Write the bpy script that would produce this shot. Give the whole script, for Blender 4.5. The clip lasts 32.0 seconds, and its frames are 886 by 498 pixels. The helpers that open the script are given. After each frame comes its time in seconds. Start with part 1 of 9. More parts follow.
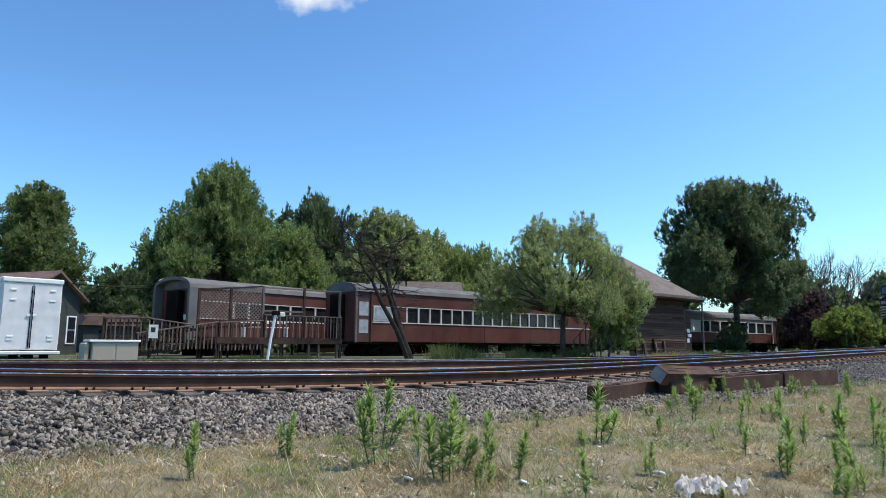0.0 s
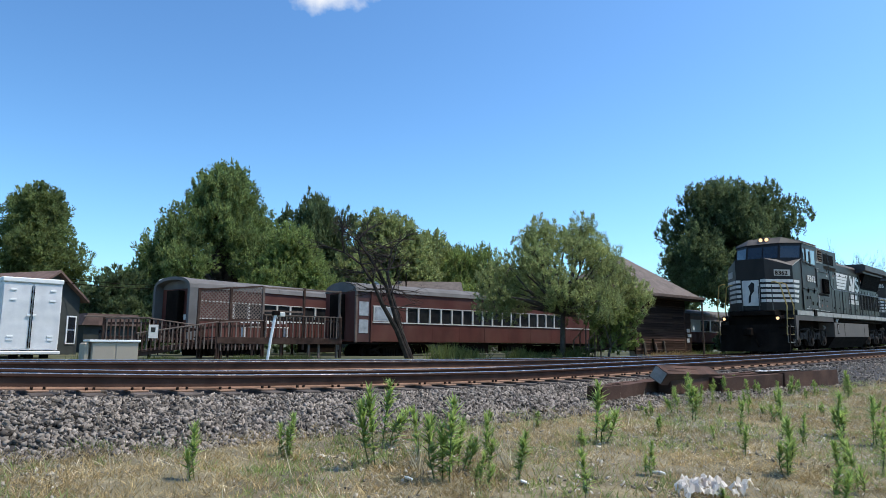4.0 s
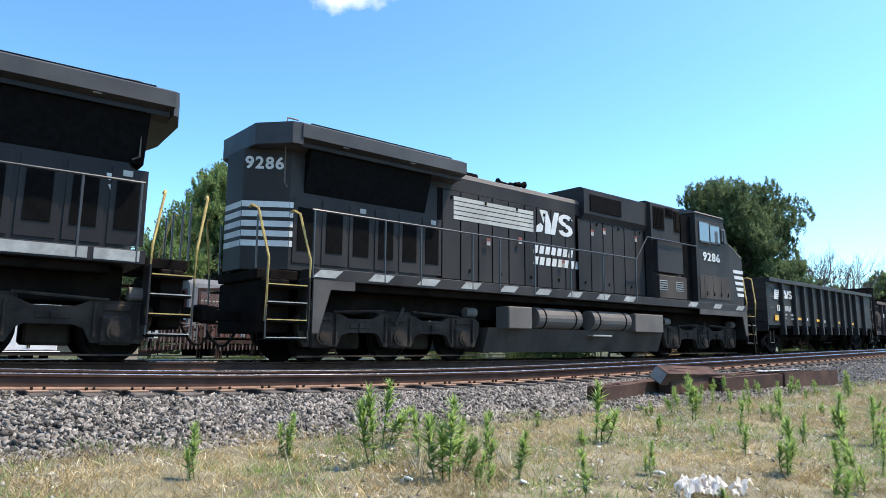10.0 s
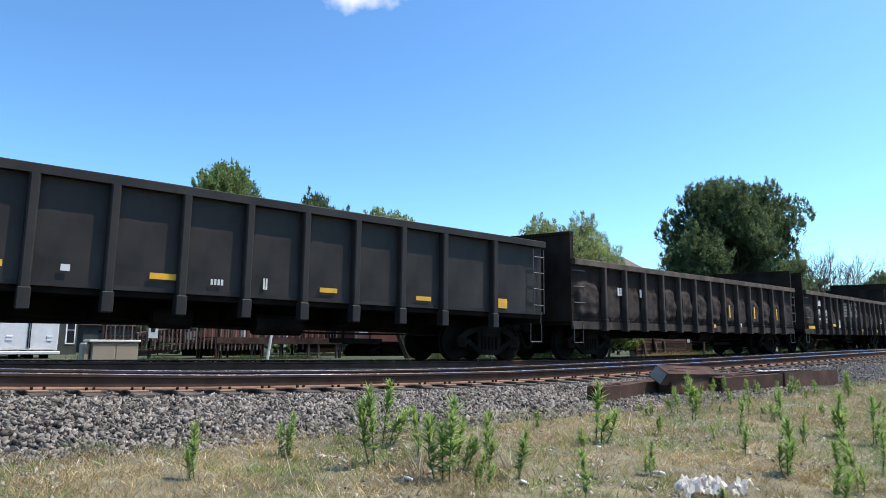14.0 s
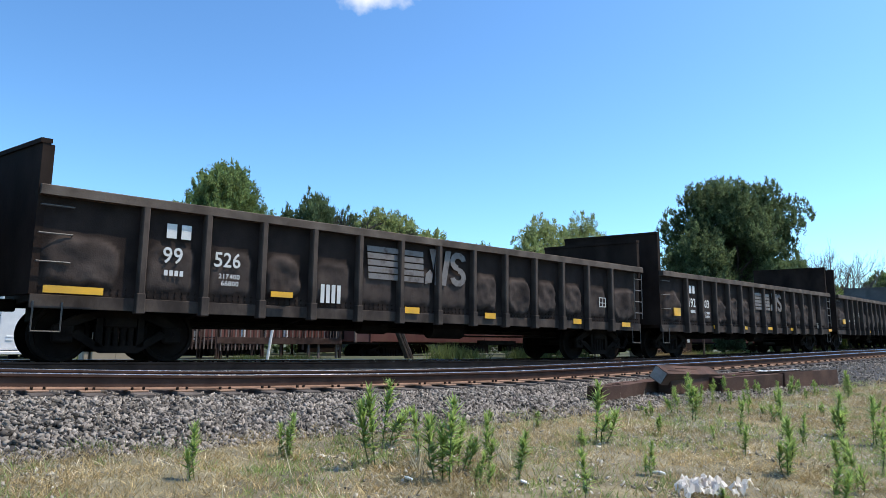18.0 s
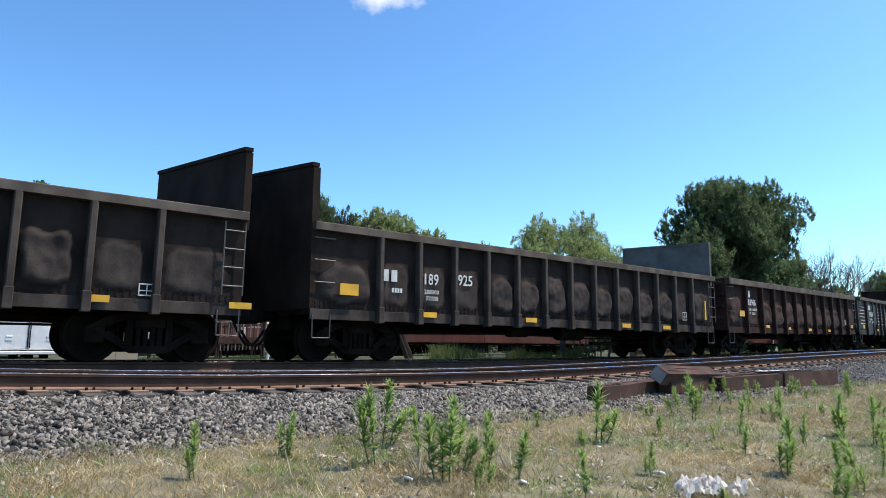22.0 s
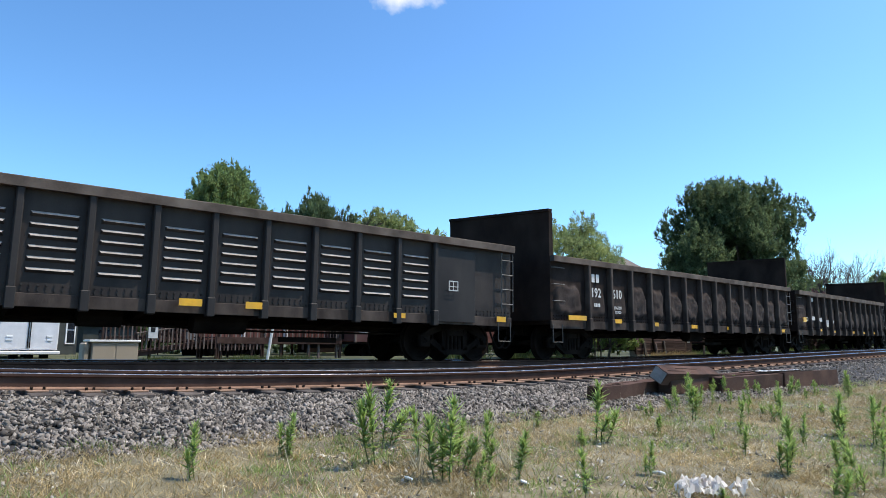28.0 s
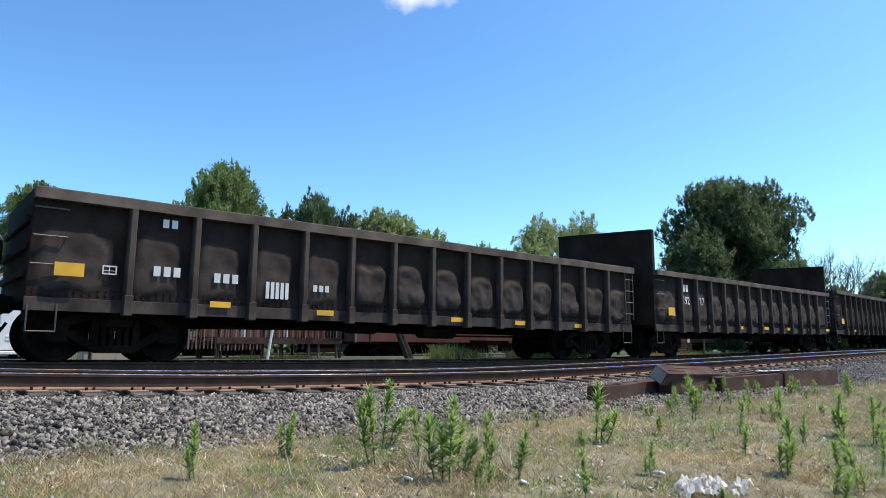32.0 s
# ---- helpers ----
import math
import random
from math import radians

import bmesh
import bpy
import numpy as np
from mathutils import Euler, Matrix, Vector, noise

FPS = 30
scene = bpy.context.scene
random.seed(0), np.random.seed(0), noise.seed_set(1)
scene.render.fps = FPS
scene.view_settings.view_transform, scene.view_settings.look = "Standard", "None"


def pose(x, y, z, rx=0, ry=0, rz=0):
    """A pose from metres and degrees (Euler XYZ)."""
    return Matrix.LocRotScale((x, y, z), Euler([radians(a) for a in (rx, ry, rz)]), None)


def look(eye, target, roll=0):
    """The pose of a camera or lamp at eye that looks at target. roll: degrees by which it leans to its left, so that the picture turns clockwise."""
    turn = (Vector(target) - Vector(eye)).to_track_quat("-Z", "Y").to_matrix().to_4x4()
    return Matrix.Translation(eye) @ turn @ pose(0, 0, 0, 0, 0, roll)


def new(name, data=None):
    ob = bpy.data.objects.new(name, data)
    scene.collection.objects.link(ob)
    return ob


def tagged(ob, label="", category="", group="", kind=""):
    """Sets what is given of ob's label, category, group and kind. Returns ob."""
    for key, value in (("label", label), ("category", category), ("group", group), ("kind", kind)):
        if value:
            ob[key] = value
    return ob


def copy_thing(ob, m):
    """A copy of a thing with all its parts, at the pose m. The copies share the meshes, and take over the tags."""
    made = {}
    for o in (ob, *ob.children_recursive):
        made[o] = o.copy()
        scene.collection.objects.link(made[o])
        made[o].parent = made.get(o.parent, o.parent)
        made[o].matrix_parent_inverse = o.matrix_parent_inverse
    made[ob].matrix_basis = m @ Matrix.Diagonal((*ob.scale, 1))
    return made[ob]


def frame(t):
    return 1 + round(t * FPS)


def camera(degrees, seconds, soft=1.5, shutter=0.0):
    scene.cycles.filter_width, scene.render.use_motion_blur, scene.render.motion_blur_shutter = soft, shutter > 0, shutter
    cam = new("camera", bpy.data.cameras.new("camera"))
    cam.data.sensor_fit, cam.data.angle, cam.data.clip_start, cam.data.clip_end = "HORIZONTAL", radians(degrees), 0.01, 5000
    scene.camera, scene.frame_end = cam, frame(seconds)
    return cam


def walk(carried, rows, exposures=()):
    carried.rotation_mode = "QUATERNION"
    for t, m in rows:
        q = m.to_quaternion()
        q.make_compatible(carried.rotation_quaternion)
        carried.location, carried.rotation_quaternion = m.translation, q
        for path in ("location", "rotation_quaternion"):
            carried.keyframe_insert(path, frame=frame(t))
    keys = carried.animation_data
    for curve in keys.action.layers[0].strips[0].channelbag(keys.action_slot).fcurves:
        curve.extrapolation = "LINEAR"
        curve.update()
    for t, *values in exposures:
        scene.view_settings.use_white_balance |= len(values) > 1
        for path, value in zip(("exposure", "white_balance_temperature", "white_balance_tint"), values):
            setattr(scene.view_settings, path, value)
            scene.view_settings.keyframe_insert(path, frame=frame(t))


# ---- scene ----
# The camera stands still on the ground beside two railway tracks.
EYE = Vector((0.0, 0.0, 0.271))
YAW, PITCH = radians(49.70), radians(8.159)
AIM = Vector((math.cos(YAW) * math.cos(PITCH), math.sin(YAW) * math.cos(PITCH), math.sin(PITCH)))
cam = camera(67.24, 32.0, soft=0.9, shutter=0.0)
walk(cam, [(0.0, look(EYE, EYE + AIM, 0.43)), (32.0, look(EYE, EYE + AIM, 0.43))],
     exposures=[(0.0, -0.18), (5.5, -0.18), (7.2, 0.02), (8.0, 0.38), (9.0, 0.42), (12.0, 0.36), (13.5, 0.07), (16.0, 0.0), (32.0, 0.0)])

# ---- light ----
SUN_EL, SUN_AZ = radians(63.0), radians(-36.0)      # azimuth from +x towards +y
SUN_TO = Vector((math.cos(SUN_AZ) * math.cos(SUN_EL), math.sin(SUN_AZ) * math.cos(SUN_EL), math.sin(SUN_EL)))
world = bpy.data.worlds.new("world")
scene.world = world
world.use_nodes = True
wn = world.node_tree
sky = wn.nodes.new("ShaderNodeTexSky")
sky.sky_type, sky.sun_disc = "NISHITA", False
sky.sun_elevation, sky.sun_rotation = SUN_EL, math.pi / 2 - SUN_AZ
sky.air_density, sky.dust_density, sky.ozone_density = 1.0, 1.0, 3.0
tint = wn.nodes.new("ShaderNodeMix")
tint.data_type, tint.blend_type = "RGBA", "MULTIPLY"
tint.inputs[0].default_value, tint.inputs[7].default_value = 1.0, (0.785, 0.95, 0.965, 1.0)
wn.links.new(sky.outputs[0], tint.inputs[6])
deepen = wn.nodes.new("ShaderNodeGamma")
deepen.inputs[1].default_value = 1.35
wn.links.new(tint.outputs[2], deepen.inputs[0])
wn.links.new(deepen.outputs[0], wn.nodes["Background"].inputs[0])
wn.nodes["Background"].inputs[1].default_value = 0.154
sun_data = bpy.data.lights.new("sun", "SUN")
sun_data.energy, sun_data.angle, sun_data.color = 5.0, radians(0.53), (1.0, 0.90, 0.77)
sun = new("sun", sun_data)
sun.matrix_world = look(SUN_TO * 60, (0, 0, 0))

# ---- materials ----
def mat(name, col, rough=0.7, metal=0.0, var=0.25, scale=3.0, fine=40.0, bump=0.15, dirt=None, dirt_amount=0.4, dirt_scale=1.2,
        streak=0.0, tint=0.0, translucent=0.0, spec=0.5, island=0.0, coords="Object"):
    """A procedural surface: base colour varied by a broad and a fine noise, stains of a second colour, and a fine bump."""
    m = bpy.data.materials.new(name)
    m.use_nodes = True
    nt = m.node_tree
    n, l = nt.nodes, nt.links
    b = n["Principled BSDF"]
    b.inputs["Roughness"].default_value, b.inputs["Metallic"].default_value = rough, metal
    b.inputs["Specular IOR Level"].default_value = spec
    tc = n.new("ShaderNodeTexCoord")
    mp = n.new("ShaderNodeMapping")
    l.new(tc.outputs[coords], mp.inputs[0])
    if streak:
        mp.inputs["Scale"].default_value = (1.0, 1.0, streak)

    def noise_tex(s, det=5.0, src=mp):
        t = n.new("ShaderNodeTexNoise")
        t.inputs["Scale"].default_value, t.inputs["Detail"].default_value = s, det
        l.new(src.outputs[0], t.inputs["Vector"])
        return t

    def blend(fac, a, c, mode="MIX"):
        x = n.new("ShaderNodeMix")
        x.data_type, x.blend_type = "RGBA", mode
        for sock, val in ((x.inputs[0], fac), (x.inputs[6], a), (x.inputs[7], c)):
            if isinstance(val, bpy.types.NodeSocket):
                l.new(val, sock)
            else:
                sock.default_value = val
        return x.outputs[2]

    def ramp(src, lo, hi):
        r = n.new("ShaderNodeMapRange")
        r.inputs[1].default_value, r.inputs[2].default_value = lo, hi
        l.new(src, r.inputs[0])
        return r.outputs[0]

    c4 = (*col, 1.0)
    dark = tuple(c * (1 - var) for c in col) + (1.0,)
    lite = tuple(min(1.0, c * (1 + var)) for c in col) + (1.0,)
    big, small = noise_tex(scale), noise_tex(fine, 3.0)
    out = blend(ramp(big.outputs[0], 0.35, 0.65), dark, lite)
    out = blend(ramp(small.outputs[0], 0.3, 0.7), blend(0.5, out, dark), out)
    if dirt:
        dn = noise_tex(dirt_scale, 6.0)
        f = n.new("ShaderNodeMath")
        f.operation = "MULTIPLY"
        l.new(ramp(dn.outputs[0], 0.40, 0.74), f.inputs[0])
        f.inputs[1].default_value = dirt_amount
        out = blend(f.outputs[0], out, (*dirt, 1.0))
    if tint or island:
        src = n.new("ShaderNodeObjectInfo").outputs["Random"] if tint else n.new("ShaderNodeNewGeometry").outputs["Random Per Island"]
        amount = tint or island
        hv = n.new("ShaderNodeHueSaturation")
        r = n.new("ShaderNodeMapRange")
        r.inputs[3].default_value, r.inputs[4].default_value = 1 - amount, 1 + amount
        l.new(src, r.inputs[0])
        l.new(r.outputs[0], hv.inputs["Value"])
        l.new(out, hv.inputs["Color"])
        out = hv.outputs[0]
    l.new(out, b.inputs["Base Color"])
    if bump:
        bp = n.new("ShaderNodeBump")
        bp.inputs["Strength"].default_value, bp.inputs["Distance"].default_value = bump, 0.02
        l.new(small.outputs[0], bp.inputs["Height"])
        l.new(bp.outputs[0], b.inputs["Normal"])
    rr = n.new("ShaderNodeMapRange")
    rr.inputs[3].default_value, rr.inputs[4].default_value = max(0.02, rough - 0.12), min(1.0, rough + 0.12)
    l.new(big.outputs[0], rr.inputs[0])
    l.new(rr.outputs[0], b.inputs["Roughness"])
    if translucent:
        tr = n.new("ShaderNodeBsdfTranslucent")
        mx = n.new("ShaderNodeMixShader")
        mx.inputs[0].default_value = translucent
        l.new(out, tr.inputs[0])
        l.new(b.outputs[0], mx.inputs[1])
        l.new(tr.outputs[0], mx.inputs[2])
        l.new(mx.outputs[0], n["Material Output"].inputs[0])
    return m


def glow_mat(name, col, power):
    m = bpy.data.materials.new(name)
    m.use_nodes = True
    b = m.node_tree.nodes["Principled BSDF"]
    b.inputs["Base Color"].default_value = (*col, 1)
    b.inputs["Emission Color"].default_value = (*col, 1)
    b.inputs["Emission Strength"].default_value = power
    return m


M_BLACK = mat("black_loco_paint", (0.0262, 0.0228, 0.0226), 0.45, 0, 0.3, 1.2, 60, 0.03, (0.048, 0.040, 0.035), 0.35, 0.9, 0.4, spec=0.14)
M_DUSTY = mat("dust_coated_black_steel", (0.058, 0.046, 0.038), 0.7, 0, 0.3, 1.4, 60, 0.06, (0.13, 0.10, 0.08), 0.45, 1.2, 0.5, spec=0.15)
M_BLACK_DUSTY = mat("dust_filmed_black_paint", (0.0310, 0.0275, 0.0270), 0.6, 0, 0.35, 1.2, 60, 0.04, (0.088, 0.074, 0.064), 0.4, 0.8, 0.4, spec=0.14)
M_SKIRT = mat("grey_dusty_frame_skirt", (0.085, 0.073, 0.066), 0.7, 0, 0.2, 1.5, 60, 0.05, (0.13, 0.11, 0.095), 0.4, 1.5, spec=0.2)
M_CABROOF = mat("dusty_grey_cab_roof", (0.125, 0.112, 0.102), 0.75, 0, 0.25, 1.5, 50, 0.05, (0.20, 0.175, 0.155), 0.4, 1.4, spec=0.2)
M_DULLSTRIPE = mat("dusty_cream_stripes", (0.50, 0.47, 0.41), 0.7, 0, 0.2, 3, 60, 0.0, (0.22, 0.19, 0.16), 0.5, 1.5)
M_BLACK_ROOF = mat("weathered_black_roof", (0.030, 0.027, 0.027), 0.6, 0, 0.3, 1.5, 50, 0.05, (0.12, 0.11, 0.10), 0.4, 1.1)
# grime, with the shade under the train put into the base colour
M_UNDER = mat("grimy_shade_dark_underframe", (0.0110, 0.0080, 0.0065), 0.9, 0, 0.4, 3, 50, 0.2, (0.042, 0.030, 0.023), 0.30, 2.0, spec=0.05)
M_TRUCK = mat("dusty_cast_steel", (0.036, 0.027, 0.022), 0.85, 0, 0.35, 3, 60, 0.2, (0.11, 0.082, 0.062), 0.4, 2.5, spec=0.1)
M_TANK = mat("dusty_grey_tank_steel", (0.150, 0.124, 0.106), 0.65, 0, 0.18, 1.5, 70, 0.05, (0.115, 0.096, 0.080), 0.45, 1.1, spec=0.2)
M_WHITE = mat("dusty_white_lettering", (0.68, 0.65, 0.61), 0.6, 0, 0.10, 5, 60, 0.0, (0.35, 0.33, 0.30), 0.35, 2.0)
M_SILL = mat("dirty_white_sill_stripe", (0.40, 0.375, 0.335), 0.6, 0, 0.2, 6, 60, 0.05, (0.16, 0.13, 0.11), 0.6, 2.5)
M_YELLOW = mat("yellow_reflector", (0.88, 0.44, 0.02), 0.5, 0, 0.15, 8, 80, 0.0, (0.2, 0.12, 0.04), 0.5, 4.0)
M_HANDRAIL = mat("yellow_handrail_paint", (0.50, 0.335, 0.10), 0.5, 0, 0.2, 8, 60, 0.0)
M_STEELRAIL = mat("black_handrail", (0.045, 0.042, 0.041), 0.4, 0.0, 0.2, 8, 60, 0.0)
M_GLASS_DARK = mat("dark_tinted_glass", (0.02, 0.024, 0.03), 0.06, 0, 0.1, 2, 20, 0.0, spec=0.8)
# base colour kept pale to stand for the sky's reflection
M_GLASS_SKY = mat("glass_painted_pale_as_sky", (0.16, 0.18, 0.19), 0.08, 0.30, 0.1, 2, 20, 0.0, spec=0.8)
# colour of real grilles, and of panels that stand in for shade in recesses
M_GRILLE_SHADE = mat("dark_grille_and_recess_shade", (0.0075, 0.0068, 0.0065), 0.9, 0, 0.3, 10, 120, 0.4, spec=0.04)
M_REDMARK = mat("faded_red_warning_paint", (0.26, 0.06, 0.04), 0.7, 0, 0.2, 8, 60, 0.0)
M_GON = mat("dull_black_gondola_paint", (0.0262, 0.0222, 0.0212), 0.6, 0, 0.25, 1.3, 50, 0.06, (0.10, 0.085, 0.072), 0.25, 1.5, 0.5, spec=0.2)
# old paint darkened as shaded; posts, sills and chord lightened as sunlit
M_GON_OLD = mat("weathered_black_brown_gondola_paint", (0.0235, 0.0145, 0.0110), 0.85, 0, 0.4, 1.6, 40, 0.2, (0.060, 0.043, 0.034), 0.35, 1.9, 0.6, spec=0.1)
M_GON_POST = mat("scuffed_brown_sunlit_post", (0.048, 0.0355, 0.0295), 0.8, 0, 0.35, 2.0, 40, 0.15, (0.16, 0.122, 0.098), 0.5, 2.0, 0.6, spec=0.15)
M_GON_CHORD = mat("dusty_worn_sunlit_chord", (0.090, 0.067, 0.053), 0.8, 0, 0.35, 1.6, 40, 0.15, (0.25, 0.20, 0.16), 0.5, 2.0, spec=0.15)


def lit_dust_mat(name, under, over):
    """A dark sheet with bulges polished and dusted by loads, and painted lighter as if sunlit, spread by the mesh's own
    weight layer and broken by noise.
    """
    m = mat(name, under, 0.85, 0, 0.4, 1.8, 40, 0.22, (0.060, 0.042, 0.033), 0.35, 2.1, spec=0.1)
    nt = m.node_tree
    n, l = nt.nodes, nt.links
    b = n["Principled BSDF"]
    src = b.inputs["Base Color"].links[0].from_socket
    at = n.new("ShaderNodeAttribute")
    at.attribute_name = "lit_dust"
    tc = n.new("ShaderNodeTexCoord")
    nz = n.new("ShaderNodeTexNoise")
    nz.inputs["Scale"].default_value, nz.inputs["Detail"].default_value = 5.0, 6.0
    l.new(tc.outputs["Object"], nz.inputs["Vector"])
    mu = n.new("ShaderNodeMath")
    mu.operation = "MULTIPLY"
    r = n.new("ShaderNodeMapRange")
    r.inputs[1].default_value, r.inputs[2].default_value, r.inputs[3].default_value = 0.30, 0.55, 0.45
    l.new(nz.outputs[0], r.inputs[0])
    l.new(at.outputs["Fac"], mu.inputs[0])
    l.new(r.outputs[0], mu.inputs[1])
    x = n.new("ShaderNodeMix")
    x.data_type = "RGBA"
    l.new(mu.outputs[0], x.inputs[0])
    l.new(src, x.inputs[6])
    x.inputs[7].default_value = (*over, 1.0)
    l.new(x.outputs[2], b.inputs["Base Color"])
    return m


M_GON_RED = mat("faded_oxide_gondola_paint", (0.040, 0.018, 0.0135), 0.8, 0, 0.35, 1.6, 40, 0.2, (0.10, 0.065, 0.052), 0.45, 1.9, 0.6, spec=0.12)
M_GON_LOUV = mat("grey_black_louvred_sheet", (0.030, 0.0225, 0.0195), 0.6, 0, 0.25, 1.5, 50, 0.06, (0.11, 0.09, 0.075), 0.3, 1.5, 0.5, spec=0.2)
M_GON_DENT = lit_dust_mat("battered_sunlit_dusty_side_sheet", (0.0215, 0.0152, 0.0132), (0.082, 0.062, 0.053))
M_GON_REDDENT = lit_dust_mat("battered_oxide_side_sheet", (0.032, 0.0165, 0.013), (0.088, 0.055, 0.044))
M_LOUV_TOP = mat("pale_louvre_ridge_tops", (0.36, 0.32, 0.285), 0.8, 0, 0.3, 5, 50, 0.1, (0.10, 0.085, 0.075), 0.5, 4.0)
M_RAILTOP = mat("polished_rail_head", (0.50, 0.46, 0.42), 0.25, 1.0, 0.15, 8, 90, 0.01)
M_RAIL = mat("rusty_rail_web", (0.078, 0.044, 0.033), 0.9, 0.0, 0.3, 4, 60, 0.15, (0.065, 0.036, 0.026), 0.5, 3, spec=0.08)
M_RAILFOOT = mat("rust_brown_rail_foot", (0.24, 0.145, 0.10), 0.9, 0, 0.3, 5, 60, 0.2, spec=0.1)
M_TIEPLATE = mat("rusty_tie_plate", (0.30, 0.185, 0.125), 0.9, 0, 0.25, 6, 60, 0.2, spec=0.1)
M_TIE = mat("creosoted_tie", (0.085, 0.062, 0.05), 0.9, 0, 0.4, 5, 60, 0.35, (0.20, 0.165, 0.135), 0.5, 3, tint=0.25)
M_BALLAST = mat("crushed_grey_ballast", (0.172, 0.150, 0.130), 0.9, 0, 0.25, 6, 60, 0.12, (0.38, 0.33, 0.28), 0.30, 2.0, island=0.85, spec=0.12)
# bed coloured near black for the shade in the gaps between stones
M_BALLAST_SHADE_BED = mat("shade_dark_ballast_bed", (0.030, 0.026, 0.024), 0.9, 0, 0.5, 9, 28, 0.9)
M_GROUND = mat("dry_gravelly_ground", (0.205, 0.175, 0.108), 0.95, 0, 0.5, 2.6, 34, 1.0, (0.245, 0.215, 0.165), 0.6, 2.2, spec=0.1)
M_FARGROUND = mat("far_grass", (0.075, 0.085, 0.036), 0.95, 0, 0.4, 0.4, 8, 0.4, (0.12, 0.10, 0.06), 0.5, 0.15)
M_MAROON = mat("faded_maroon_coach_paint", (0.105, 0.036, 0.029), 0.7, 0, 0.22, 1.2, 40, 0.05, (0.15, 0.075, 0.058), 0.45, 0.9, 0.5, spec=0.2)
M_COACHROOF = mat("dull_grey_coach_roof", (0.155, 0.148, 0.145), 0.8, 0, 0.2, 0.9, 30, 0.05, (0.095, 0.09, 0.085), 0.5, 0.7, spec=0.2)
M_CREAM = mat("cream_window_trim", (0.60, 0.58, 0.54), 0.6, 0, 0.12, 4, 40, 0.05)
M_DECK = mat("weathered_brown_deck_wood", (0.060, 0.033, 0.025), 0.85, 0, 0.3, 4, 50, 0.25, (0.12, 0.082, 0.065), 0.4, 2.0, tint=0.25, spec=0.15)
M_DECKLITE = mat("greyed_railing_wood", (0.165, 0.120, 0.098), 0.85, 0, 0.25, 4, 50, 0.25, tint=0.2)
M_SIDING = mat("dark_weathered_siding", (0.080, 0.046, 0.034), 0.9, 0, 0.35, 2.5, 45, 0.3, (0.15, 0.11, 0.09), 0.45, 1.6, 6.0, tint=0.55, spec=0.12)
M_SHINGLE = mat("grey_brown_shingle", (0.125, 0.10, 0.088), 0.95, 0, 0.3, 3, 40, 0.4, (0.18, 0.15, 0.13), 0.4, 1.0, tint=0.18)
M_TRAILER = mat("brushed_aluminium_trailer_skin", (0.76, 0.735, 0.72), 0.5, 0.0, 0.12, 1.4, 40, 0.04, (0.36, 0.37, 0.39), 0.4, 1.6)
M_WHITEPAINT = mat("white_paint", (0.78, 0.78, 0.77), 0.55, 0, 0.06, 3, 40, 0.03)
M_PAPER = mat("torn_warm_white_paper", (0.92, 0.86, 0.80), 0.7, 0, 0.1, 8, 40, 0.1)
M_CABINET = mat("beige_signal_case", (0.40, 0.335, 0.26), 0.6, 0, 0.1, 2, 40, 0.05, (0.24, 0.20, 0.16), 0.4, 2)
M_HOUSE = mat("dark_green_house_siding", (0.040, 0.045, 0.040), 0.85, 0, 0.25, 3, 40, 0.2)
M_RUSTROOF = mat("brown_house_roof", (0.16, 0.10, 0.08), 0.9, 0, 0.3, 3, 40, 0.3)
M_BARK = mat("grey_brown_bark", (0.085, 0.070, 0.058), 0.95, 0, 0.4, 6, 40, 0.6)
M_BARKPALE = mat("bleached_dead_bark", (0.115, 0.096, 0.085), 0.95, 0, 0.3, 6, 40, 0.5)


def leaf_mat(name, col, translucent=0.6):
    return mat(name, col, 0.55, 0, 0.30, 0.6, 6, 0.0, None, island=0.40, translucent=translucent, spec=0.22)


M_LEAF_MAPLE = leaf_mat("maple_leaf", (0.215, 0.285, 0.108))
M_LEAF_LIME = leaf_mat("lime_leaf", (0.240, 0.310, 0.105))
M_LEAF_DARK = leaf_mat("dark_oak_leaf", (0.140, 0.190, 0.090))
M_LEAF_OLIVE = leaf_mat("olive_leaf", (0.31, 0.36, 0.15))
M_LEAF_GREY = leaf_mat("willow_leaf", (0.195, 0.250, 0.095))
M_LEAF_SPRUCE = leaf_mat("spruce_needle", (0.150, 0.205, 0.100))
M_LEAF_BRIGHT = leaf_mat("bright_shrub_leaf", (0.235, 0.30, 0.075))
M_LEAF_PURPLE = leaf_mat("purple_shrub_leaf", (0.115, 0.072, 0.072))
M_WEED = leaf_mat("weed_leaf", (0.36, 0.47, 0.14), 0.5)
M_GRASS = leaf_mat("green_grass_blade", (0.30, 0.36, 0.12), 0.45)
M_STRAW = leaf_mat("dry_straw_blade", (0.46, 0.345, 0.17), 0.3)
M_STRAWPALE = leaf_mat("bleached_straw_blade", (0.62, 0.53, 0.36), 0.3)

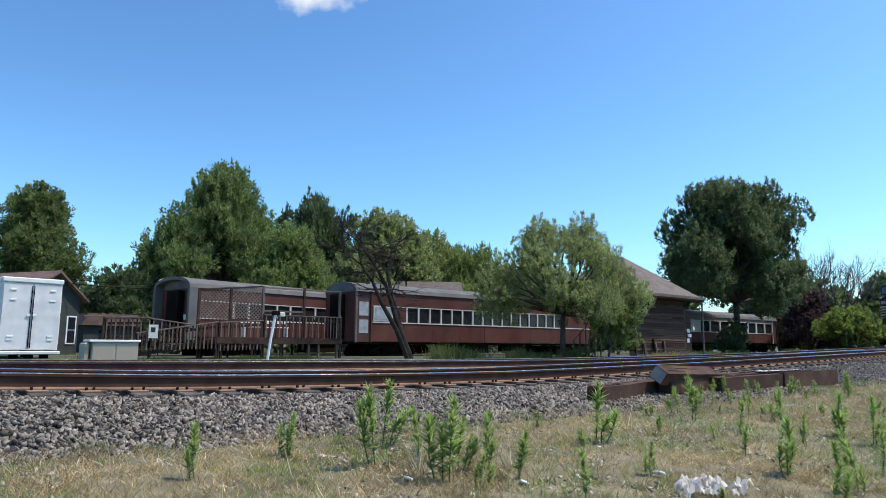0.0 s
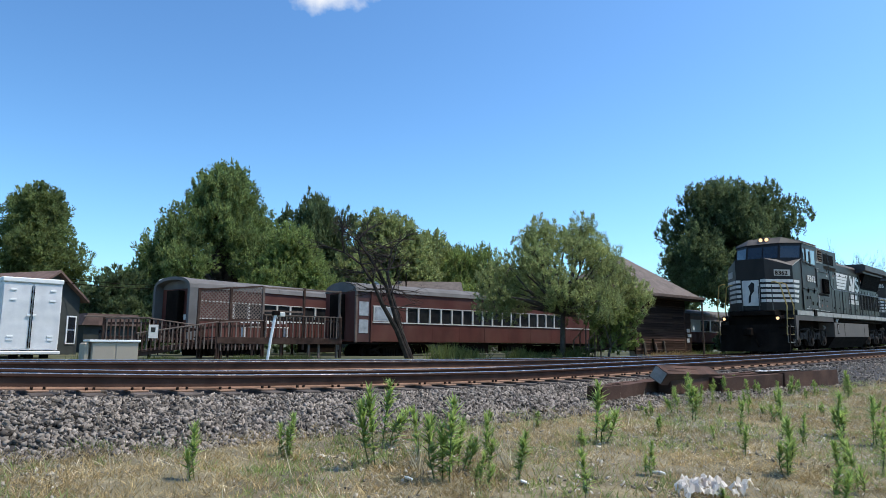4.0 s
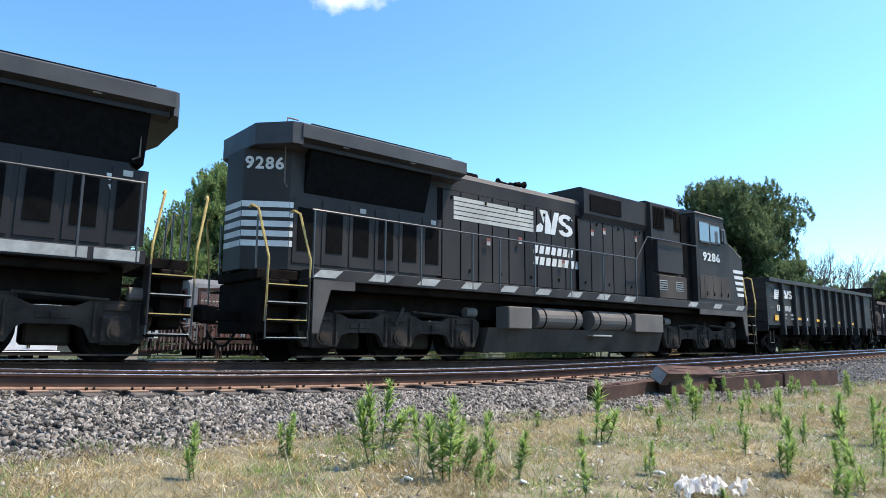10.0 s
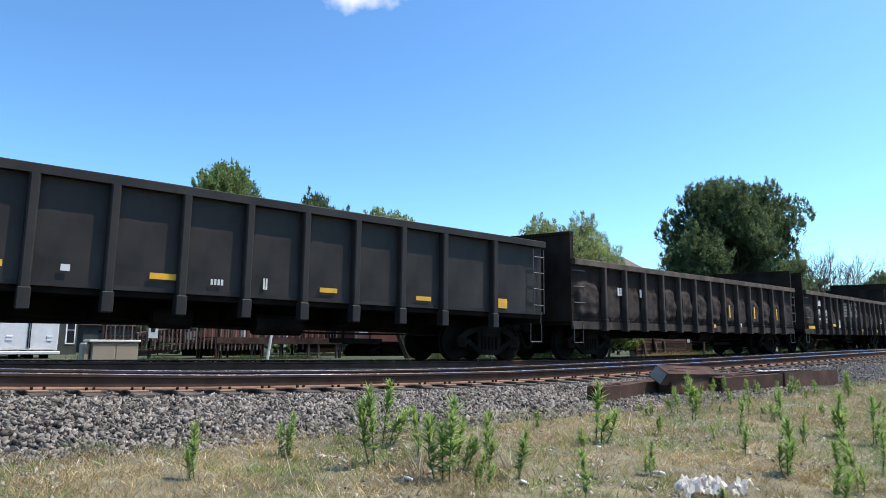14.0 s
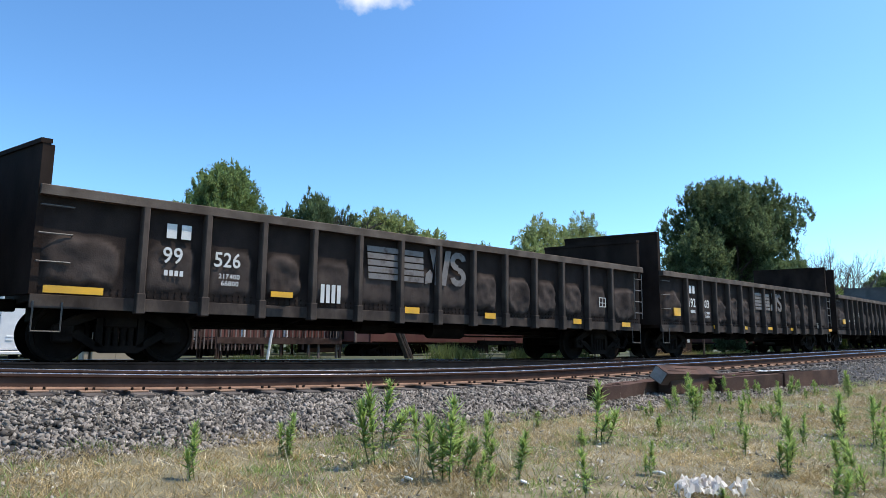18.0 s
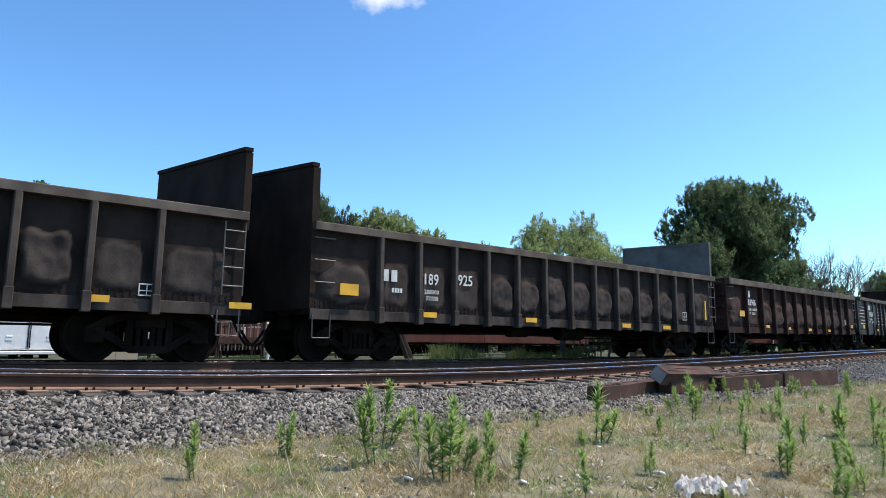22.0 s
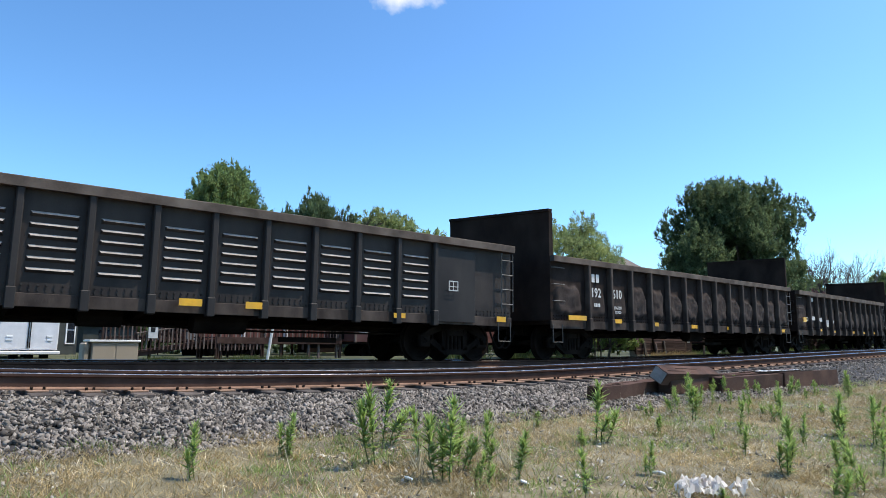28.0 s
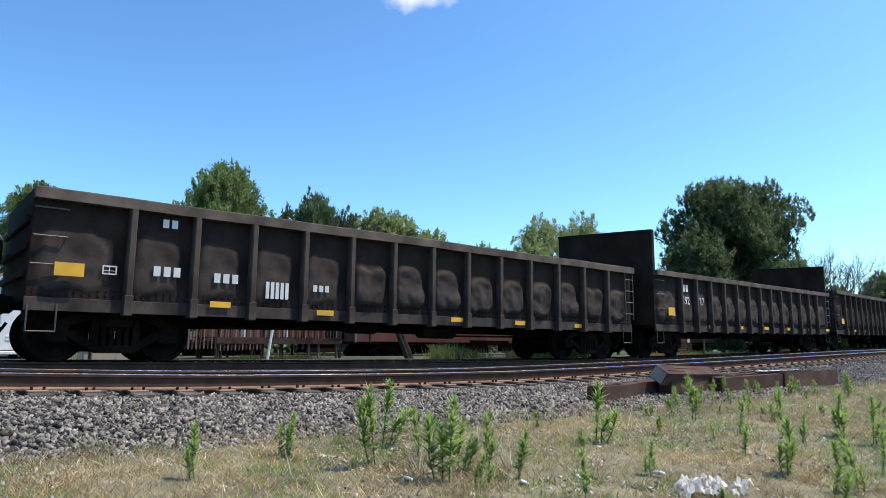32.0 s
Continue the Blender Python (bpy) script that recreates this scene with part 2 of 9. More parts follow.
# ---- mesh helpers ----
def box(bm, x0, x1, y0, y1, z0, z1, bevel=0.0):
    """A box between the given bounds, with chamfered edges if asked."""
    if bevel <= 0:
        vs = [bm.verts.new((x, y, z)) for x in (x0, x1) for y in (y0, y1) for z in (z0, z1)]
        for f in ((0, 1, 3, 2), (4, 6, 7, 5), (0, 4, 5, 1), (2, 3, 7, 6), (0, 2, 6, 4), (1, 5, 7, 3)):
            bm.faces.new([vs[i] for i in f])
        return vs
    made = bmesh.ops.create_cube(bm, size=1.0)["verts"]
    for v in made:
        v.co = Vector(((x0 + x1) / 2 + v.co.x * (x1 - x0), (y0 + y1) / 2 + v.co.y * (y1 - y0), (z0 + z1) / 2 + v.co.z * (z1 - z0)))
    edges = {e for v in made for e in v.link_edges}
    bmesh.ops.bevel(bm, geom=list(edges), offset=bevel, segments=1, affect="EDGES")


def prism(bm, outline, axis, a, b):
    """Sweeps a closed outline of 2D points along axis 'x', 'y' or 'z' from a to b."""
    def at(p, w):
        return {"x": (w, p[0], p[1]), "y": (p[0], w, p[1]), "z": (p[0], p[1], w)}[axis]
    lo = [bm.verts.new(at(p, a)) for p in outline]
    hi = [bm.verts.new(at(p, b)) for p in outline]
    n = len(outline)
    for i in range(n):
        bm.faces.new((lo[i], lo[(i + 1) % n], hi[(i + 1) % n], hi[i]))
    bm.faces.new(lo[::-1])
    bm.faces.new(hi)


def tube(bm, points, r, seg=6, r_end=None):
    """A round bar through the points, tapering to r_end."""
    pts = [Vector(p) for p in points]
    rings = []
    for i, p in enumerate(pts):
        d = (pts[min(i + 1, len(pts) - 1)] - pts[max(i - 1, 0)]).normalized()
        side = d.cross(Vector((0, 0, 1)))
        side = Vector((1, 0, 0)) if side.length < 1e-4 else side.normalized()
        up = side.cross(d)
        rad = r if r_end is None else r + (r_end - r) * i / (len(pts) - 1)
        rings.append([bm.verts.new(p + (side * math.cos(a) + up * math.sin(a)) * rad) for a in [2 * math.pi * k / seg for k in range(seg)]])
    for a, b in zip(rings, rings[1:]):
        for k in range(seg):
            bm.faces.new((a[k], a[(k + 1) % seg], b[(k + 1) % seg], b[k]))
    bm.faces.new(rings[0][::-1])
    bm.faces.new(rings[-1])


def disc(bm, axis, c, r, w, seg=20):
    """A wheel-like cylinder of width w centred at c, along axis."""
    d = {"x": Vector((w / 2, 0, 0)), "y": Vector((0, w / 2, 0)), "z": Vector((0, 0, w / 2))}[axis]
    tube_pts = (Vector(c) - d, Vector(c) + d)
    tube(bm, tube_pts, r, seg)


def finish(name, bm, material, parent=None, label="", smooth=False):
    bmesh.ops.recalc_face_normals(bm, faces=bm.faces[:])
    me = bpy.data.meshes.new(name)
    bm.to_mesh(me)
    bm.free()
    me.materials.append(material)
    if smooth:
        for p in me.polygons:
            p.use_smooth = True
    ob = new(name, me)
    if parent:
        ob.parent = parent
    if label:
        ob["label"] = label
    return ob


def part(name, bm, material, parent, label="", smooth=False):
    return finish(name, bm, material, parent, label, smooth)


def raw_mesh(name, verts, faces, material, parent=None):
    me = bpy.data.meshes.new(name)
    me.from_pydata(verts, [], faces)
    me.materials.append(material)
    ob = new(name, me)
    if parent:
        ob.parent = parent
    return ob


def bx(name, material, parent, x0, x1, y0, y1, z0, z1, bevel=0.0, label=""):
    bm = bmesh.new()
    box(bm, x0, x1, y0, y1, z0, z1, bevel)
    return part(name, bm, material, parent, label)


def thing(name, label, category, group="", m=None):
    ob = new(name)
    ob.empty_display_size = 0.2
    if m is not None:
        ob.matrix_basis = m
    return tagged(ob, label, category, group)


def share(name, me, parent, m):
    ob = new(name, me)
    ob.parent = parent
    ob.matrix_basis = m
    return ob


GLYPHS = {}


def glyph(ch, material, heavy=False):
    """One solid letter of unit height, sharing its mesh between repeats; its left edge at x = 0."""
    key = (ch, material.name, heavy)
    if key not in GLYPHS:
        cu = bpy.data.curves.new("letter", "FONT")
        cu.body, cu.size, cu.extrude, cu.offset = ch, 1 / 0.73, 0.012, 0.040 if heavy else 0.016
        cu.resolution_u = 3
        tmp = bpy.data.objects.new("letter", cu)
        scene.collection.objects.link(tmp)
        me = bpy.data.meshes.new_from_object(tmp.evaluated_get(bpy.context.evaluated_depsgraph_get()))
        bpy.data.objects.remove(tmp)
        xs = [v.co.x for v in me.vertices]
        lo, w = min(xs), max(xs) - min(xs)
        for v in me.vertices:
            v.co.x -= lo
        me.materials.clear()
        me.materials.append(material)
        GLYPHS[key] = (me, w)
    return GLYPHS[key]


def text_mesh(name, body, height, material, parent, m, label="", shear=0.0, bold=0.0, wide=0.78):
    """A line of lettering, each letter a thin solid part, standing height tall from the pose m rightwards."""
    for i, ch in enumerate(body):
        if ch == " ":
            continue
        me, w = glyph(ch, material, bold > 0.005)
        cell = wide * height
        k = min(1.75 if bold > 0.005 else 1.15, cell * 0.86 / (w * height))
        ob = new("digit" if ch.isdigit() else "letter", me)
        ob.parent = parent
        ob.matrix_basis = m @ Matrix.Translation((cell * i + (cell - w * height * k) / 2, 0, 0)) @ Matrix.Diagonal((height * k, height, min(height, 0.25), 1))
        if label:
            ob["label"] = label


# ---- the line of the tracks: a long easy curve ----
TRACK_Y = 13.159
_g = np.arange(-320.0, 420.0, 0.25)
_th = 0.162 * np.tanh((_g - 14.0) / 40.0)
_gx = np.concatenate([[0], np.cumsum(np.cos(_th)[:-1] * 0.25)])
_gy = np.concatenate([[0], np.cumsum(np.sin(_th)[:-1] * 0.25)])
_i0 = int(np.argmin(abs(_g - 14.0)))
_gx, _gy = _gx + 14.0 - _gx[_i0], _gy - _gy[_i0]


def line_z(s):
    d = 70.0 * math.tanh((s - 14.0) / 70.0)
    return -0.125 + (0.0007 * d * d / (1 + d / 32.0) if d > 0 else 0.0008 * d * d / (1 - d / 20.0))


# the near track dips and climbs a little against the far one
NEAR_S = (-20.0, 0.0, 1.4, 2.5, 3.8, 6.5, 9.0, 11.2, 13.2, 18.8, 25.5, 30.0, 60.0, 120.0)
NEAR_DZ = (0.0, 0.0, -0.018, -0.053, -0.076, -0.092, -0.083, -0.045, -0.010, 0.060, 0.120, 0.140, 0.06, 0.0)


def cross_rise(s, off):
    """How much the near side of the roadbed lies above (or below) the far track's level."""
    k = min(1.0, max(0.0, (-off - 1.4) / 1.2))
    return k * float(np.interp(s, NEAR_S, NEAR_DZ))


def line(s, off=0.0, z=0.0):
    """The point of the far track's centre line at s metres along it, shifted sideways by off (away from the camera) and up by z."""
    t = float(np.interp(s, _g, _th))
    return Vector((float(np.interp(s, _g, _gx)) - math.sin(t) * off, TRACK_Y + float(np.interp(s, _g, _gy)) + math.cos(t) * off, line_z(s) + z + cross_rise(s, off)))


def line_pose(s0, s1):
    """The pose of a vehicle that stands with its two trucks at s0 < s1; its origin is at the first."""
    a, b = line(s0), line(s1)
    d = (b - a).normalized()
    side = Vector((0, 0, 1)).cross(d).normalized()
    up = d.cross(side)
    m = Matrix((d, side, up)).transposed().to_4x4()
    m.translation = a
    return m

# ---- ground, ballast and tracks ----
NEAR = -3.95                     # the near track's centre, as an offset from the far one
RAIL_OFFS = (-0.7525, 0.7525)


def smooth(a, b, t):
    t = min(1.0, max(0.0, t))
    return a + (b - a) * t * t * (3 - 2 * t)


def ground_z(s, off):
    """The height of the ground at s along the line and off beside it."""
    lz = line_z(s) + cross_rise(s, off)
    toe_z = -0.655 - 0.03 * min(1.0, max(0.0, s - 1.0) / 12.0)
    toe = -7.02 - 0.28 * min(1.0, max(0.0, s - 1.0) / 1.6)
    if off >= 2.0:
        z = smooth(-0.262 + lz, -0.36, (off - 2.0) / 2.5)
    elif off >= NEAR - 1.65:
        z = -0.262 + lz
    elif off >= toe:
        z = -0.262 + lz + (toe_z + 0.262 - lz) * (NEAR - 1.65 - off) / (NEAR - 1.65 - toe)
    else:
        z = toe_z - 0.07 * min(1.0, (toe - off) / 5.0)
    if off < toe + 0.3:
        p = Vector((s * 0.9, off * 0.9, 0.3))
        z += 0.035 * noise.noise(p) + 0.018 * noise.noise(p * 3.7)
    return z


def stretch(fine_lo, fine_hi, step, far_lo, far_hi, ratio=1.35):
    out = list(np.arange(fine_lo, fine_hi + 1e-6, step))
    d, v = step, fine_hi
    while v < far_hi:
        d *= ratio
        v = min(far_hi, v + d)
        out.append(v)
    d, v = step, fine_lo
    while v > far_lo:
        d *= ratio
        v = max(far_lo, v - d)
        out.insert(0, v)
    return out


def build_ground():
    ss = stretch(-6.0, 46.0, 0.4, -2500.0, 2500.0)
    offs = stretch(-14.0, 3.0, 0.25, -2000.0, 2500.0)
    verts, faces = [], []
    for s in ss:
        c = line(max(-300.0, min(400.0, s)))
        for o in offs:
            x = c.x + (s - max(-300.0, min(400.0, s)))
            verts.append((x, c.y + o, ground_z(s, o)))
    n = len(offs)
    for i in range(len(ss) - 1):
        for j in range(n - 1):
            a = i * n + j
            faces.append((a, a + n, a + n + 1, a + 1))
    ob = raw_mesh("ground", verts, faces, M_GROUND)
    ob.data.materials.append(M_BALLAST_SHADE_BED)
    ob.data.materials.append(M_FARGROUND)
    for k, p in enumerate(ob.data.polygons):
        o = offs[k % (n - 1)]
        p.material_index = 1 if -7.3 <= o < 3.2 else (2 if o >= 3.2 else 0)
        p.use_smooth = True
    tagged(ob, "gravelly right-of-way with ballast bed and dry grass", "ground", kind="structure")


build_ground()

RAIL_OUT = [(-0.07, -0.185), (0.07, -0.185), (0.07, -0.172), (0.016, -0.155), (0.010, -0.05), (0.036, -0.036), (0.036, -0.010), (0.026, -0.001)]
RAIL_OUT = RAIL_OUT + [(-x, z) for x, z in reversed(RAIL_OUT[3:])] + [(-0.07, -0.172)]


def build_rail(name, off):
    """One long rail: web and foot, with a polished running surface as a part."""
    ss = [-250 + i * 4.0 for i in range(60)] + [-10 + i * 1.0 for i in range(90)] + [80 + i * 5.0 for i in range(50)]
    verts, faces = [], []
    n = len(RAIL_OUT)
    for s in ss:
        for u, z in RAIL_OUT:
            verts.append(line(s, off + u, z))
    for i in range(len(ss) - 1):
        for k in range(n):
            a, b = i * n + k, i * n + (k + 1) % n
            faces.append((a, a + n, b + n, b))
    rail = raw_mesh(name, verts, faces, M_RAIL)
    tagged(rail, "rusty steel rail with a bright polished head", "rail", "rails of two tracks")
    foot, ff = [], []
    for s in ss:
        for u, z in ((-0.072, -0.187), (-0.072, -0.170), (-0.018, -0.152), (0.018, -0.152), (0.072, -0.170), (0.072, -0.187)):
            foot.append(line(s, off + u, z))
    for i in range(len(ss) - 1):
        for k in range(5):
            a = i * 6 + k
            ff.append((a, a + 6, a + 7, a + 1))
    ft = raw_mesh("rail_foot", foot, ff, M_RAILFOOT, rail)
    ft["label"] = "rust-coloured rail foot"
    top, tf = [], []
    prof = [(-0.0345, -0.0055), (-0.028, 0.0008), (-0.014, 0.0040), (0.010, 0.0040), (0.024, 0.0012)]
    m = len(prof)
    for s in ss:
        for u, z in prof:
            top.append(line(s, off + u, z))
    for i in range(len(ss) - 1):
        for k in range(m - 1):
            a = i * m + k
            tf.append((a, a + m, a + m + 1, a + 1))
    t = raw_mesh("running_surface", top, tf, M_RAILTOP, rail)
    t["label"] = "polished running surface"
    for p in t.data.polygons:
        p.use_smooth = True


for c in (0.0, NEAR):
    for o in RAIL_OFFS:
        build_rail("rail", c + o)

# ---- the train ----
HEADS = [(0.0, 61.6), (1.0, 53.3), (2.0, 44.8), (3.0, 36.5), (3.5, 32.5), (5.5, 17.54), (7.0, 6.39), (9.0, -8.43), (11.5, -26.97), (14.0, -45.39), (17.0, -67.42), (20.0, -89.56),
         (22.5, -107.96), (25.0, -126.07), (28.0, -148.04), (30.0, -162.49), (32.0, -176.67)]
TRAIN = []          # each vehicle with the places of its two trucks, as distances behind the leading coupler
WHEELS = []         # each wheelset with its radius
TALL = 1.06


def vehicle(ob, u0, u1):
    ob.scale = (1.0, 1.0, TALL)
    TRAIN.append((ob, u0, u1))


def lathe(bm, axis_pts, seg=24):
    """A body of revolution about the y axis from (y, radius) pairs."""
    rings = []
    for y, r in axis_pts:
        rings.append([bm.verts.new((r * math.cos(2 * math.pi * k / seg), y, r * math.sin(2 * math.pi * k / seg))) for k in range(seg)])
    for a, b in zip(rings, rings[1:]):
        for k in range(seg):
            bm.faces.new((a[k], a[(k + 1) % seg], b[(k + 1) % seg], b[k]))
    bm.faces.new(rings[0])
    bm.faces.new(rings[-1][::-1])


def wheelset_mesh(name, r, cap_r, half):
    bm = bmesh.new()
    for sgn in (-1, 1):
        prof = [(sgn * 0.66, r + 0.028), (sgn * 0.69, r + 0.028), (sgn * 0.70, r), (sgn * 0.80, r - 0.006), (sgn * 0.805, r - 0.06),
                (sgn * 0.755, r - 0.075), (sgn * 0.745, 0.17), (sgn * 0.80, 0.14), (sgn * 0.80, 0.09)]
        lathe(bm, prof, 28)
        lathe(bm, [(sgn * half, cap_r * 0.75), (sgn * (half + 0.05), cap_r * 0.7)], 12)
        for k in range(3):
            a = 2 * math.pi * k / 3
            box(bm, cap_r * 0.42 * math.cos(a) - 0.02, cap_r * 0.42 * math.cos(a) + 0.02, min(sgn * half, sgn * (half + 0.075)), max(sgn * half, sgn * (half + 0.075)),
                cap_r * 0.42 * math.sin(a) - 0.02, cap_r * 0.42 * math.sin(a) + 0.02)
    lathe(bm, [(-half, 0.075), (half, 0.075)], 10)
    bmesh.ops.recalc_face_normals(bm, faces=bm.faces[:])
    me = bpy.data.meshes.new(name)
    bm.to_mesh(me)
    bm.free()
    me.materials.append(M_UNDER)
    return me


ME_WHEEL_GON = wheelset_mesh("wheelset", 0.445, 0.11, 1.00)
ME_WHEEL_LOCO = wheelset_mesh("wheelset", 0.515, 0.13, 1.02)


def wheelset(parent, me, x, r):
    ob = share("wheelset", me, parent, pose(x, 0, r))
    WHEELS.append((ob, x, r))
    return ob


def gon_truck_mesh():
    """A three-piece freight truck: two cast side frames with openings, and a bolster."""
    bm = bmesh.new()
    for sgn in (-1, 1):
        y0, y1 = sorted((sgn * 0.93, sgn * 1.05))
        box(bm, -0.87 - 0.16, -0.87 + 0.16, y0, y1, 0.30, 0.58, 0.03)
        box(bm, 0.87 - 0.16, 0.87 + 0.16, y0, y1, 0.30, 0.58, 0.03)
        prism(bm, [(-1.0, 0.56), (-0.72, 0.72), (-0.30, 0.82), (0.30, 0.82), (0.72, 0.72), (1.0, 0.56), (0.72, 0.56), (0.34, 0.70), (-0.34, 0.70), (-0.72, 0.56)], "y", y0, y1)
        prism(bm, [(-0.78, 0.42), (-0.30, 0.14), (0.30, 0.14), (0.78, 0.42), (0.66, 0.50), (0.27, 0.26), (-0.27, 0.26), (-0.66, 0.50)], "y", y0, y1)
        for c in (-0.33, 0.33):
            prism(bm, [(c - 0.06, 0.24), (c + 0.06, 0.24), (c + 0.05, 0.72), (c - 0.05, 0.72)], "y", y0, y1)
        for k in range(4):
            c = -0.18 + 0.12 * k
            tube(bm, [(c, sgn * 0.99, 0.25), (c, sgn * 0.99, 0.55)], 0.05, 8)
        box(bm, -0.26, 0.26, y0 - 0.02, y1 + 0.02, 0.55, 0.70, 0.02)
    box(bm, -0.20, 0.20, -0.95, 0.95, 0.50, 0.74, 0.03)
    for c in (-0.45, 0.45):
        tube(bm, [(c, -0.8, 0.32), (c, 0.8, 0.32)], 0.05, 6)
    bmesh.ops.recalc_face_normals(bm, faces=bm.faces[:])
    me = bpy.data.meshes.new("truck_frame")
    bm.to_mesh(me)
    bm.free()
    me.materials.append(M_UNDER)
    return me


ME_GON_TRUCK = gon_truck_mesh()


def loco_truck_mesh():
    """A three-axle locomotive truck frame with dropped pedestals, dampers and brake gear."""
    bm = bmesh.new()
    for sgn in (-1, 1):
        y0, y1 = sorted((sgn * 0.98, sgn * 1.12))
        top = [(-2.52, 0.86), (-2.36, 0.97), (-1.55, 0.97), (-1.30, 0.86), (-0.70, 0.86), (-0.45, 0.97), (0.45, 0.97), (0.70, 0.86), (1.30, 0.86), (1.55, 0.97), (2.36, 0.97), (2.52, 0.86)]
        low = [(2.50, 0.60), (2.36, 0.30), (1.58, 0.30), (1.46, 0.52), (1.30, 0.58), (0.62, 0.58), (0.50, 0.52), (0.38, 0.30), (-0.38, 0.30), (-0.50, 0.52), (-0.62, 0.58), (-1.30, 0.58), (-1.46, 0.52), (-1.58, 0.30), (-2.36, 0.30), (-2.50, 0.60)]
        prism(bm, top + low, "y", y0, y1)
        for ax in (-1.95, 0.0, 1.95):
            box(bm, ax - 0.27, ax + 0.27, y0 - 0.05, y1 + 0.05, 0.27, 0.74, 0.05)
            tube(bm, [(ax, sgn * 1.15, 0.50), (ax, sgn * 1.22, 0.50)], 0.16, 16)
            tube(bm, [(ax, sgn * 1.22, 0.50), (ax, sgn * 1.235, 0.50)], 0.10, 12)
            for dd in (-0.34, 0.34):
                tube(bm, [(ax + dd, sgn * 1.14, 0.40), (ax + dd, sgn * 1.14, 0.93)], 0.035, 6)
            box(bm, ax - 0.22, ax + 0.22, y0 - 0.03, y1 + 0.03, 0.80, 0.92, 0.02)
        for c in (-1.0, 1.0):
            box(bm, c - 0.28, c + 0.28, y0 - 0.012, y1 + 0.012, 0.64, 0.80, 0.03)
            box(bm, c - 0.05, c + 0.05, y0 - 0.05, y1 + 0.05, 0.66, 0.78, 0.02)
        for c in (-1.0, 1.0):
            disc(bm, "y", (c, sgn * 1.13, 0.64), 0.05, 0.04, 10)
        tube(bm, [(-0.1, sgn * 1.16, 0.75), (0.12, sgn * 1.16, 1.12)], 0.04, 6)
        tube(bm, [(-2.45, sgn * 1.02, 1.10), (-2.12, sgn * 1.02, 1.10)], 0.11, 10)
        tube(bm, [(2.12, sgn * 1.02, 1.10), (2.45, sgn * 1.02, 1.10)], 0.11, 10)
        tube(bm, [(-1.7, sgn * 1.16, 0.98), (-0.4, sgn * 1.16, 1.04)], 0.025, 5)
        tube(bm, [(0.4, sgn * 1.16, 1.04), (1.8, sgn * 1.16, 0.98)], 0.025, 5)
        box(bm, -2.5, 2.5, y0 + 0.02 * sgn, y1 - 0.03 * sgn, 0.10, 0.13)
    box(bm, -0.5, 0.5, -1.0, 1.0, 0.62, 1.05, 0.04)
    for c in (-1.0, 1.0):
        box(bm, c - 0.35, c + 0.35, -0.6, 0.6, 0.25, 0.85, 0.05)
    bmesh.ops.recalc_face_normals(bm, faces=bm.faces[:])
    me = bpy.data.meshes.new("truck_frame")
    bm.to_mesh(me)
    bm.free()
    me.materials.append(M_TRUCK)
    return me


ME_LOCO_TRUCK = loco_truck_mesh()


def truck_under(parent, me, x, wheel_me, axles, r):
    tr = share("truck_frame", me, parent, pose(x, 0, 0))
    for a in axles:
        wheelset(tr, wheel_me, a, r)


def coupler(parent, x, sgn):
    """A knuckle coupler with its shank and hanging air hose, pointing to sgn."""
    bm = bmesh.new()
    box(bm, min(x, x + sgn * 0.75), max(x, x + sgn * 0.75), -0.09, 0.09, 0.78, 0.98, 0.02)
    box(bm, min(x + sgn * 0.62, x + sgn * 0.88), max(x + sgn * 0.62, x + sgn * 0.88), -0.20, 0.20, 0.72, 1.04, 0.05)
    box(bm, min(x + sgn * 0.80, x + sgn * 0.98), max(x + sgn * 0.80, x + sgn * 0.98), -0.20, -0.04, 0.74, 1.02, 0.04)
    part("coupler", bm, M_UNDER, parent, "knuckle coupler")
    bm = bmesh.new()
    pts = []
    for k in range(9):
        f = k / 8
        pts.append((x + sgn * (0.25 + 0.65 * f), -0.42 + 0.05 * f, 0.72 - 0.42 * math.sin(math.pi * min(1.0, f * 0.9))))
    tube(bm, pts, 0.028, 6)
    part("air_hose", bm, M_UNDER, parent, "black rubber air hose", smooth=True)


def ladder(name, parent, x0, x1, y, z0, z1, n, material, r=0.014):
    bm = bmesh.new()
    for x in (x0, x1):
        tube(bm, [(x, y, z0), (x, y, z1)], r, 5)
    for k in range(n):
        z = z0 + (z1 - z0) * (k + 0.5) / n
        tube(bm, [(x0, y, z), (x1, y, z)], r, 5)
    part(name, bm, material, parent)


def grab(parent, x0, x1, y, z, material, out=0.06):
    bm = bmesh.new()
    sg = -1 if y < 0 else 1
    tube(bm, [(x0, y, z), (x0, y + sg * out, z), (x1, y + sg * out, z), (x1, y, z)], 0.013, 5)
    part("grab_iron", bm, material, parent)


def stirrup(parent, x0, x1, y, z0, z1, material):
    bm = bmesh.new()
    tube(bm, [(x0, y, z1), (x0, y, z0), (x1, y, z0), (x1, y, z1)], 0.016, 5)
    part("step_iron", bm, material, parent)


# --- gondolas ---
M_IRON = mat("bare_grab_iron", (0.11, 0.10, 0.09), 0.6, 0.2, 0.2, 8, 60, 0.0)


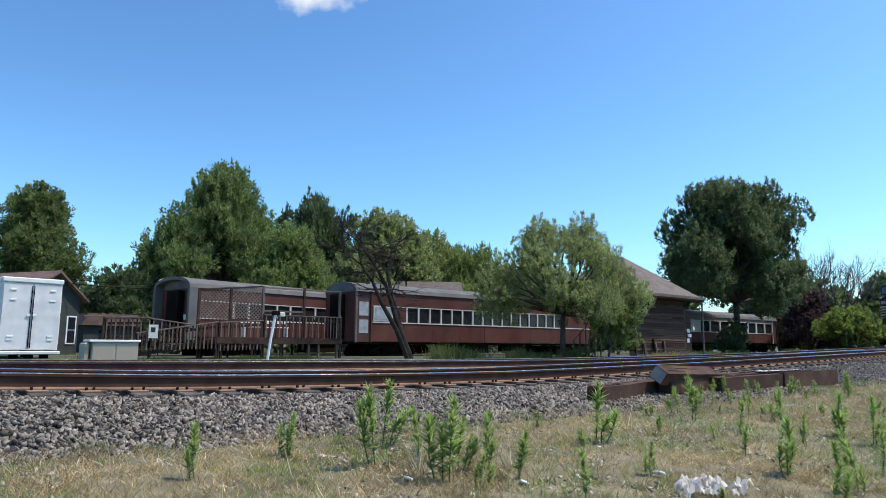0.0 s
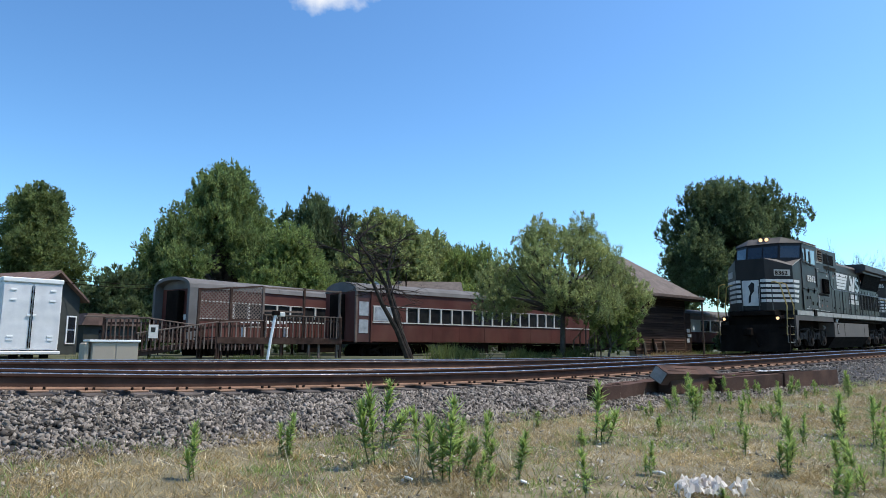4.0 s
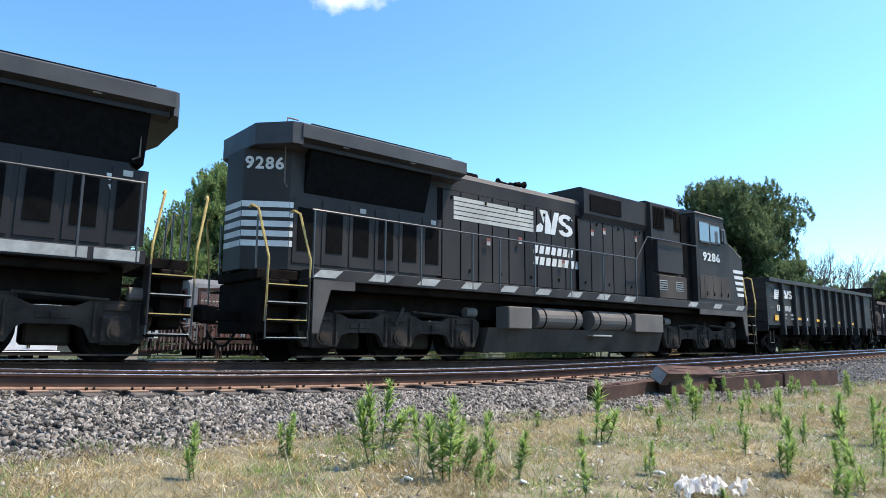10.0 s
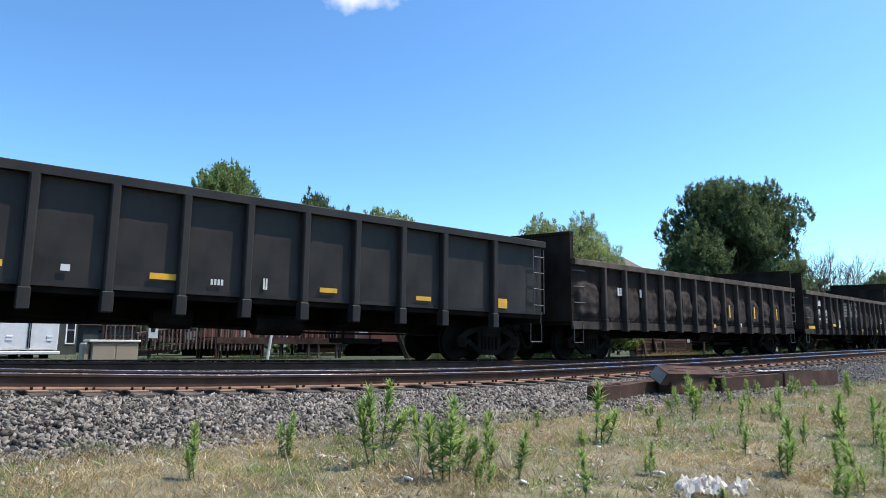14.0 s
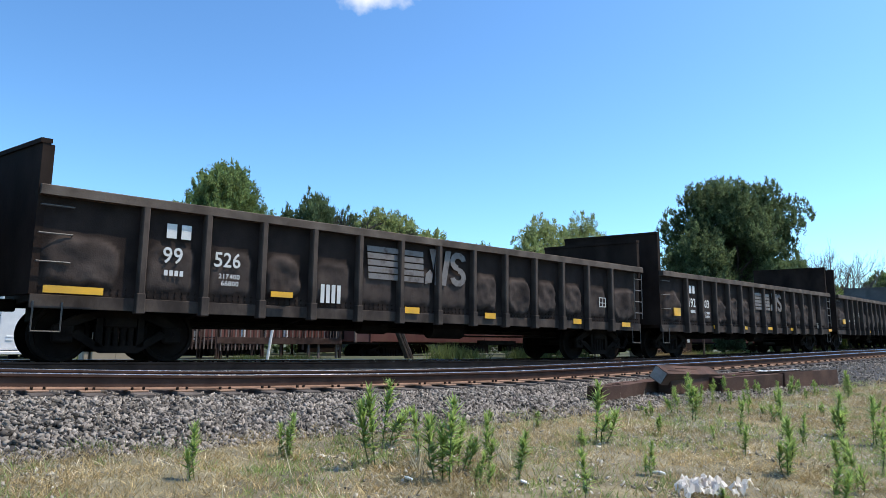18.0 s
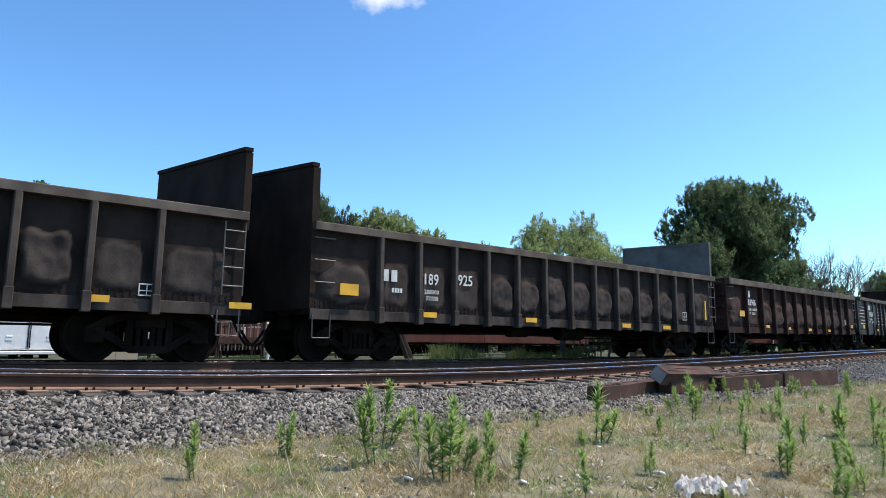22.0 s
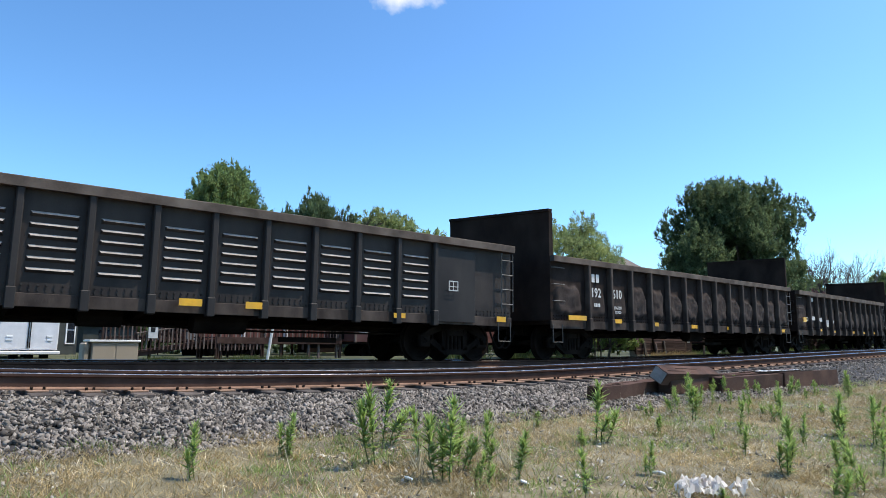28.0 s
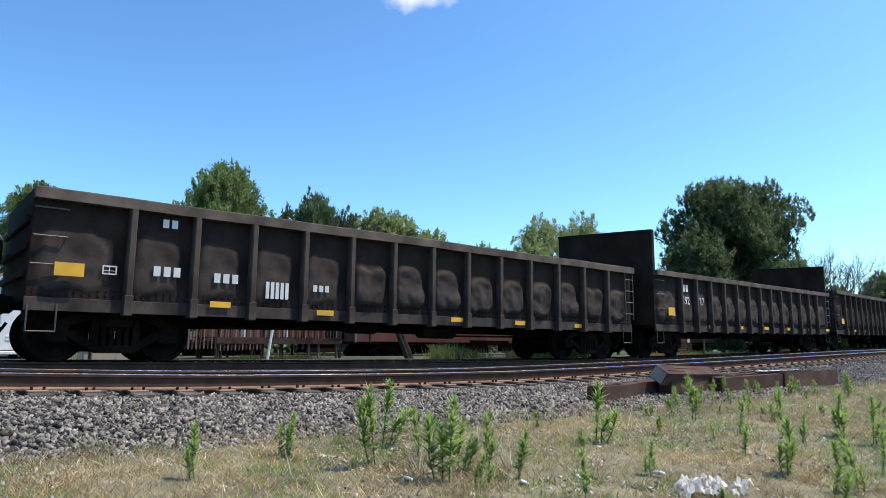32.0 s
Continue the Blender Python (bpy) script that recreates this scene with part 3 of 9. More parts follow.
def panel_mesh(name, w, h, depth, seed, material, louver=False):
    """One side sheet between two posts, battered outwards by its loads. Origin at its lower left corner; it faces -y."""
    rnd = random.Random(seed)
    nx, nz = 25, 32
    cx, cz = w * rnd.uniform(0.41, 0.48), h * rnd.uniform(0.42, 0.52)
    rx, rz = w * rnd.uniform(0.32, 0.38), h * rnd.uniform(0.16, 0.25)
    verts, faces, lit_dust = [], [], []
    top_wob = rnd.uniform(0, 20)
    for j in range(nz):
        for i in range(nx):
            x, z = w * i / (nx - 1), h * j / (nz - 1)
            wx = x + 0.07 * noise.noise(Vector((x * 2.1, z * 2.6 + seed, 7.0)))
            wz = z + 0.10 * noise.noise(Vector((x * 3.0 + seed, z * 1.5, 5.0)))
            q = abs((wx - cx) / rx) ** 4 + (((wz - cz) / rz) ** 2 if wz > cz else abs((wz - cz) / (cz - 0.20 * h)) ** 6)
            f = max(0.0, min(1.0, (1.25 - q) / 0.5))
            f = f * f * (3 - 2 * f)
            wob = 0.5 + 0.9 * noise.noise(Vector((x * 2.2 + top_wob, z * 2.2, 3.0)))
            # weight of the pale arch: the sun on the bulge painted in with its dust
            lit_dust.append(max(0.0, min(1.0, f * (0.35 + 0.6 * wob))) if depth > 0.01 else 0.15 * max(0.0, wob))
            d = depth * f * (0.85 + 0.55 * noise.noise(Vector((x * 3 + seed, z * 3, 1))) + 0.25 * noise.noise(Vector((x * 8 + seed, z * 8, 2)))) + min(0.012, depth * 0.35) * noise.noise(Vector((x * 5, z * 5, seed)))
            edge = min(i, nx - 1 - i, j, nz - 1 - j)
            verts.append((x, -d if edge > 0 else 0.0, z))
    for j in range(nz - 1):
        for i in range(nx - 1):
            a = j * nx + i
            faces.append((a, a + 1, a + nx + 1, a + nx))
    me = bpy.data.meshes.new(name)
    me.from_pydata(verts, [], faces)
    me.materials.append(material)
    layer = me.attributes.new("lit_dust", "FLOAT", "POINT")
    for v, w_lit_dust in zip(layer.data, lit_dust):
        v.value = w_lit_dust
    for p in me.polygons:
        p.use_smooth = True
    return me


def louver_mesh(w, h):
    """A side sheet with a stack of pressed horizontal ridges."""
    bm = bmesh.new()
    box(bm, 0, w, 0.0, 0.03, 0, h)
    n = 6
    for k in range(n):
        z = h * (0.30 + 0.098 * k)
        a, b = w * 0.16, w * 0.84
        lo = [bm.verts.new(p) for p in ((a, 0, z - 0.035), (b, 0, z - 0.035), (b - 0.03, -0.055, z + 0.005), (a + 0.03, -0.055, z + 0.005), (a, 0, z + 0.045), (b, 0, z + 0.045))]
        bm.faces.new((lo[0], lo[1], lo[2], lo[3]))
        bm.faces.new((lo[3], lo[2], lo[5], lo[4]))
        bm.faces.new((lo[0], lo[3], lo[4]))
        bm.faces.new((lo[1], lo[5], lo[2]))
    bmesh.ops.recalc_face_normals(bm, faces=bm.faces[:])
    me = bpy.data.meshes.new("side_panel")
    bm.to_mesh(me)
    bm.free()
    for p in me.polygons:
        # upward ridge faces take the second, paler material
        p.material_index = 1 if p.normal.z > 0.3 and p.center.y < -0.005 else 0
    return me


def plate(name, parent, material, x0, x1, y, z0, z1, t=0.006, label=""):
    return bx(name, material, parent, x0, x1, y - t, y, z0, z1, 0, label)


def mark_bars(parent, x, z, w, h, n, y, material=None):
    """Lettering too small or not to be spelled: a row of short upright bars."""
    bm = bmesh.new()
    for k in range(n):
        a = x + w * k / n
        box(bm, a, a + w / n * 0.68, y - 0.004, y, z, z + h)
    part("marking", bm, material or M_WHITE, parent, "worn white stencilled marking")


GON_COUNT = [0]


def gondola(spec):
    """spec: body ends L and R, top height, post pitch and start, bulkhead heights, look, numbers, patches."""
    L, R, top = spec["L"], spec["R"], spec["top"]
    u0, u1 = L + 1.45, R - 1.45
    paint = spec["paint"]
    sheet = spec.get("sheet", paint)
    ob = thing("gondola_car", spec["label"], "gondola car", "gondola cars of the train")
    GON_COUNT[0] += 1
    seed = GON_COUNT[0]
    rnd = random.Random(seed)
    a, b = L - u0, R - u0
    ys, zb = spec.get("half", 1.50), spec.get("bottom", 0.80)
    zc = top - spec.get("chord", 0.15)
    low = spec.get("panel_low", zb + 0.02)
    # floor, far side and ends
    bx("floor", M_UNDER, ob, a + 0.05, b - 0.05, -ys + 0.05, ys - 0.05, 1.02, 1.12)
    bx("far_side", paint, ob, a, b, ys - 0.05, ys, zb + 0.1, top, 0.01)
    for x0, x1, zt in ((a, a + 0.06, spec.get("bulk_l", 0)), (b - 0.06, b, spec.get("bulk_r", 0))):
        end = bx("end_wall", paint, ob, x0, x1, -ys + 0.02, ys - 0.02, 0.90, top, 0.01)
        out = -1 if x0 == a else 1
        for z in (1.25, 1.65, 2.05, 2.45):
            if z < top - 0.15:
                bm = bmesh.new()
                box(bm, min(x0, x0 + out * 0.06), max(x0, x0 + out * 0.06), -ys + 0.1, ys - 0.1, z, z + 0.12, 0.02)
                part("end_rib", bm, paint, end)
        if zt:
            lab = "tall grey weathered bulkhead" if spec.get("grey_r") and x0 != a else "tall dark steel bulkhead extension"
            mm = M_BULK_GREY if spec.get("grey_r") and x0 != a else paint
            lean = 0.85
            bm = bmesh.new()
            prism(bm, [(x0 - 0.02, -ys), (x1 + 0.03, -ys), (x1 + 0.03 - lean, ys), (x0 - 0.02 - lean, ys)], "z", top - 0.3 if x0 != a else 1.0, zt)
            bk = part("bulkhead", bm, mm, ob, lab)
            for y in (-ys + 0.06, -0.7, 0.0, 0.7, ys - 0.06):
                bm = bmesh.new()
                xc = x0 - lean * (y + ys) / (2 * ys) + (0.03 if x0 != a else 0.06)
                box(bm, min(xc, xc + 0.11), max(xc, xc + 0.11), y - 0.05, y + 0.05, top - 0.3, zt - 0.01, 0.01)
                part("stiffener", bm, mm, bk)
            bm = bmesh.new()
            prism(bm, [(x0 - 0.05, -ys - 0.01), (x1 + 0.05, -ys - 0.01), (x1 + 0.05 - lean, ys + 0.01), (x0 - 0.05 - lean, ys + 0.01)], "z", zt - 0.002, zt + 0.07)
            part("cap_rail", bm, mm, bk)
            mark_bars(ob, x0 + 0.01, zt - 0.42, 0.02, 0.1, 1, -ys + 0.02)
    # top chord
    for y0, y1 in ((-ys - 0.145, -ys + 0.06), (ys - 0.06, ys + 0.145)):
        bm = bmesh.new()
        n = 12
        ring = []
        for k in range(n + 1):
            xa = a + (b - a) * k / n
            dz = spec.get("wear", 0.006) * noise.noise(Vector((k * 1.7, seed, 0)))
            ring.append([bm.verts.new((xa, yy, zz + dz)) for yy, zz in ((y0, zc), (y1, zc), (y1, top - 0.012), (y1 - 0.012, top), (y0 + 0.012, top), (y0, top - 0.012))])
        for p0, p1 in zip(ring, ring[1:]):
            for k in range(6):
                bm.faces.new((p0[k], p0[(k + 1) % 6], p1[(k + 1) % 6], p1[k]))
        bm.faces.new(ring[0])
        bm.faces.new(ring[-1][::-1])
        part("top_chord", bm, spec.get("chord_paint", paint if spec.get("clean") else M_GON_CHORD), ob, "worn steel top chord")
    # posts and panels on the near side; plain posts on the far side
    pitch, first = spec["pitch"], spec["first"] - u0
    posts = [q - u0 for q in spec.get("lead_posts", ())]
    x = first
    while x < b - spec.get("end_gap", 0.95):
        posts.append(x)
        x += pitch
    posts += [q - u0 for q in spec.get("tail_posts", ())]
    post_w = spec.get("post_w", 0.13)
    bm = bmesh.new()
    deep = 0.11 if spec.get("louver") else 0.15
    prism(bm, [(-post_w / 2, -ys), (-post_w / 2 * 0.9, -ys - deep + 0.025), (-post_w / 2 * 0.6, -ys - deep), (post_w / 2 * 0.6, -ys - deep), (post_w / 2 * 0.9, -ys - deep + 0.025), (post_w / 2, -ys)], "z", zb - 0.02, zc)
    box(bm, -post_w * 0.55, post_w * 0.55, -ys - deep - 0.015, -ys + 0.05, zb - 0.04, zb + 0.28, 0.012)
    bmesh.ops.recalc_face_normals(bm, faces=bm.faces[:])
    post_me = bpy.data.meshes.new("side_post")
    bm.to_mesh(post_me)
    bm.free()
    post_me.materials.append(spec.get("post_paint", M_GON_POST if spec.get("dents") else paint))
    for px in posts:
        share("side_post", post_me, ob, pose(px, 0, 0))
        share("side_post", post_me, ob, Matrix.Diagonal((1, -1, 1, 1)) @ pose(px, 0, 0))
    edges = [a + 0.02] + posts + [b - 0.02]
    h = zc - low
    cache = {}
    marked = [(t[1], t[1] + 0.5 * t[3] * len(t[0])) for t in spec.get("text", ()) if t[3] > 0.15] + [(q[0], q[0] + q[2]) for q in list(spec.get("bars", ())) + list(spec.get("frames", ()))]
    marked += [(q[0], q[3]) for q in spec.get("stripes", ())] + [(q[0], q[1]) for q in spec.get("blocks", ())]
    for i, (x0, x1) in enumerate(zip(edges, edges[1:])):
        w = round(x1 - x0, 2)
        if spec.get("louver") and 0.9 < w < 1.9 and i not in spec.get("plain", ()):
            key = (w, "l")
            if key not in cache:
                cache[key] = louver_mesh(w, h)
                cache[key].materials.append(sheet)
                cache[key].materials.append(M_LOUV_TOP)
        elif spec.get("dents") and any(m0 - u0 < x1 and m1 - u0 > x0 for m0, m1 in marked):
            key = (w, "flat")
            if key not in cache:
                cache[key] = panel_mesh("side_panel", w, h, 0.03, seed * 10 + 7, sheet)
        elif spec.get("dents"):
            key = (w, rnd.randrange(4))
            if key not in cache:
                cache[key] = panel_mesh("side_panel", w, h, 0.095 if w < 1.5 else 0.08, seed * 10 + key[1], sheet)
        else:
            key = (w, "p")
            if key not in cache:
                cache[key] = panel_mesh("side_panel", w, h, 0.006, seed, sheet)
        share("side_panel", cache[key], ob, pose(x0, -ys + 0.01, low))
    bx("side_backing", M_UNDER, ob, a + 0.03, b - 0.03, -ys + 0.035, -ys + 0.06, low, zc)
    # rivet strip and side sill
    if not spec.get("clean"):
        bx("side_sill", spec.get("post_paint", M_GON_POST), ob, a, b, -ys - 0.012, -ys + 0.04, zb, zb + 0.20, 0.006)
        bm = bmesh.new()
        x = a + 0.1
        while x < b - 0.1:
            for z in (zb + 0.23, zb + 0.31):
                box(bm, x, x + 0.025, -ys - 0.012, -ys + 0.012, z, z + 0.025)
            x += 0.115
        rv = part("rivets", bm, paint, ob)
        tagged(rv, kind="stuff")
    else:
        bx("side_sill", paint, ob, a, b, -ys - 0.01, -ys + 0.04, low - 0.04, low + 0.03)
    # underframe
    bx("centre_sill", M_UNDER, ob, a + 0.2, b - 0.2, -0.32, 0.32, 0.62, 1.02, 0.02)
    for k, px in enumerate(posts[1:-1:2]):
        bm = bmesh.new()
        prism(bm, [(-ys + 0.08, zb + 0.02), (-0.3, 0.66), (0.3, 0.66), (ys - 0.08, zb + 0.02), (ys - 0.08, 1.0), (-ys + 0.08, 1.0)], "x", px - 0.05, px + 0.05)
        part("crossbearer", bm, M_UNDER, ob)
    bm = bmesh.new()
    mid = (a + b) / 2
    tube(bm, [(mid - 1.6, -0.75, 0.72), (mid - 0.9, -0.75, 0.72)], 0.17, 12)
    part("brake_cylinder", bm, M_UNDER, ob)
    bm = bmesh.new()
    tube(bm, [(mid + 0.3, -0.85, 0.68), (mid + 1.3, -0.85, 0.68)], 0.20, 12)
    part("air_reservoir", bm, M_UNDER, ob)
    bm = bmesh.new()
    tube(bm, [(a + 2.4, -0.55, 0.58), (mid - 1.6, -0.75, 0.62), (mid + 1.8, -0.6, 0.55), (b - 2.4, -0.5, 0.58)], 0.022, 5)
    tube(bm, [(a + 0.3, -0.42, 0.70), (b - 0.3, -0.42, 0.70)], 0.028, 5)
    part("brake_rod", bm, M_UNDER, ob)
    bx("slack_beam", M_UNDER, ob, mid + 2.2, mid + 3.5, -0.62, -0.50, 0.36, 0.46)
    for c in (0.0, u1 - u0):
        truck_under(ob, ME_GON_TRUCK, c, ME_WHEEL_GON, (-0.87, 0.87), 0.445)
    coupler(ob, a, -1)
    coupler(ob, b, 1)
    # ladders, grabs and steps
    iron = spec.get("iron", M_IRON)
    ladder("ladder", ob, b - 0.42, b - 0.04, -ys - 0.10, zb + 0.34, top - 0.2, 4, iron)
    for z in (top - 0.30, top - 0.72, top - 1.14):
        grab(ob, a + 0.03, a + 0.50, -ys - 0.02, z, iron)
    stirrup(ob, a + 0.05, a + 0.45, -ys - 0.02, 0.46, zb + 0.1, iron)
    stirrup(ob, b - 0.45, b - 0.05, -ys - 0.02, 0.46, zb + 0.1, iron)
    bm = bmesh.new()
    disc(bm, "x", (a - 0.16, 0.75, 1.75), 0.27, 0.03, 20)
    part("brake_wheel", bm, M_UNDER, ob)
    # reflectors and lettering
    yl = -ys - spec.get("proud", 0.045 if spec.get("dents") else 0.02)
    for px, pz, w, hh in spec.get("yellow", ()):
        plate("reflector", ob, M_YELLOW, px - u0, px - u0 + w, yl if pz < 1.0 or not spec.get("dents") else -ys - 0.105, pz, pz + hh, 0.006 if pz < 1.0 or not spec.get("dents") else 0.03, label="yellow reflective patch")
    for txt, px, pz, hh in spec.get("text", ()):
        text_mesh("lettering", txt, hh, M_WHITE, ob, pose(px - u0, yl - 0.002, pz, 90), "white painted lettering", bold=0.004 * hh / 0.3, wide=0.66 if hh > 0.15 else 0.8)
    for px, pz, w, hh, n in spec.get("bars", ()):
        mark_bars(ob, px - u0, pz, w, hh, n, yl)
    for px, pz, w, hh in spec.get("frames", ()):
        bm = bmesh.new()
        x0 = px - u0
        for q in ((0, w, 0, 0.02), (0, w, hh - 0.02, hh), (0, 0.02, 0, hh), (w - 0.02, w, 0, hh), (w * 0.45, w * 0.5, 0, hh), (0, w, hh * 0.4, hh * 0.46)):
            box(bm, x0 + q[0], x0 + q[1], yl - 0.004, yl, pz + q[2], pz + q[3])
        part("stencil", bm, M_WHITE, ob, "white stencilled inspection box")
    for q in spec.get("stripes", ()):
        stripe_mark(ob, q[0] - u0, q[1] - u0, q[2] - u0, q[3] - u0, q[4], q[5], yl, material=spec.get("logo_paint"))
    for q in spec.get("blocks", ()):
        block_mark(ob, q[0] - u0, q[1] - u0, q[2], q[3], yl, spec.get("logo_paint"))
    for q in spec.get("plates", ()):
        bx("repair_plate", M_GON, ob, q[0] - u0, q[1] - u0, -ys - 0.06, -ys - 0.03, q[2], q[3], 0.005, "smooth riveted plate")
    vehicle(ob, u0, u1)
    return ob


def poly_plate(bm, outline, y, t=0.005):
    """A flat shape with a little thickness, standing in the x-z plane and facing -y."""
    lo = [bm.verts.new((x, y - t, z)) for x, z in outline]
    hi = [bm.verts.new((x, y, z)) for x, z in outline]
    n = len(outline)
    bm.faces.new(lo)
    for i in range(n):
        bm.faces.new((lo[i], lo[(i + 1) % n], hi[(i + 1) % n], hi[i]))


def stripe_mark(parent, xl0, xl1, xr0, xr1, z0, z1, y, n=5, fill=0.80, material=None, label="white speed stripes"):
    """n level bars between two slanted edges; xl0, xr0 at the foot, xl1, xr1 at the head."""
    bm = bmesh.new()
    for k in range(n):
        f0, f1 = k / n, (k + fill) / n
        poly_plate(bm, [(xl0 + (xl1 - xl0) * f0, z0 + (z1 - z0) * f0), (xr0 + (xr1 - xr0) * f0, z0 + (z1 - z0) * f0),
                        (xr0 + (xr1 - xr0) * f1, z0 + (z1 - z0) * f1), (xl0 + (xl1 - xl0) * f1, z0 + (z1 - z0) * f1)], y)
    part("stripe_mark", bm, material or M_WHITE, parent, label)


def block_mark(parent, x0, x1, z0, z1, y, material=None):
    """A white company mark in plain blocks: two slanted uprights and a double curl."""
    w, h = x1 - x0, z1 - z0
    bm = bmesh.new()

    def p(a, b):
        return (x0 + a * w, z0 + b * h)
    poly_plate(bm, [p(0.0, 0.0), p(0.16, 0.06), p(0.19, 0.30), p(0.12, 0.42), p(0.02, 0.28)], y)
    poly_plate(bm, [p(0.10, 1.0), p(0.26, 1.0), p(0.20, 0.42)], y)
    poly_plate(bm, [p(0.23, 0.0), p(0.37, 0.0), p(0.40, 0.45), p(0.30, 0.98), p(0.26, 1.0)], y)
    poly_plate(bm, [p(0.37, 0.0), p(0.50, 0.0), p(0.62, 1.0), p(0.49, 1.0)], y)
    for cx, cz, a0, a1 in ((0.80, 0.72, 10, 270), (0.80, 0.28, 90, -170)):
        ring = [(math.cos(radians(a0 + (a1 - a0) * k / 8)), math.sin(radians(a0 + (a1 - a0) * k / 8))) for k in range(9)]
        outer = [p(cx + 0.20 * c, cz + 0.28 * sn) for c, sn in ring]
        inner = [p(cx + 0.085 * c, cz + 0.10 * sn) for c, sn in ring]
        for k in range(8):
            poly_plate(bm, [outer[k], outer[k + 1], inner[k + 1], inner[k]], y)
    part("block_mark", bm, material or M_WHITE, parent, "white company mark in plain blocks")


def word_bars(parent, x0, x1, z, h, n, y, slant=0.25):
    """A company word as slanted plain bars."""
    w = (x1 - x0) / n
    for k in range(n):
        a = x0 + k * w
        bm = bmesh.new()
        poly_plate(bm, [(a, z), (a + w * 0.70, z), (a + w * 0.70 + slant * h, z + h), (a + slant * h, z + h)], y)
        part("word_bar", bm, M_WHITE, parent, "white slanted lettering bar")

M_BULK_GREY = mat("grey_weathered_bulkhead", (0.115, 0.11, 0.105), 0.85, 0, 0.35, 2, 40, 0.2, (0.05, 0.045, 0.04), 0.5, 1.5)
M_FADED = mat("half_scraped_white_paint", (0.25, 0.225, 0.21), 0.8, 0, 0.4, 5, 30, 0.0, (0.05, 0.034, 0.028), 1.0, 5.0)


def yellows(L, first, zs=0.92, step=2.4, n=6, big=True):
    out = [(L + 0.62, 1.28, 0.42, 0.24)] if big else [(L + 0.3, 1.0, 0.85, 0.13)]
    return out + [(first + 1.25 + step * k, zs, 0.42, 0.11) for k in range(n)]


gondola(dict(L=42.95, R=58.70, top=2.92, pitch=1.175, first=45.95, lead_posts=(44.43,), tail_posts=(56.92,), end_gap=2.5, paint=M_GON, post_w=0.17, clean=True, chord=0.15, bottom=0.80, panel_low=1.16, iron=M_IRON,
             label="clean dull-black steel gondola car with tall side posts", proud=0.03,
             yellow=[(43.62, 1.30, 0.42, 0.21), (46.38, 1.36, 0.44, 0.10), (48.95, 1.33, 0.44, 0.10), (52.2, 1.30, 0.40, 0.09), (54.6, 1.27, 0.42, 0.09), (57.1, 1.22, 0.3, 0.22)],
             text=[("210824", 44.70, 1.68, 0.22), ("D LMT", 44.72, 1.50, 0.085), ("224400", 45.45, 1.50, 0.085), ("T WT", 44.72, 1.35, 0.085), ("61600", 45.5, 1.35, 0.085)],
             bars=[(43.94, 1.67, 0.38, 0.24, 2), (47.6, 1.36, 0.2, 0.10, 1), (50.0, 1.30, 0.25, 0.10, 4), (51.0, 1.28, 0.10, 0.2, 2)], stripes=[(43.63, 43.76, 44.10, 44.31, 2.13, 2.51)], blocks=[(44.70, 45.80, 2.18, 2.51)]))
gondola(dict(L=59.84, R=75.30, top=2.62, pitch=1.062, first=61.28, paint=M_GON_OLD, sheet=M_GON_DENT, dents=True, bulk_l=3.27, bulk_r=3.27,
             label="battered dark gondola car with raised steel bulkheads",
             yellow=[(69.0 + 2.1 * k, 1.3, 0.09, 0.42) for k in range(3)] + [(67.9, 0.95, 0.2, 0.1)], bars=[(62.0, 1.75, 0.42, 0.22, 3), (63.2, 1.75, 0.3, 0.22, 2), (69.9, 1.0, 0.3, 0.12, 3)], frames=[(74.0, 1.45, 0.32, 0.24)]))
gondola(dict(L=76.60, R=92.60, top=2.62, pitch=1.074, first=78.18, paint=M_GON_OLD, sheet=M_GON_DENT, dents=True, bulk_l=3.27, bulk_r=3.36,
             label="battered dark gondola car with uneven bulkheads and faded striped mark", text=[("99", 78.50, 1.61, 0.27), ("526", 79.4, 1.62, 0.26), ("217400", 79.5, 1.42, 0.085), ("66800", 79.55, 1.30, 0.085)],
             bars=[(78.55, 2.02, 0.5, 0.24, 2), (78.55, 1.40, 0.35, 0.09, 4), (81.6, 1.1, 0.5, 0.35, 4)], frames=[(90.55, 1.40, 0.3, 0.26)],
             yellow=[(76.75, 1.02, 0.85, 0.11), (80.5, 1.15, 0.45, 0.10), (83.7, 0.98, 0.4, 0.13), (86.1, 0.95, 0.36, 0.13), (89.4, 0.92, 0.34, 0.13), (91.6, 0.9, 0.4, 0.12)],
             stripes=[(82.73, 82.67, 84.21, 84.18, 1.64, 2.33)], blocks=[(84.24, 85.48, 1.62, 2.39)], logo_paint=M_FADED))
gondola(dict(L=93.69, R=109.50, top=2.62, pitch=1.058, first=95.28, paint=M_GON_OLD, sheet=M_GON_DENT, dents=True, bulk_l=3.73, bulk_r=3.75,
             label="battered dark gondola car with tall bulkheads at both ends", text=[("192", 95.42, 1.59, 0.28), ("603", 96.45, 1.59, 0.26), ("215800", 96.6, 1.38, 0.085), ("71800", 96.62, 1.26, 0.085)],
             bars=[(95.55, 2.02, 0.46, 0.24, 2), (95.6, 1.40, 0.35, 0.09, 4)], frames=[(107.7, 1.05, 0.28, 0.2)],
             yellow=yellows(93.69, 96.0), stripes=[(100.92, 100.9, 102.36, 102.33, 1.66, 2.30)], blocks=[(102.42, 103.62, 1.63, 2.32)], logo_paint=M_FADED))
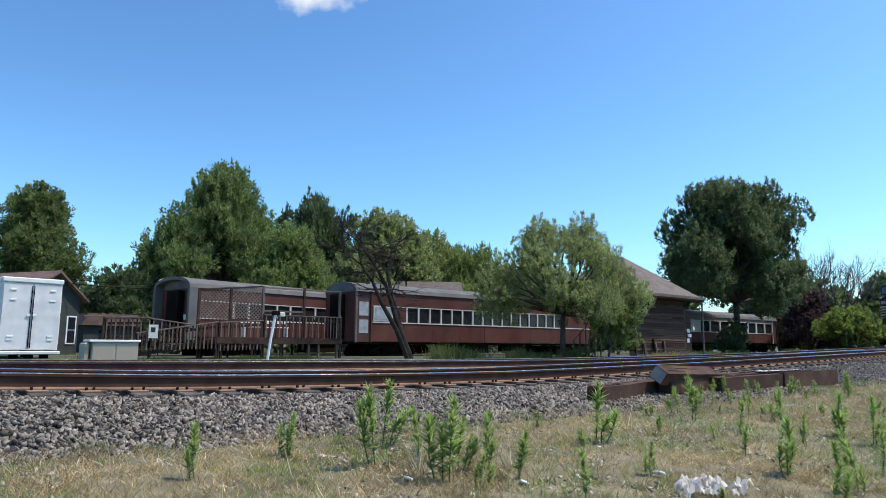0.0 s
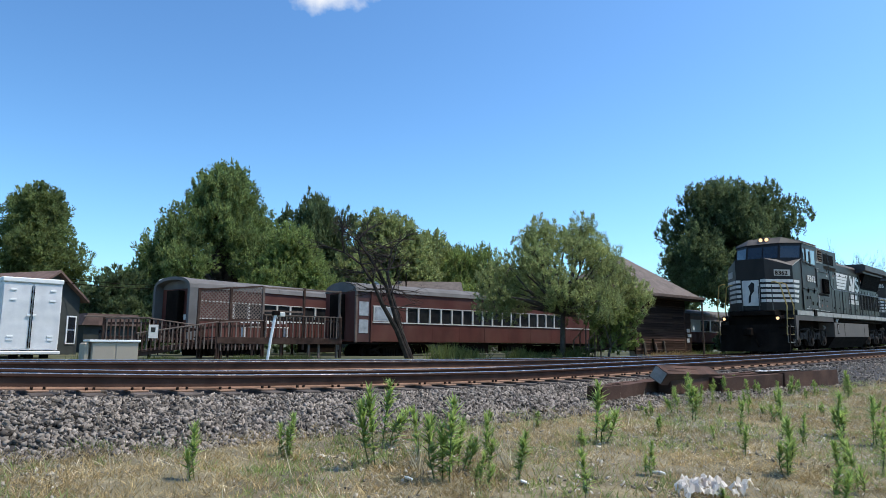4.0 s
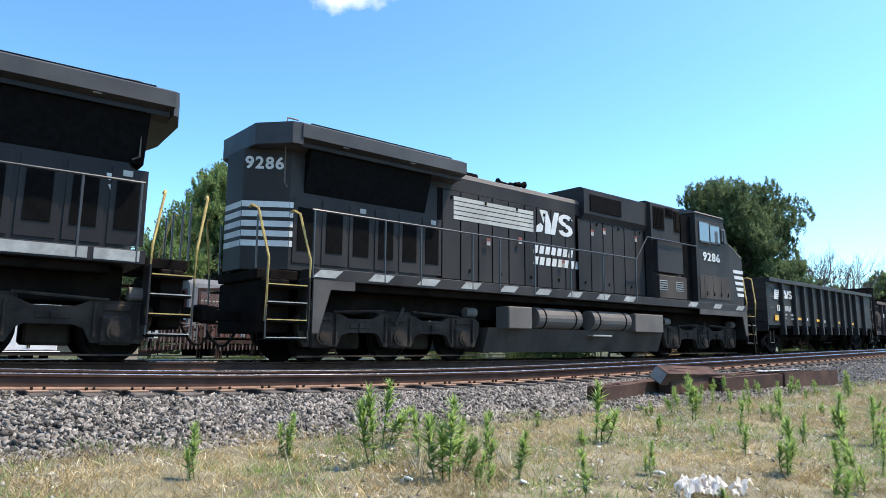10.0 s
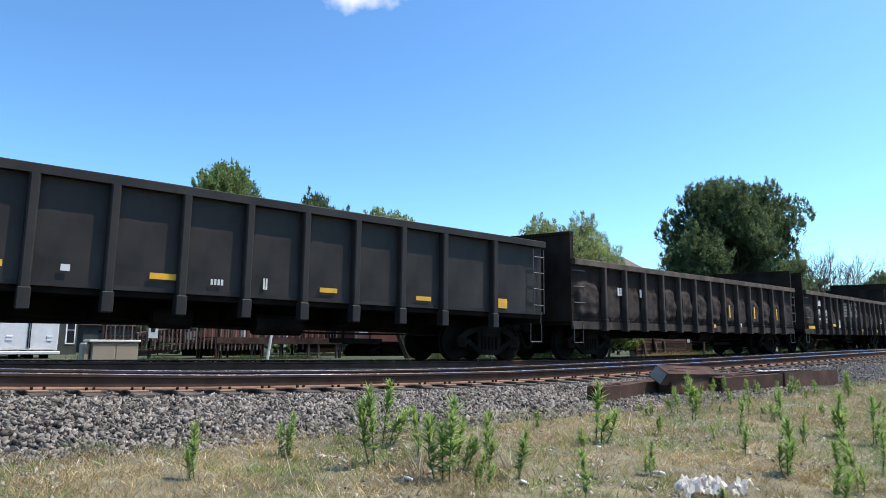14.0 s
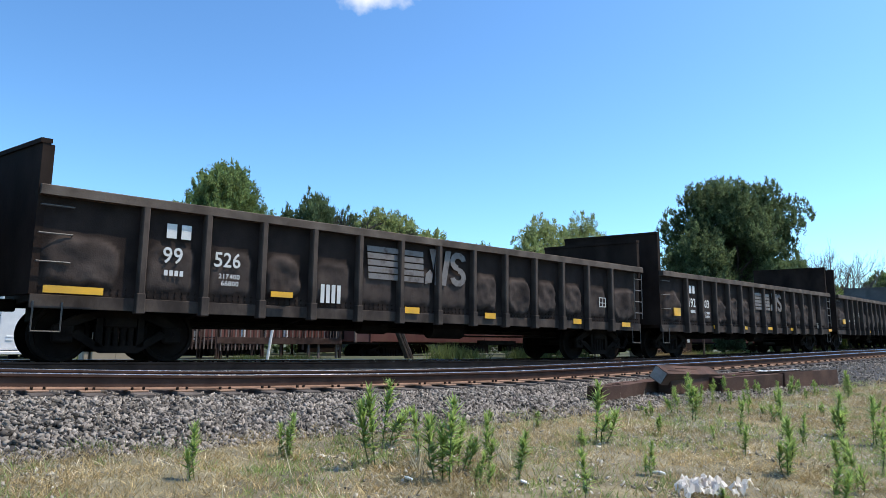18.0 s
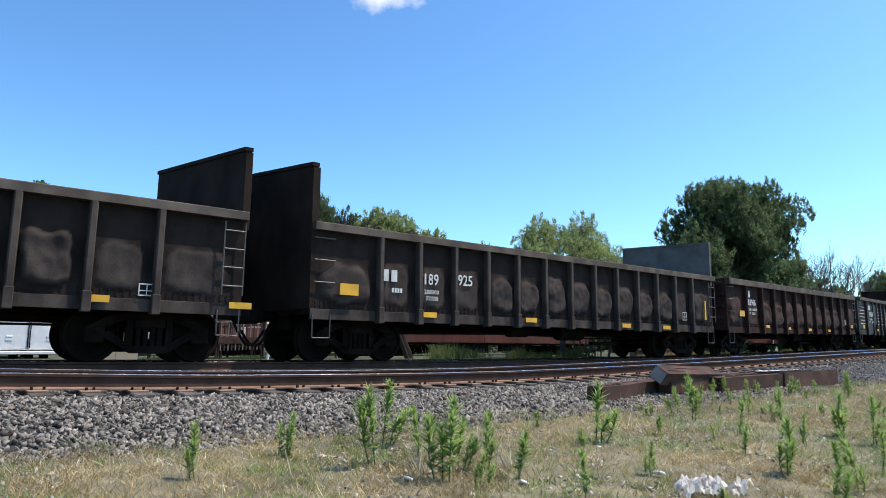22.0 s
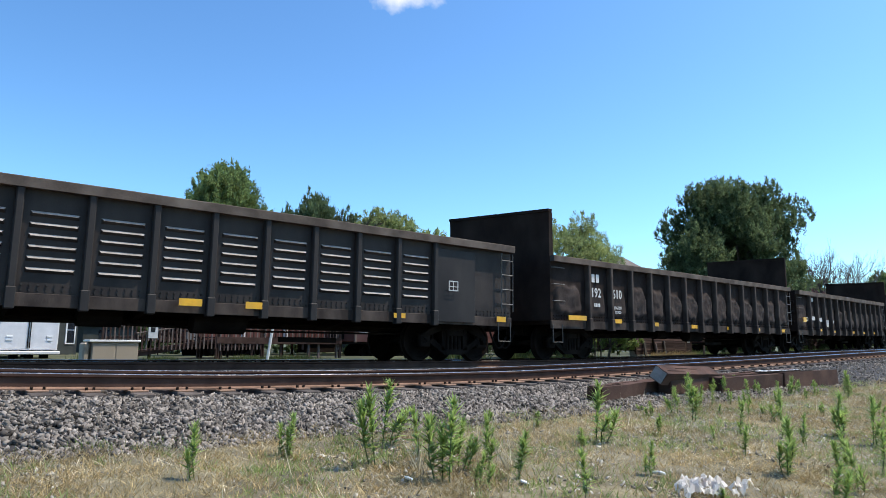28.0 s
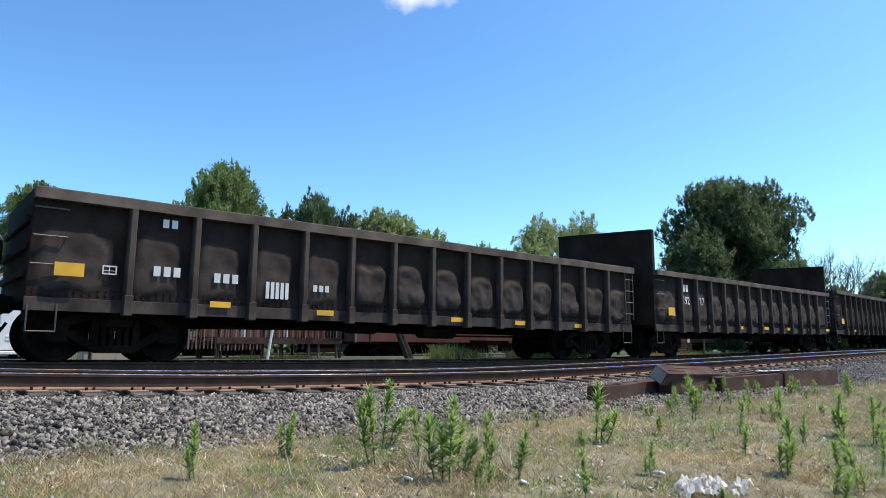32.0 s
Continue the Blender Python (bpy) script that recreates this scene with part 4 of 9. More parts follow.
gondola(dict(L=110.80, R=126.70, top=2.64, pitch=1.062, first=112.42, paint=M_GON_OLD, sheet=M_GON_DENT, dents=True, bulk_l=3.73, bulk_r=3.74, grey_r=True,
             label="battered dark gondola car with one dark and one grey bulkhead", text=[("189", 113.60, 1.62, 0.24), ("925", 114.66, 1.66, 0.24), ("208300", 113.65, 1.42, 0.09), ("77700", 113.7, 1.28, 0.09)],
             bars=[(112.5, 1.62, 0.46, 0.24, 2), (112.75, 1.40, 0.3, 0.09, 4)], frames=[(124.6, 1.15, 0.26, 0.25)],
             yellow=[(111.4, 1.28, 0.44, 0.22), (113.6, 0.92, 0.42, 0.11), (117.0, 0.90, 0.42, 0.11), (121.2, 0.86, 0.42, 0.11), (123.4, 0.85, 0.42, 0.11), (125.9, 1.2, 0.08, 0.6)]))
gondola(dict(L=127.75, R=143.40, top=2.68, pitch=1.245, first=130.80, lead_posts=(129.28,), end_gap=1.0, paint=M_GON_RED, sheet=M_GON_REDDENT, post_paint=M_GON_RED, dents=True, chord=0.20, half=1.5,
             label="faded oxide-brown gondola car with a heavy top chord", text=[("581966", 129.42, 1.80, 0.22), ("LD LMT 196000", 129.42, 1.60, 0.09), ("LT WT 67000", 129.42, 1.46, 0.09)],
             bars=[(129.45, 2.08, 0.36, 0.24, 2)], yellow=[(128.55, 1.38, 0.42, 0.20), (131.0, 1.0, 0.36, 0.10), (133.6, 0.95, 0.36, 0.10), (136.2, 0.92, 0.36, 0.10), (138.9, 0.9, 0.36, 0.10), (142.3, 1.1, 0.3, 0.14)], frames=[(141.6, 1.25, 0.24, 0.22)]))
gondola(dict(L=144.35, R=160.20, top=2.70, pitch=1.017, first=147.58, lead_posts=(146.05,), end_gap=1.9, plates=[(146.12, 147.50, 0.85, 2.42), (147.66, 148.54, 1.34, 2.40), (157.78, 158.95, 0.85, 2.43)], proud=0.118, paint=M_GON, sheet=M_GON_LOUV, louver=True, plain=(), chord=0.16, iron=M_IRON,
             label="dull-black gondola car with louvred side sheets", text=[("194544", 146.28, 1.74, 0.26), ("LD LMT 200800", 146.2, 1.55, 0.09), ("LT WT     62200", 146.2, 1.40, 0.09)],
             bars=[(146.32, 2.08, 0.42, 0.24, 2)], yellow=[(144.75, 1.1, 0.3, 0.2), (148.2, 0.98, 0.4, 0.12), (152.1, 0.92, 0.4, 0.12), (153.3, 0.92, 0.4, 0.12), (156.6, 0.88, 0.3, 0.1), (159.6, 0.9, 0.3, 0.12)], frames=[(158.1, 1.52, 0.28, 0.22)]))
gondola(dict(L=161.62, R=177.45, top=2.63, pitch=1.076, first=163.20, paint=M_GON_OLD, sheet=M_GON_DENT, dents=True, bulk_l=3.76, bulk_r=3.76,
             label="battered dark gondola car with tall bulkheads at both ends", text=[("192", 163.35, 1.66, 0.25), ("610", 164.4, 1.66, 0.25), ("216100", 164.45, 1.36, 0.085), ("70900", 164.5, 1.24, 0.085)],
             bars=[(163.4, 2.05, 0.42, 0.22, 2), (163.5, 1.40, 0.3, 0.09, 4)], yellow=[(162.2, 1.02, 0.8, 0.12), (164.45, 0.98, 0.4, 0.11), (166.5, 0.93, 0.4, 0.11), (169.0, 0.9, 0.4, 0.11), (171.6, 0.88, 0.4, 0.11), (174.0, 0.86, 0.4, 0.11), (176.5, 0.85, 0.3, 0.11)]))
gondola(dict(L=178.40, R=194.00, top=2.58, pitch=1.074, first=179.86, paint=M_GON_OLD, sheet=M_GON_DENT, dents=True, chord=0.17, wear=0.03, bottom=0.76,
             label="rusty battered gondola car with a bent top chord", bars=[(180.35, 2.18, 0.3, 0.14, 2), (180.25, 1.38, 0.5, 0.16, 3), (181.3, 1.34, 0.5, 0.16, 3), (182.3, 1.12, 0.5, 0.3, 5), (183.3, 1.3, 0.4, 0.12, 3)],
             yellow=[(178.75, 1.28, 0.42, 0.20), (181.25, 0.92, 0.38, 0.10), (183.4, 0.86, 0.38, 0.10), (186.9, 0.84, 0.36, 0.10), (189.0, 0.83, 0.36, 0.10), (191.3, 0.82, 0.3, 0.10)], frames=[(179.45, 1.35, 0.22, 0.14)]))
gondola(dict(L=195.22, R=211.20, top=2.62, pitch=1.062, first=196.80, paint=M_GON_OLD, sheet=M_GON_DENT, dents=True, bulk_l=3.77, bulk_r=3.78,
             label="battered dark gondola car with tall bulkheads at both ends", text=[("192", 196.95, 1.66, 0.25), ("717", 198.0, 1.66, 0.25)], bars=[(197.0, 2.05, 0.42, 0.22, 2)], yellow=yellows(195.22, 197.5)))
gondola(dict(L=212.45, R=228.20, top=2.83, pitch=1.10, first=214.0, paint=M_GON, sheet=M_GON_OLD, dents=True, label="plain dark gondola car with close-set posts", yellow=yellows(212.45, 214.5)))
gondola(dict(L=229.40, R=245.20, top=2.62, pitch=1.062, first=231.0, paint=M_GON_OLD, sheet=M_GON_DENT, dents=True, label="plain dark gondola car with battered sides", yellow=yellows(229.4, 231.6)))


# --- locomotives ---
def hood_outline(w, z0, z1, r):
    return [(-w, z0), (w, z0), (w, z1 - r), (w - r * 0.3, z1 - r * 0.3), (w - r, z1), (-w + r, z1), (-w + r * 0.3, z1 - r * 0.3), (-w, z1 - r)]


def locomotive(spec):
    """A six-axle wide-cab freight locomotive. Lengths v are measured back from the nose's coupler; flip turns it about."""
    flip, base = spec["flip"], spec["base"]
    paint = M_BLACK_DUSTY if flip else M_BLACK
    v_truck = spec["trucks"]
    us = sorted(base + (-v if flip else v) for v in v_truck)
    u0, u1 = us

    def X(v):
        return base + (-v if flip else v) - u0

    def xs(a, b):
        return sorted((X(a), X(b)))

    ob = thing("locomotive", spec["label"], "locomotive", "locomotives of the train")

    def bb(name, m, va, vb, y0, y1, z0, z1, bevel=0.015, label="", parent=ob):
        a, b = xs(va, vb)
        return bx(name, m, parent, a, b, y0, y1, z0, z1, bevel, label)

    def sweep(name, m, outline, va, vb, label="", parent=ob):
        bm = bmesh.new()
        a, b = xs(va, vb)
        prism(bm, outline, "x", a, b)
        return part(name, bm, m, parent, label)

    def side_poly(name, m, pts, y0, y1, label="", parent=ob):
        bm = bmesh.new()
        prism(bm, [(X(v), z) for v, z in pts], "y", y0, y1)
        return part(name, bm, m, parent, label)

    d = spec
    # frame, deck and sill
    bb("deck", paint, d["deck"][0], d["deck"][1], -1.48, 1.48, 1.55, 1.78, 0.01)
    bb("frame", M_UNDER, d["deck"][0] + 0.2, d["deck"][1] - 0.2, -0.75, 0.75, 0.95, 1.55, 0.02)
    bb("pipe_tray", M_UNDER, d["deck"][0] + 0.5, d["deck"][1] - 0.5, -1.25, 1.25, 1.40, 1.55, 0.02)
    for a, b in d["sill"]:
        if d["dash"]:
            bm = bmesh.new()
            x0, x1 = xs(a, b)
            poly_plate(bm, [(x0, 1.60), (x1 - 0.18, 1.60), (x1, 1.75), (x0 + 0.18, 1.75)], -1.483, 0.006)
            part("sill_stripe", bm, M_SILL, ob, "dirty white slanted sill dash")
        else:
            bb("sill_stripe", M_SILL, a, b, -1.492, -1.482, 1.585, 1.76, 0, "dirty white sill stripe")
    for pts in d["skirts"]:
        for sg in (-1, 1):
            side_poly("frame_skirt", M_SKIRT, pts, *sorted((sg * 1.478, sg * 1.43)), label="dusty grey frame skirt")
    # trucks
    for v in v_truck:
        truck_under(ob, ME_LOCO_TRUCK, X(v), ME_WHEEL_LOCO, (-1.95, 0.0, 1.95), 0.515)
    for v in v_truck:
        for dv in (-2.28, 2.28):
            bm = bmesh.new()
            tube(bm, [(X(v) + dv - 0.17, -1.03, 1.10), (X(v) + dv + 0.17, -1.03, 1.10)], 0.115, 12)
            part("bearing_damper", bm, M_TANK, ob, "pale dusty cylinder")
    # fuel tank and air reservoirs
    f0, f1 = d["tank"]
    if not d["reservoirs"]:
        sweep("fuel_tank", M_TANK, [(-1.46, 0.68), (-1.46, 1.34), (1.46, 1.34), (1.46, 0.68)], f0, f1, "dusty grey fuel tank")
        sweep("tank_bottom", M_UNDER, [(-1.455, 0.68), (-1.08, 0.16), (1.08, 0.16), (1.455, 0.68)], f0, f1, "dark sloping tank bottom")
        for v in (f0 + 1.80, f1 - 0.92):
            bb("tank_seam", M_UNDER, v - 0.012, v + 0.012, -1.467, -1.46, 0.70, 1.33, 0)
        bb("sight_gauge", M_UNDER, f0 + 0.52, f0 + 0.72, -1.475, -1.46, 0.82, 1.28, 0, "dark fuel gauge with bright glass")
        bb("gauge_glass", M_SILL, f0 + 0.58, f0 + 0.66, -1.482, -1.475, 0.86, 1.24, 0)
        bm = bmesh.new()
        tube(bm, [(X(f0 + 0.62), -1.40, 1.36), (X(f0 + 0.62), -1.45, 1.52)], 0.055, 8)
        part("filler_cap", bm, M_WHITE, ob, "pale fuel filler cap")
    else:
        sweep("fuel_tank", M_DUSTY, [(-1.25, 0.76), (-1.05, 0.18), (1.05, 0.18), (1.25, 0.76)], f0, f1, "dark fuel tank")
        for a, b in d["boxes"]:
            bb("equipment_box", M_TANK, a, b, -1.48, -1.0, 0.74, 1.27, 0.02, "dusty grey equipment box")
            bb("box_far", M_TANK, a, b, 1.0, 1.48, 0.74, 1.27, 0.02)
        for a, b in d["reservoirs"]:
            for sg in (-1, 1):
                bm = bmesh.new()
                pts = xs(a, b)
                tube(bm, [(pts[0], sg * 1.2, 1.03), (pts[0] + 0.07, sg * 1.2, 1.03), (pts[1] - 0.07, sg * 1.2, 1.03), (pts[1], sg * 1.2, 1.03)], 0.265, 18)
                rs = part("air_reservoir", bm, M_TANK, ob, "dusty grey air reservoir")
                for q in (0.15, 0.85):
                    bm = bmesh.new()
                    disc(bm, "x", (pts[0] + (pts[1] - pts[0]) * q, sg * 1.2, 1.03), 0.275, 0.05, 18)
                    part("strap", bm, M_UNDER, rs)
        bb("tank_ledge", M_SILL, f0 + 3.0, f0 + 3.9, -1.40, -1.2, 0.60, 0.64, 0)
    # nose: a blunt wedge, with a sloping top
    n0, n1 = d["nose"]
    zt0, zt1 = d["nose_z"]
    bm = bmesh.new()
    nd = d["nose_out"]
    xa, xf, xb = X(n0), X(n0 - nd), X(n1)
    zc = zt0 + d["nose_peak"]
    plan = ((n1, -1.42, zt1), (n0, -1.40, zt0), (n0 - nd, -0.62, zc), (n0 - nd, 0.62, zc), (n0, 1.40, zt0), (n1, 1.42, zt1))
    low = [bm.verts.new((X(v), y, 1.76)) for v, y, z in plan]
    top = [bm.verts.new((X(v), y, z)) for v, y, z in plan]
    mid = [bm.verts.new((X(n1), y, max(zt1, zc) + 0.03)) for y in (-0.62, 0.62)]
    for k in range(5):
        bm.faces.new((low[k], low[k + 1], top[k + 1], top[k]))
    bm.faces.new(low[::-1])
    bm.faces.new((low[0], top[0], mid[0], mid[1], top[5], low[5]))
    nose = part("nose", bm, paint, ob, "black blunt nose with white stripes")
    bm = bmesh.new()
    up = Vector((0, 0, 0.004))
    ring = [bm.verts.new(Vector((X(v), y, z)) + up) for v, y, z in plan]
    ridge = [bm.verts.new(Vector((X(n1), y, max(zt1, zc) + 0.03)) + up) for y in (-0.62, 0.62)]
    bm.faces.new((ring[1], ring[2], ridge[0]))
    bm.faces.new((ring[0], ring[1], ridge[0]))
    bm.faces.new((ring[2], ring[3], ridge[1], ridge[0]))
    bm.faces.new((ring[3], ring[4], ridge[1]))
    bm.faces.new((ring[4], ring[5], ridge[1]))
    part("nose_top", bm, M_CABROOF, nose, "dusty grey sloping nose top")
    bm = bmesh.new()
    disc(bm, "z", (X(n1) + (X(n0) - X(n1)) * 0.35, -0.35, max(zt1, zc) + 0.03), 0.10, 0.08, 12)
    part("nose_vent", bm, M_UNDER, nose, "small round roof vent")
    bm = bmesh.new()
    tube(bm, [(xa, -1.405, zt0 + 0.005), (xb, -1.42, zt1 + 0.005)], 0.014, 5)
    part("nose_edge", bm, M_SILL, nose, "worn bright edge")
    # nose stripes on the sides and the front
    for k in range(5):
        z = 2.09 + 0.205 * k
        w = 0.48 + 0.065 * k
        bm = bmesh.new()
        x0, x1 = X(n0 + 0.005), X(n0 + w)
        poly_plate(bm, [(x0, z), (x1, z), (X(n0 + w + 0.05), z + 0.115), (x0, z + 0.115)], -1.418, 0.006)
        part("nose_stripe", bm, M_WHITE, nose, "white nose stripe")
        fx = -1 if not flip else 1
        for sg in (-1, 1):
            p0, p1 = Vector((xa, sg * 1.40, 0)), Vector((xf, sg * 0.63, 0))
            off = Vector((fx * 0.012, sg * 0.006, 0))
            bm = bmesh.new()
            vs = [bm.verts.new(p + off + Vector((0, 0, zz))) for p, zz in ((p0, z), (p1, z), (p1, z + 0.115), (p0, z + 0.115))]
            bm.faces.new(vs)
            part("nose_stripe", bm, M_WHITE, nose, "white nose stripe")
            bm = bmesh.new()
            box(bm, min(xf + fx * 0.012, xf), max(xf + fx * 0.012, xf), min(sg * 0.42, sg * 0.62), max(sg * 0.42, sg * 0.62), z, z + 0.115)
            part("nose_stripe", bm, M_WHITE, nose, "white nose stripe")
    bm = bmesh.new()
    fx = -1 if not flip else 1
    box(bm, min(xf, xf + fx * 0.02), max(xf, xf + fx * 0.02), -0.36, 0.36, 1.95, 3.0, 0.006)
    door = part("nose_door", bm, M_WHITE, nose, "white front panel with a dark plain mark")
    bm = bmesh.new()
    xd = xf + fx * 0.024
    prof = [(-0.12, 2.05), (-0.02, 2.1), (0.02, 2.4), (0.14, 2.55), (0.17, 2.85), (0.06, 2.93), (-0.10, 2.75), (-0.02, 2.5), (-0.10, 2.3)]
    vs = [bm.verts.new((xd, -y, z)) for y, z in prof]
    bm.faces.new(vs)
    part("dark_mark", bm, paint, door, "dark plain rearing shape")
    # number boards on the nose
    for sg in (-1, 1):
        bm = bmesh.new()
        p0, p1 = Vector((xa, sg * 1.40, 0)), Vector((xf, sg * 0.62, 0))
        off = Vector((fx * 0.78, sg * nd, 0)).normalized() * 0.014
        vs = [bm.verts.new(p + off + Vector((0, 0, zz))) for p, zz in ((p0 + (p1 - p0) * 0.10, 3.17), (p0 + (p1 - p0) * 0.68, 3.17), (p0 + (p1 - p0) * 0.68, 3.43), (p0 + (p1 - p0) * 0.10, 3.43))]
        bm.faces.new(vs)
        board = part("number_board", bm, M_DULLSTRIPE, nose, "pale number board with dark digits")
        if sg == -1 and not flip:
            dv = (p0 - p1).normalized()
            st = p1 + (p0 - p1) * 0.345 + off + Vector((fx * 0.006, -0.006, 3.215))
            m = Matrix((dv, Vector((0, 0, 1)), dv.cross(Vector((0, 0, 1))))).transposed().to_4x4()
            m.translation = st
            text_mesh("digit", d["number"], 0.17, M_UNDER, board, m, "dark digits", bold=0.006, wide=0.95)
    # cab
    c0, c1 = d["cab"]
    zr = d["cab_z"]
    side = [(n1, 1.76), (n1, zt1), (c0, zr - 0.08), (c0 + 0.1, zr), (c1, zr), (c1, 1.76)]
    cab = side_poly("cab", paint, side, -1.45, 1.45, "black wide cab")
    bm = bmesh.new()
    a, b = xs(c0 + 0.02, c1 + 0.06)
    prism(bm, [(-1.50, zr - 0.02), (-1.46, zr + 0.03), (-0.72, zr + 0.22), (0.72, zr + 0.22), (1.46, zr + 0.03), (1.50, zr - 0.02)], "x", a, b)
    part("cab_roof", bm, M_CABROOF, cab, "dull weathered cab roof")
    # the cab's front is a wedge of three facets, each with its windshield
    co = d["cab_out"]
    zl = zt1 - 0.30
    low_ring = [(n1 - 0.02, -1.43), (n1 - co, -0.72), (n1 - co, 0.72), (n1 - 0.02, 1.43)]
    top_ring = [(c0 + 0.02, -1.43), (c0 - co * 0.85, -0.70), (c0 - co * 0.85, 0.70), (c0 + 0.02, 1.43)]
    lowp = [Vector((X(v), y, zl)) for v, y in low_ring]
    topp = [Vector((X(v), y, zr - 0.04)) for v, y in top_ring]
    bm = bmesh.new()
    vl = [bm.verts.new(q) for q in lowp + [Vector((X(c0 + 0.3), 1.43, zl)), Vector((X(c0 + 0.3), -1.43, zl))]]
    vt = [bm.verts.new(q) for q in topp + [Vector((X(c0 + 0.3), 1.43, zr - 0.04)), Vector((X(c0 + 0.3), -1.43, zr - 0.04))]]
    for k in range(6):
        bm.faces.new((vl[k], vl[(k + 1) % 6], vt[(k + 1) % 6], vt[k]))
    bm.faces.new(vt)
    bm.faces.new(vl[::-1])
    front = part("cab_front", bm, paint, cab, "black wedge-shaped cab front")
    bm = bmesh.new()
    brim = [(X(c0 + 0.3), -1.47), (X(c0 - 0.02), -1.47), (X(c0 - co * 0.85 - 0.06), -0.72), (X(c0 - co * 0.85 - 0.06), 0.72), (X(c0 - 0.02), 1.47), (X(c0 + 0.3), 1.47)]
    lo = [bm.verts.new((x, y, zr - 0.05)) for x, y in brim]
    hi = [bm.verts.new((x - fx * (0.30 if abs(y) < 1 else 0.03) * (k not in (0, 5)), y * (1.0 if abs(y) < 1 else 0.98), zr + (0.225 if abs(y) < 1 else 0.035))) for k, (x, y) in enumerate(brim)]
    ridge = [bm.verts.new((X(c0 + 0.3), y, zr + 0.225)) for y in (-0.72, 0.72)]
    for k in range(5):
        bm.faces.new((lo[k], lo[(k + 1) % 6], hi[(k + 1) % 6], hi[k]))
    bm.faces.new((hi[0], hi[1], hi[2], ridge[0]))
    bm.faces.new((hi[2], hi[3], ridge[1], ridge[0]))
    bm.faces.new((hi[3], hi[4], hi[5], ridge[1]))
    bm.faces.new((lo[0], hi[0], ridge[0], ridge[1], hi[5], lo[5]))
    bm.faces.new(lo[::-1])
    part("roof_brim", bm, M_CABROOF, cab, "weathered grey roof front")
    zz0, zz1 = (zt1 + 0.06 - zl) / (zr - 0.04 - zl), 0.86
    for k, fa, fb in ((0, 0.08, 0.95), (1, 0.04, 0.48), (1, 0.52, 0.96), (2, 0.05, 0.92)):
        n_out = (lowp[k + 1] - lowp[k]).cross(Vector((0, 0, 1))).normalized()
        n_out = n_out if n_out.x * fx > 0 else -n_out
        bm = bmesh.new()
        vs = []
        for f, g in ((fa, zz0), (fb, zz0), (fb, zz1), (fa, zz1)):
            q = lowp[k].lerp(lowp[k + 1], f).lerp(topp[k].lerp(topp[k + 1], f), g)
            vs.append(bm.verts.new(q + n_out * 0.015))
        bm.faces.new(vs)
        part("windshield_pane", bm, M_GLASS_DARK, front, "dark windshield pane")
    for wv0, wv1, wz0, wz1, lit in d["windows"]:
        w = bb("side_window", M_BLACK_ROOF, wv0 - 0.035, wv1 + 0.035, -1.475, -1.45, wz0 - 0.035, wz1 + 0.035, 0.008, "cab side window", cab)
        bb("pane", M_GLASS_SKY if lit else M_GLASS_DARK, wv0, wv1, -1.481, -1.476, wz0, wz1, 0, "cab window pane, the paler ones coloured as reflected sky", w)
        bb("window_ledge", M_SILL if not lit else M_BLACK_ROOF, wv0 - 0.02, wv1 + 0.02, -1.52, -1.475, wz0 - 0.07, wz0 - 0.045, 0, "", w)
    v = d["windows"][0][0] - 0.02
    bb("mirror", M_BLACK_ROOF, v - 0.10, v + 0.06, -1.66, -1.60, d["windows"][0][2] - 0.05, d["windows"][0][2] + 0.45, 0.02, "folding mirror", cab)
    bm = bmesh.new()
    tube(bm, [(X(v), -1.46, d["windows"][0][2]), (X(v), -1.63, d["windows"][0][2] + 0.02)], 0.015, 5)
    part("mirror_arm", bm, M_BLACK_ROOF, cab)
    bb("side_louvre_panel", M_DUSTY if flip else paint, c0 - 0.3, c1 - 0.15, -1.468, -1.45, 1.90, 2.68, 0.006, "battery box doors", cab)
    knobs = ((3.17, 2.31), (3.55, 2.33), (3.97, 2.08), (4.58, 2.08)) if not flip else tuple((c0 - 0.1 + 0.5 * k, 2.05) for k in range(4))
    for vv, zz in knobs:
        bm = bmesh.new()
        disc(bm, "y", (X(vv), -1.478, zz), 0.038, 0.022, 10)
        knob = part("latch", bm, M_UNDER, cab)
        bb("latch_handle", M_UNDER, vv - 0.012, vv + 0.012, -1.50, -1.478, zz + 0.02, zz + 0.10, 0.003, "", knob)
    for vv in ((3.75, 4.74) if not flip else (c0 + 0.35, c0 + 0.95, c0 + 1.55)):
        bb("door_seam", M_UNDER, vv, vv + 0.012, -1.471, -1.466, 1.92, 2.66, 0, "", cab)
    if not flip:
        bb("drip_rail", paint, 2.77, 4.73, -1.50, -1.45, 2.70, 2.735, 0.006, "thin rain ledge over the battery doors", cab)
        for va, vb in ((3.0, 3.72), (3.83, 4.75)):
            bb("worn_edge", M_SILL, va, vb, -1.478, -1.466, 1.855, 1.880, 0.003, "bright worn lower edge", cab)
        for vv in (3.32, 4.22):
            bb("door_stop", M_UNDER, vv, vv + 0.05, -1.51, -1.466, 2.56, 2.78, 0.008, "small dark latch bar", cab)
        bb("notice", M_SILL, 3.28, 3.44, -1.473, -1.467, 1.92, 1.97, 0, "small pale notice", cab)
        bb("step_bracket", M_UNDER, 3.92, 4.30, -1.53, -1.48, 1.57, 1.86, 0.012, "black jacking bracket on the sill")
        bb("rain_gutter", M_SILL, c0 + 0.1, c1, -1.49, -1.455, zr - 0.075, zr - 0.055, 0, "thin bright roof gutter", cab)
    # headlights in the roof front
    bm = bmesh.new()
    xh = X(c0 - d["cab_out"] * 0.85 + 0.10)
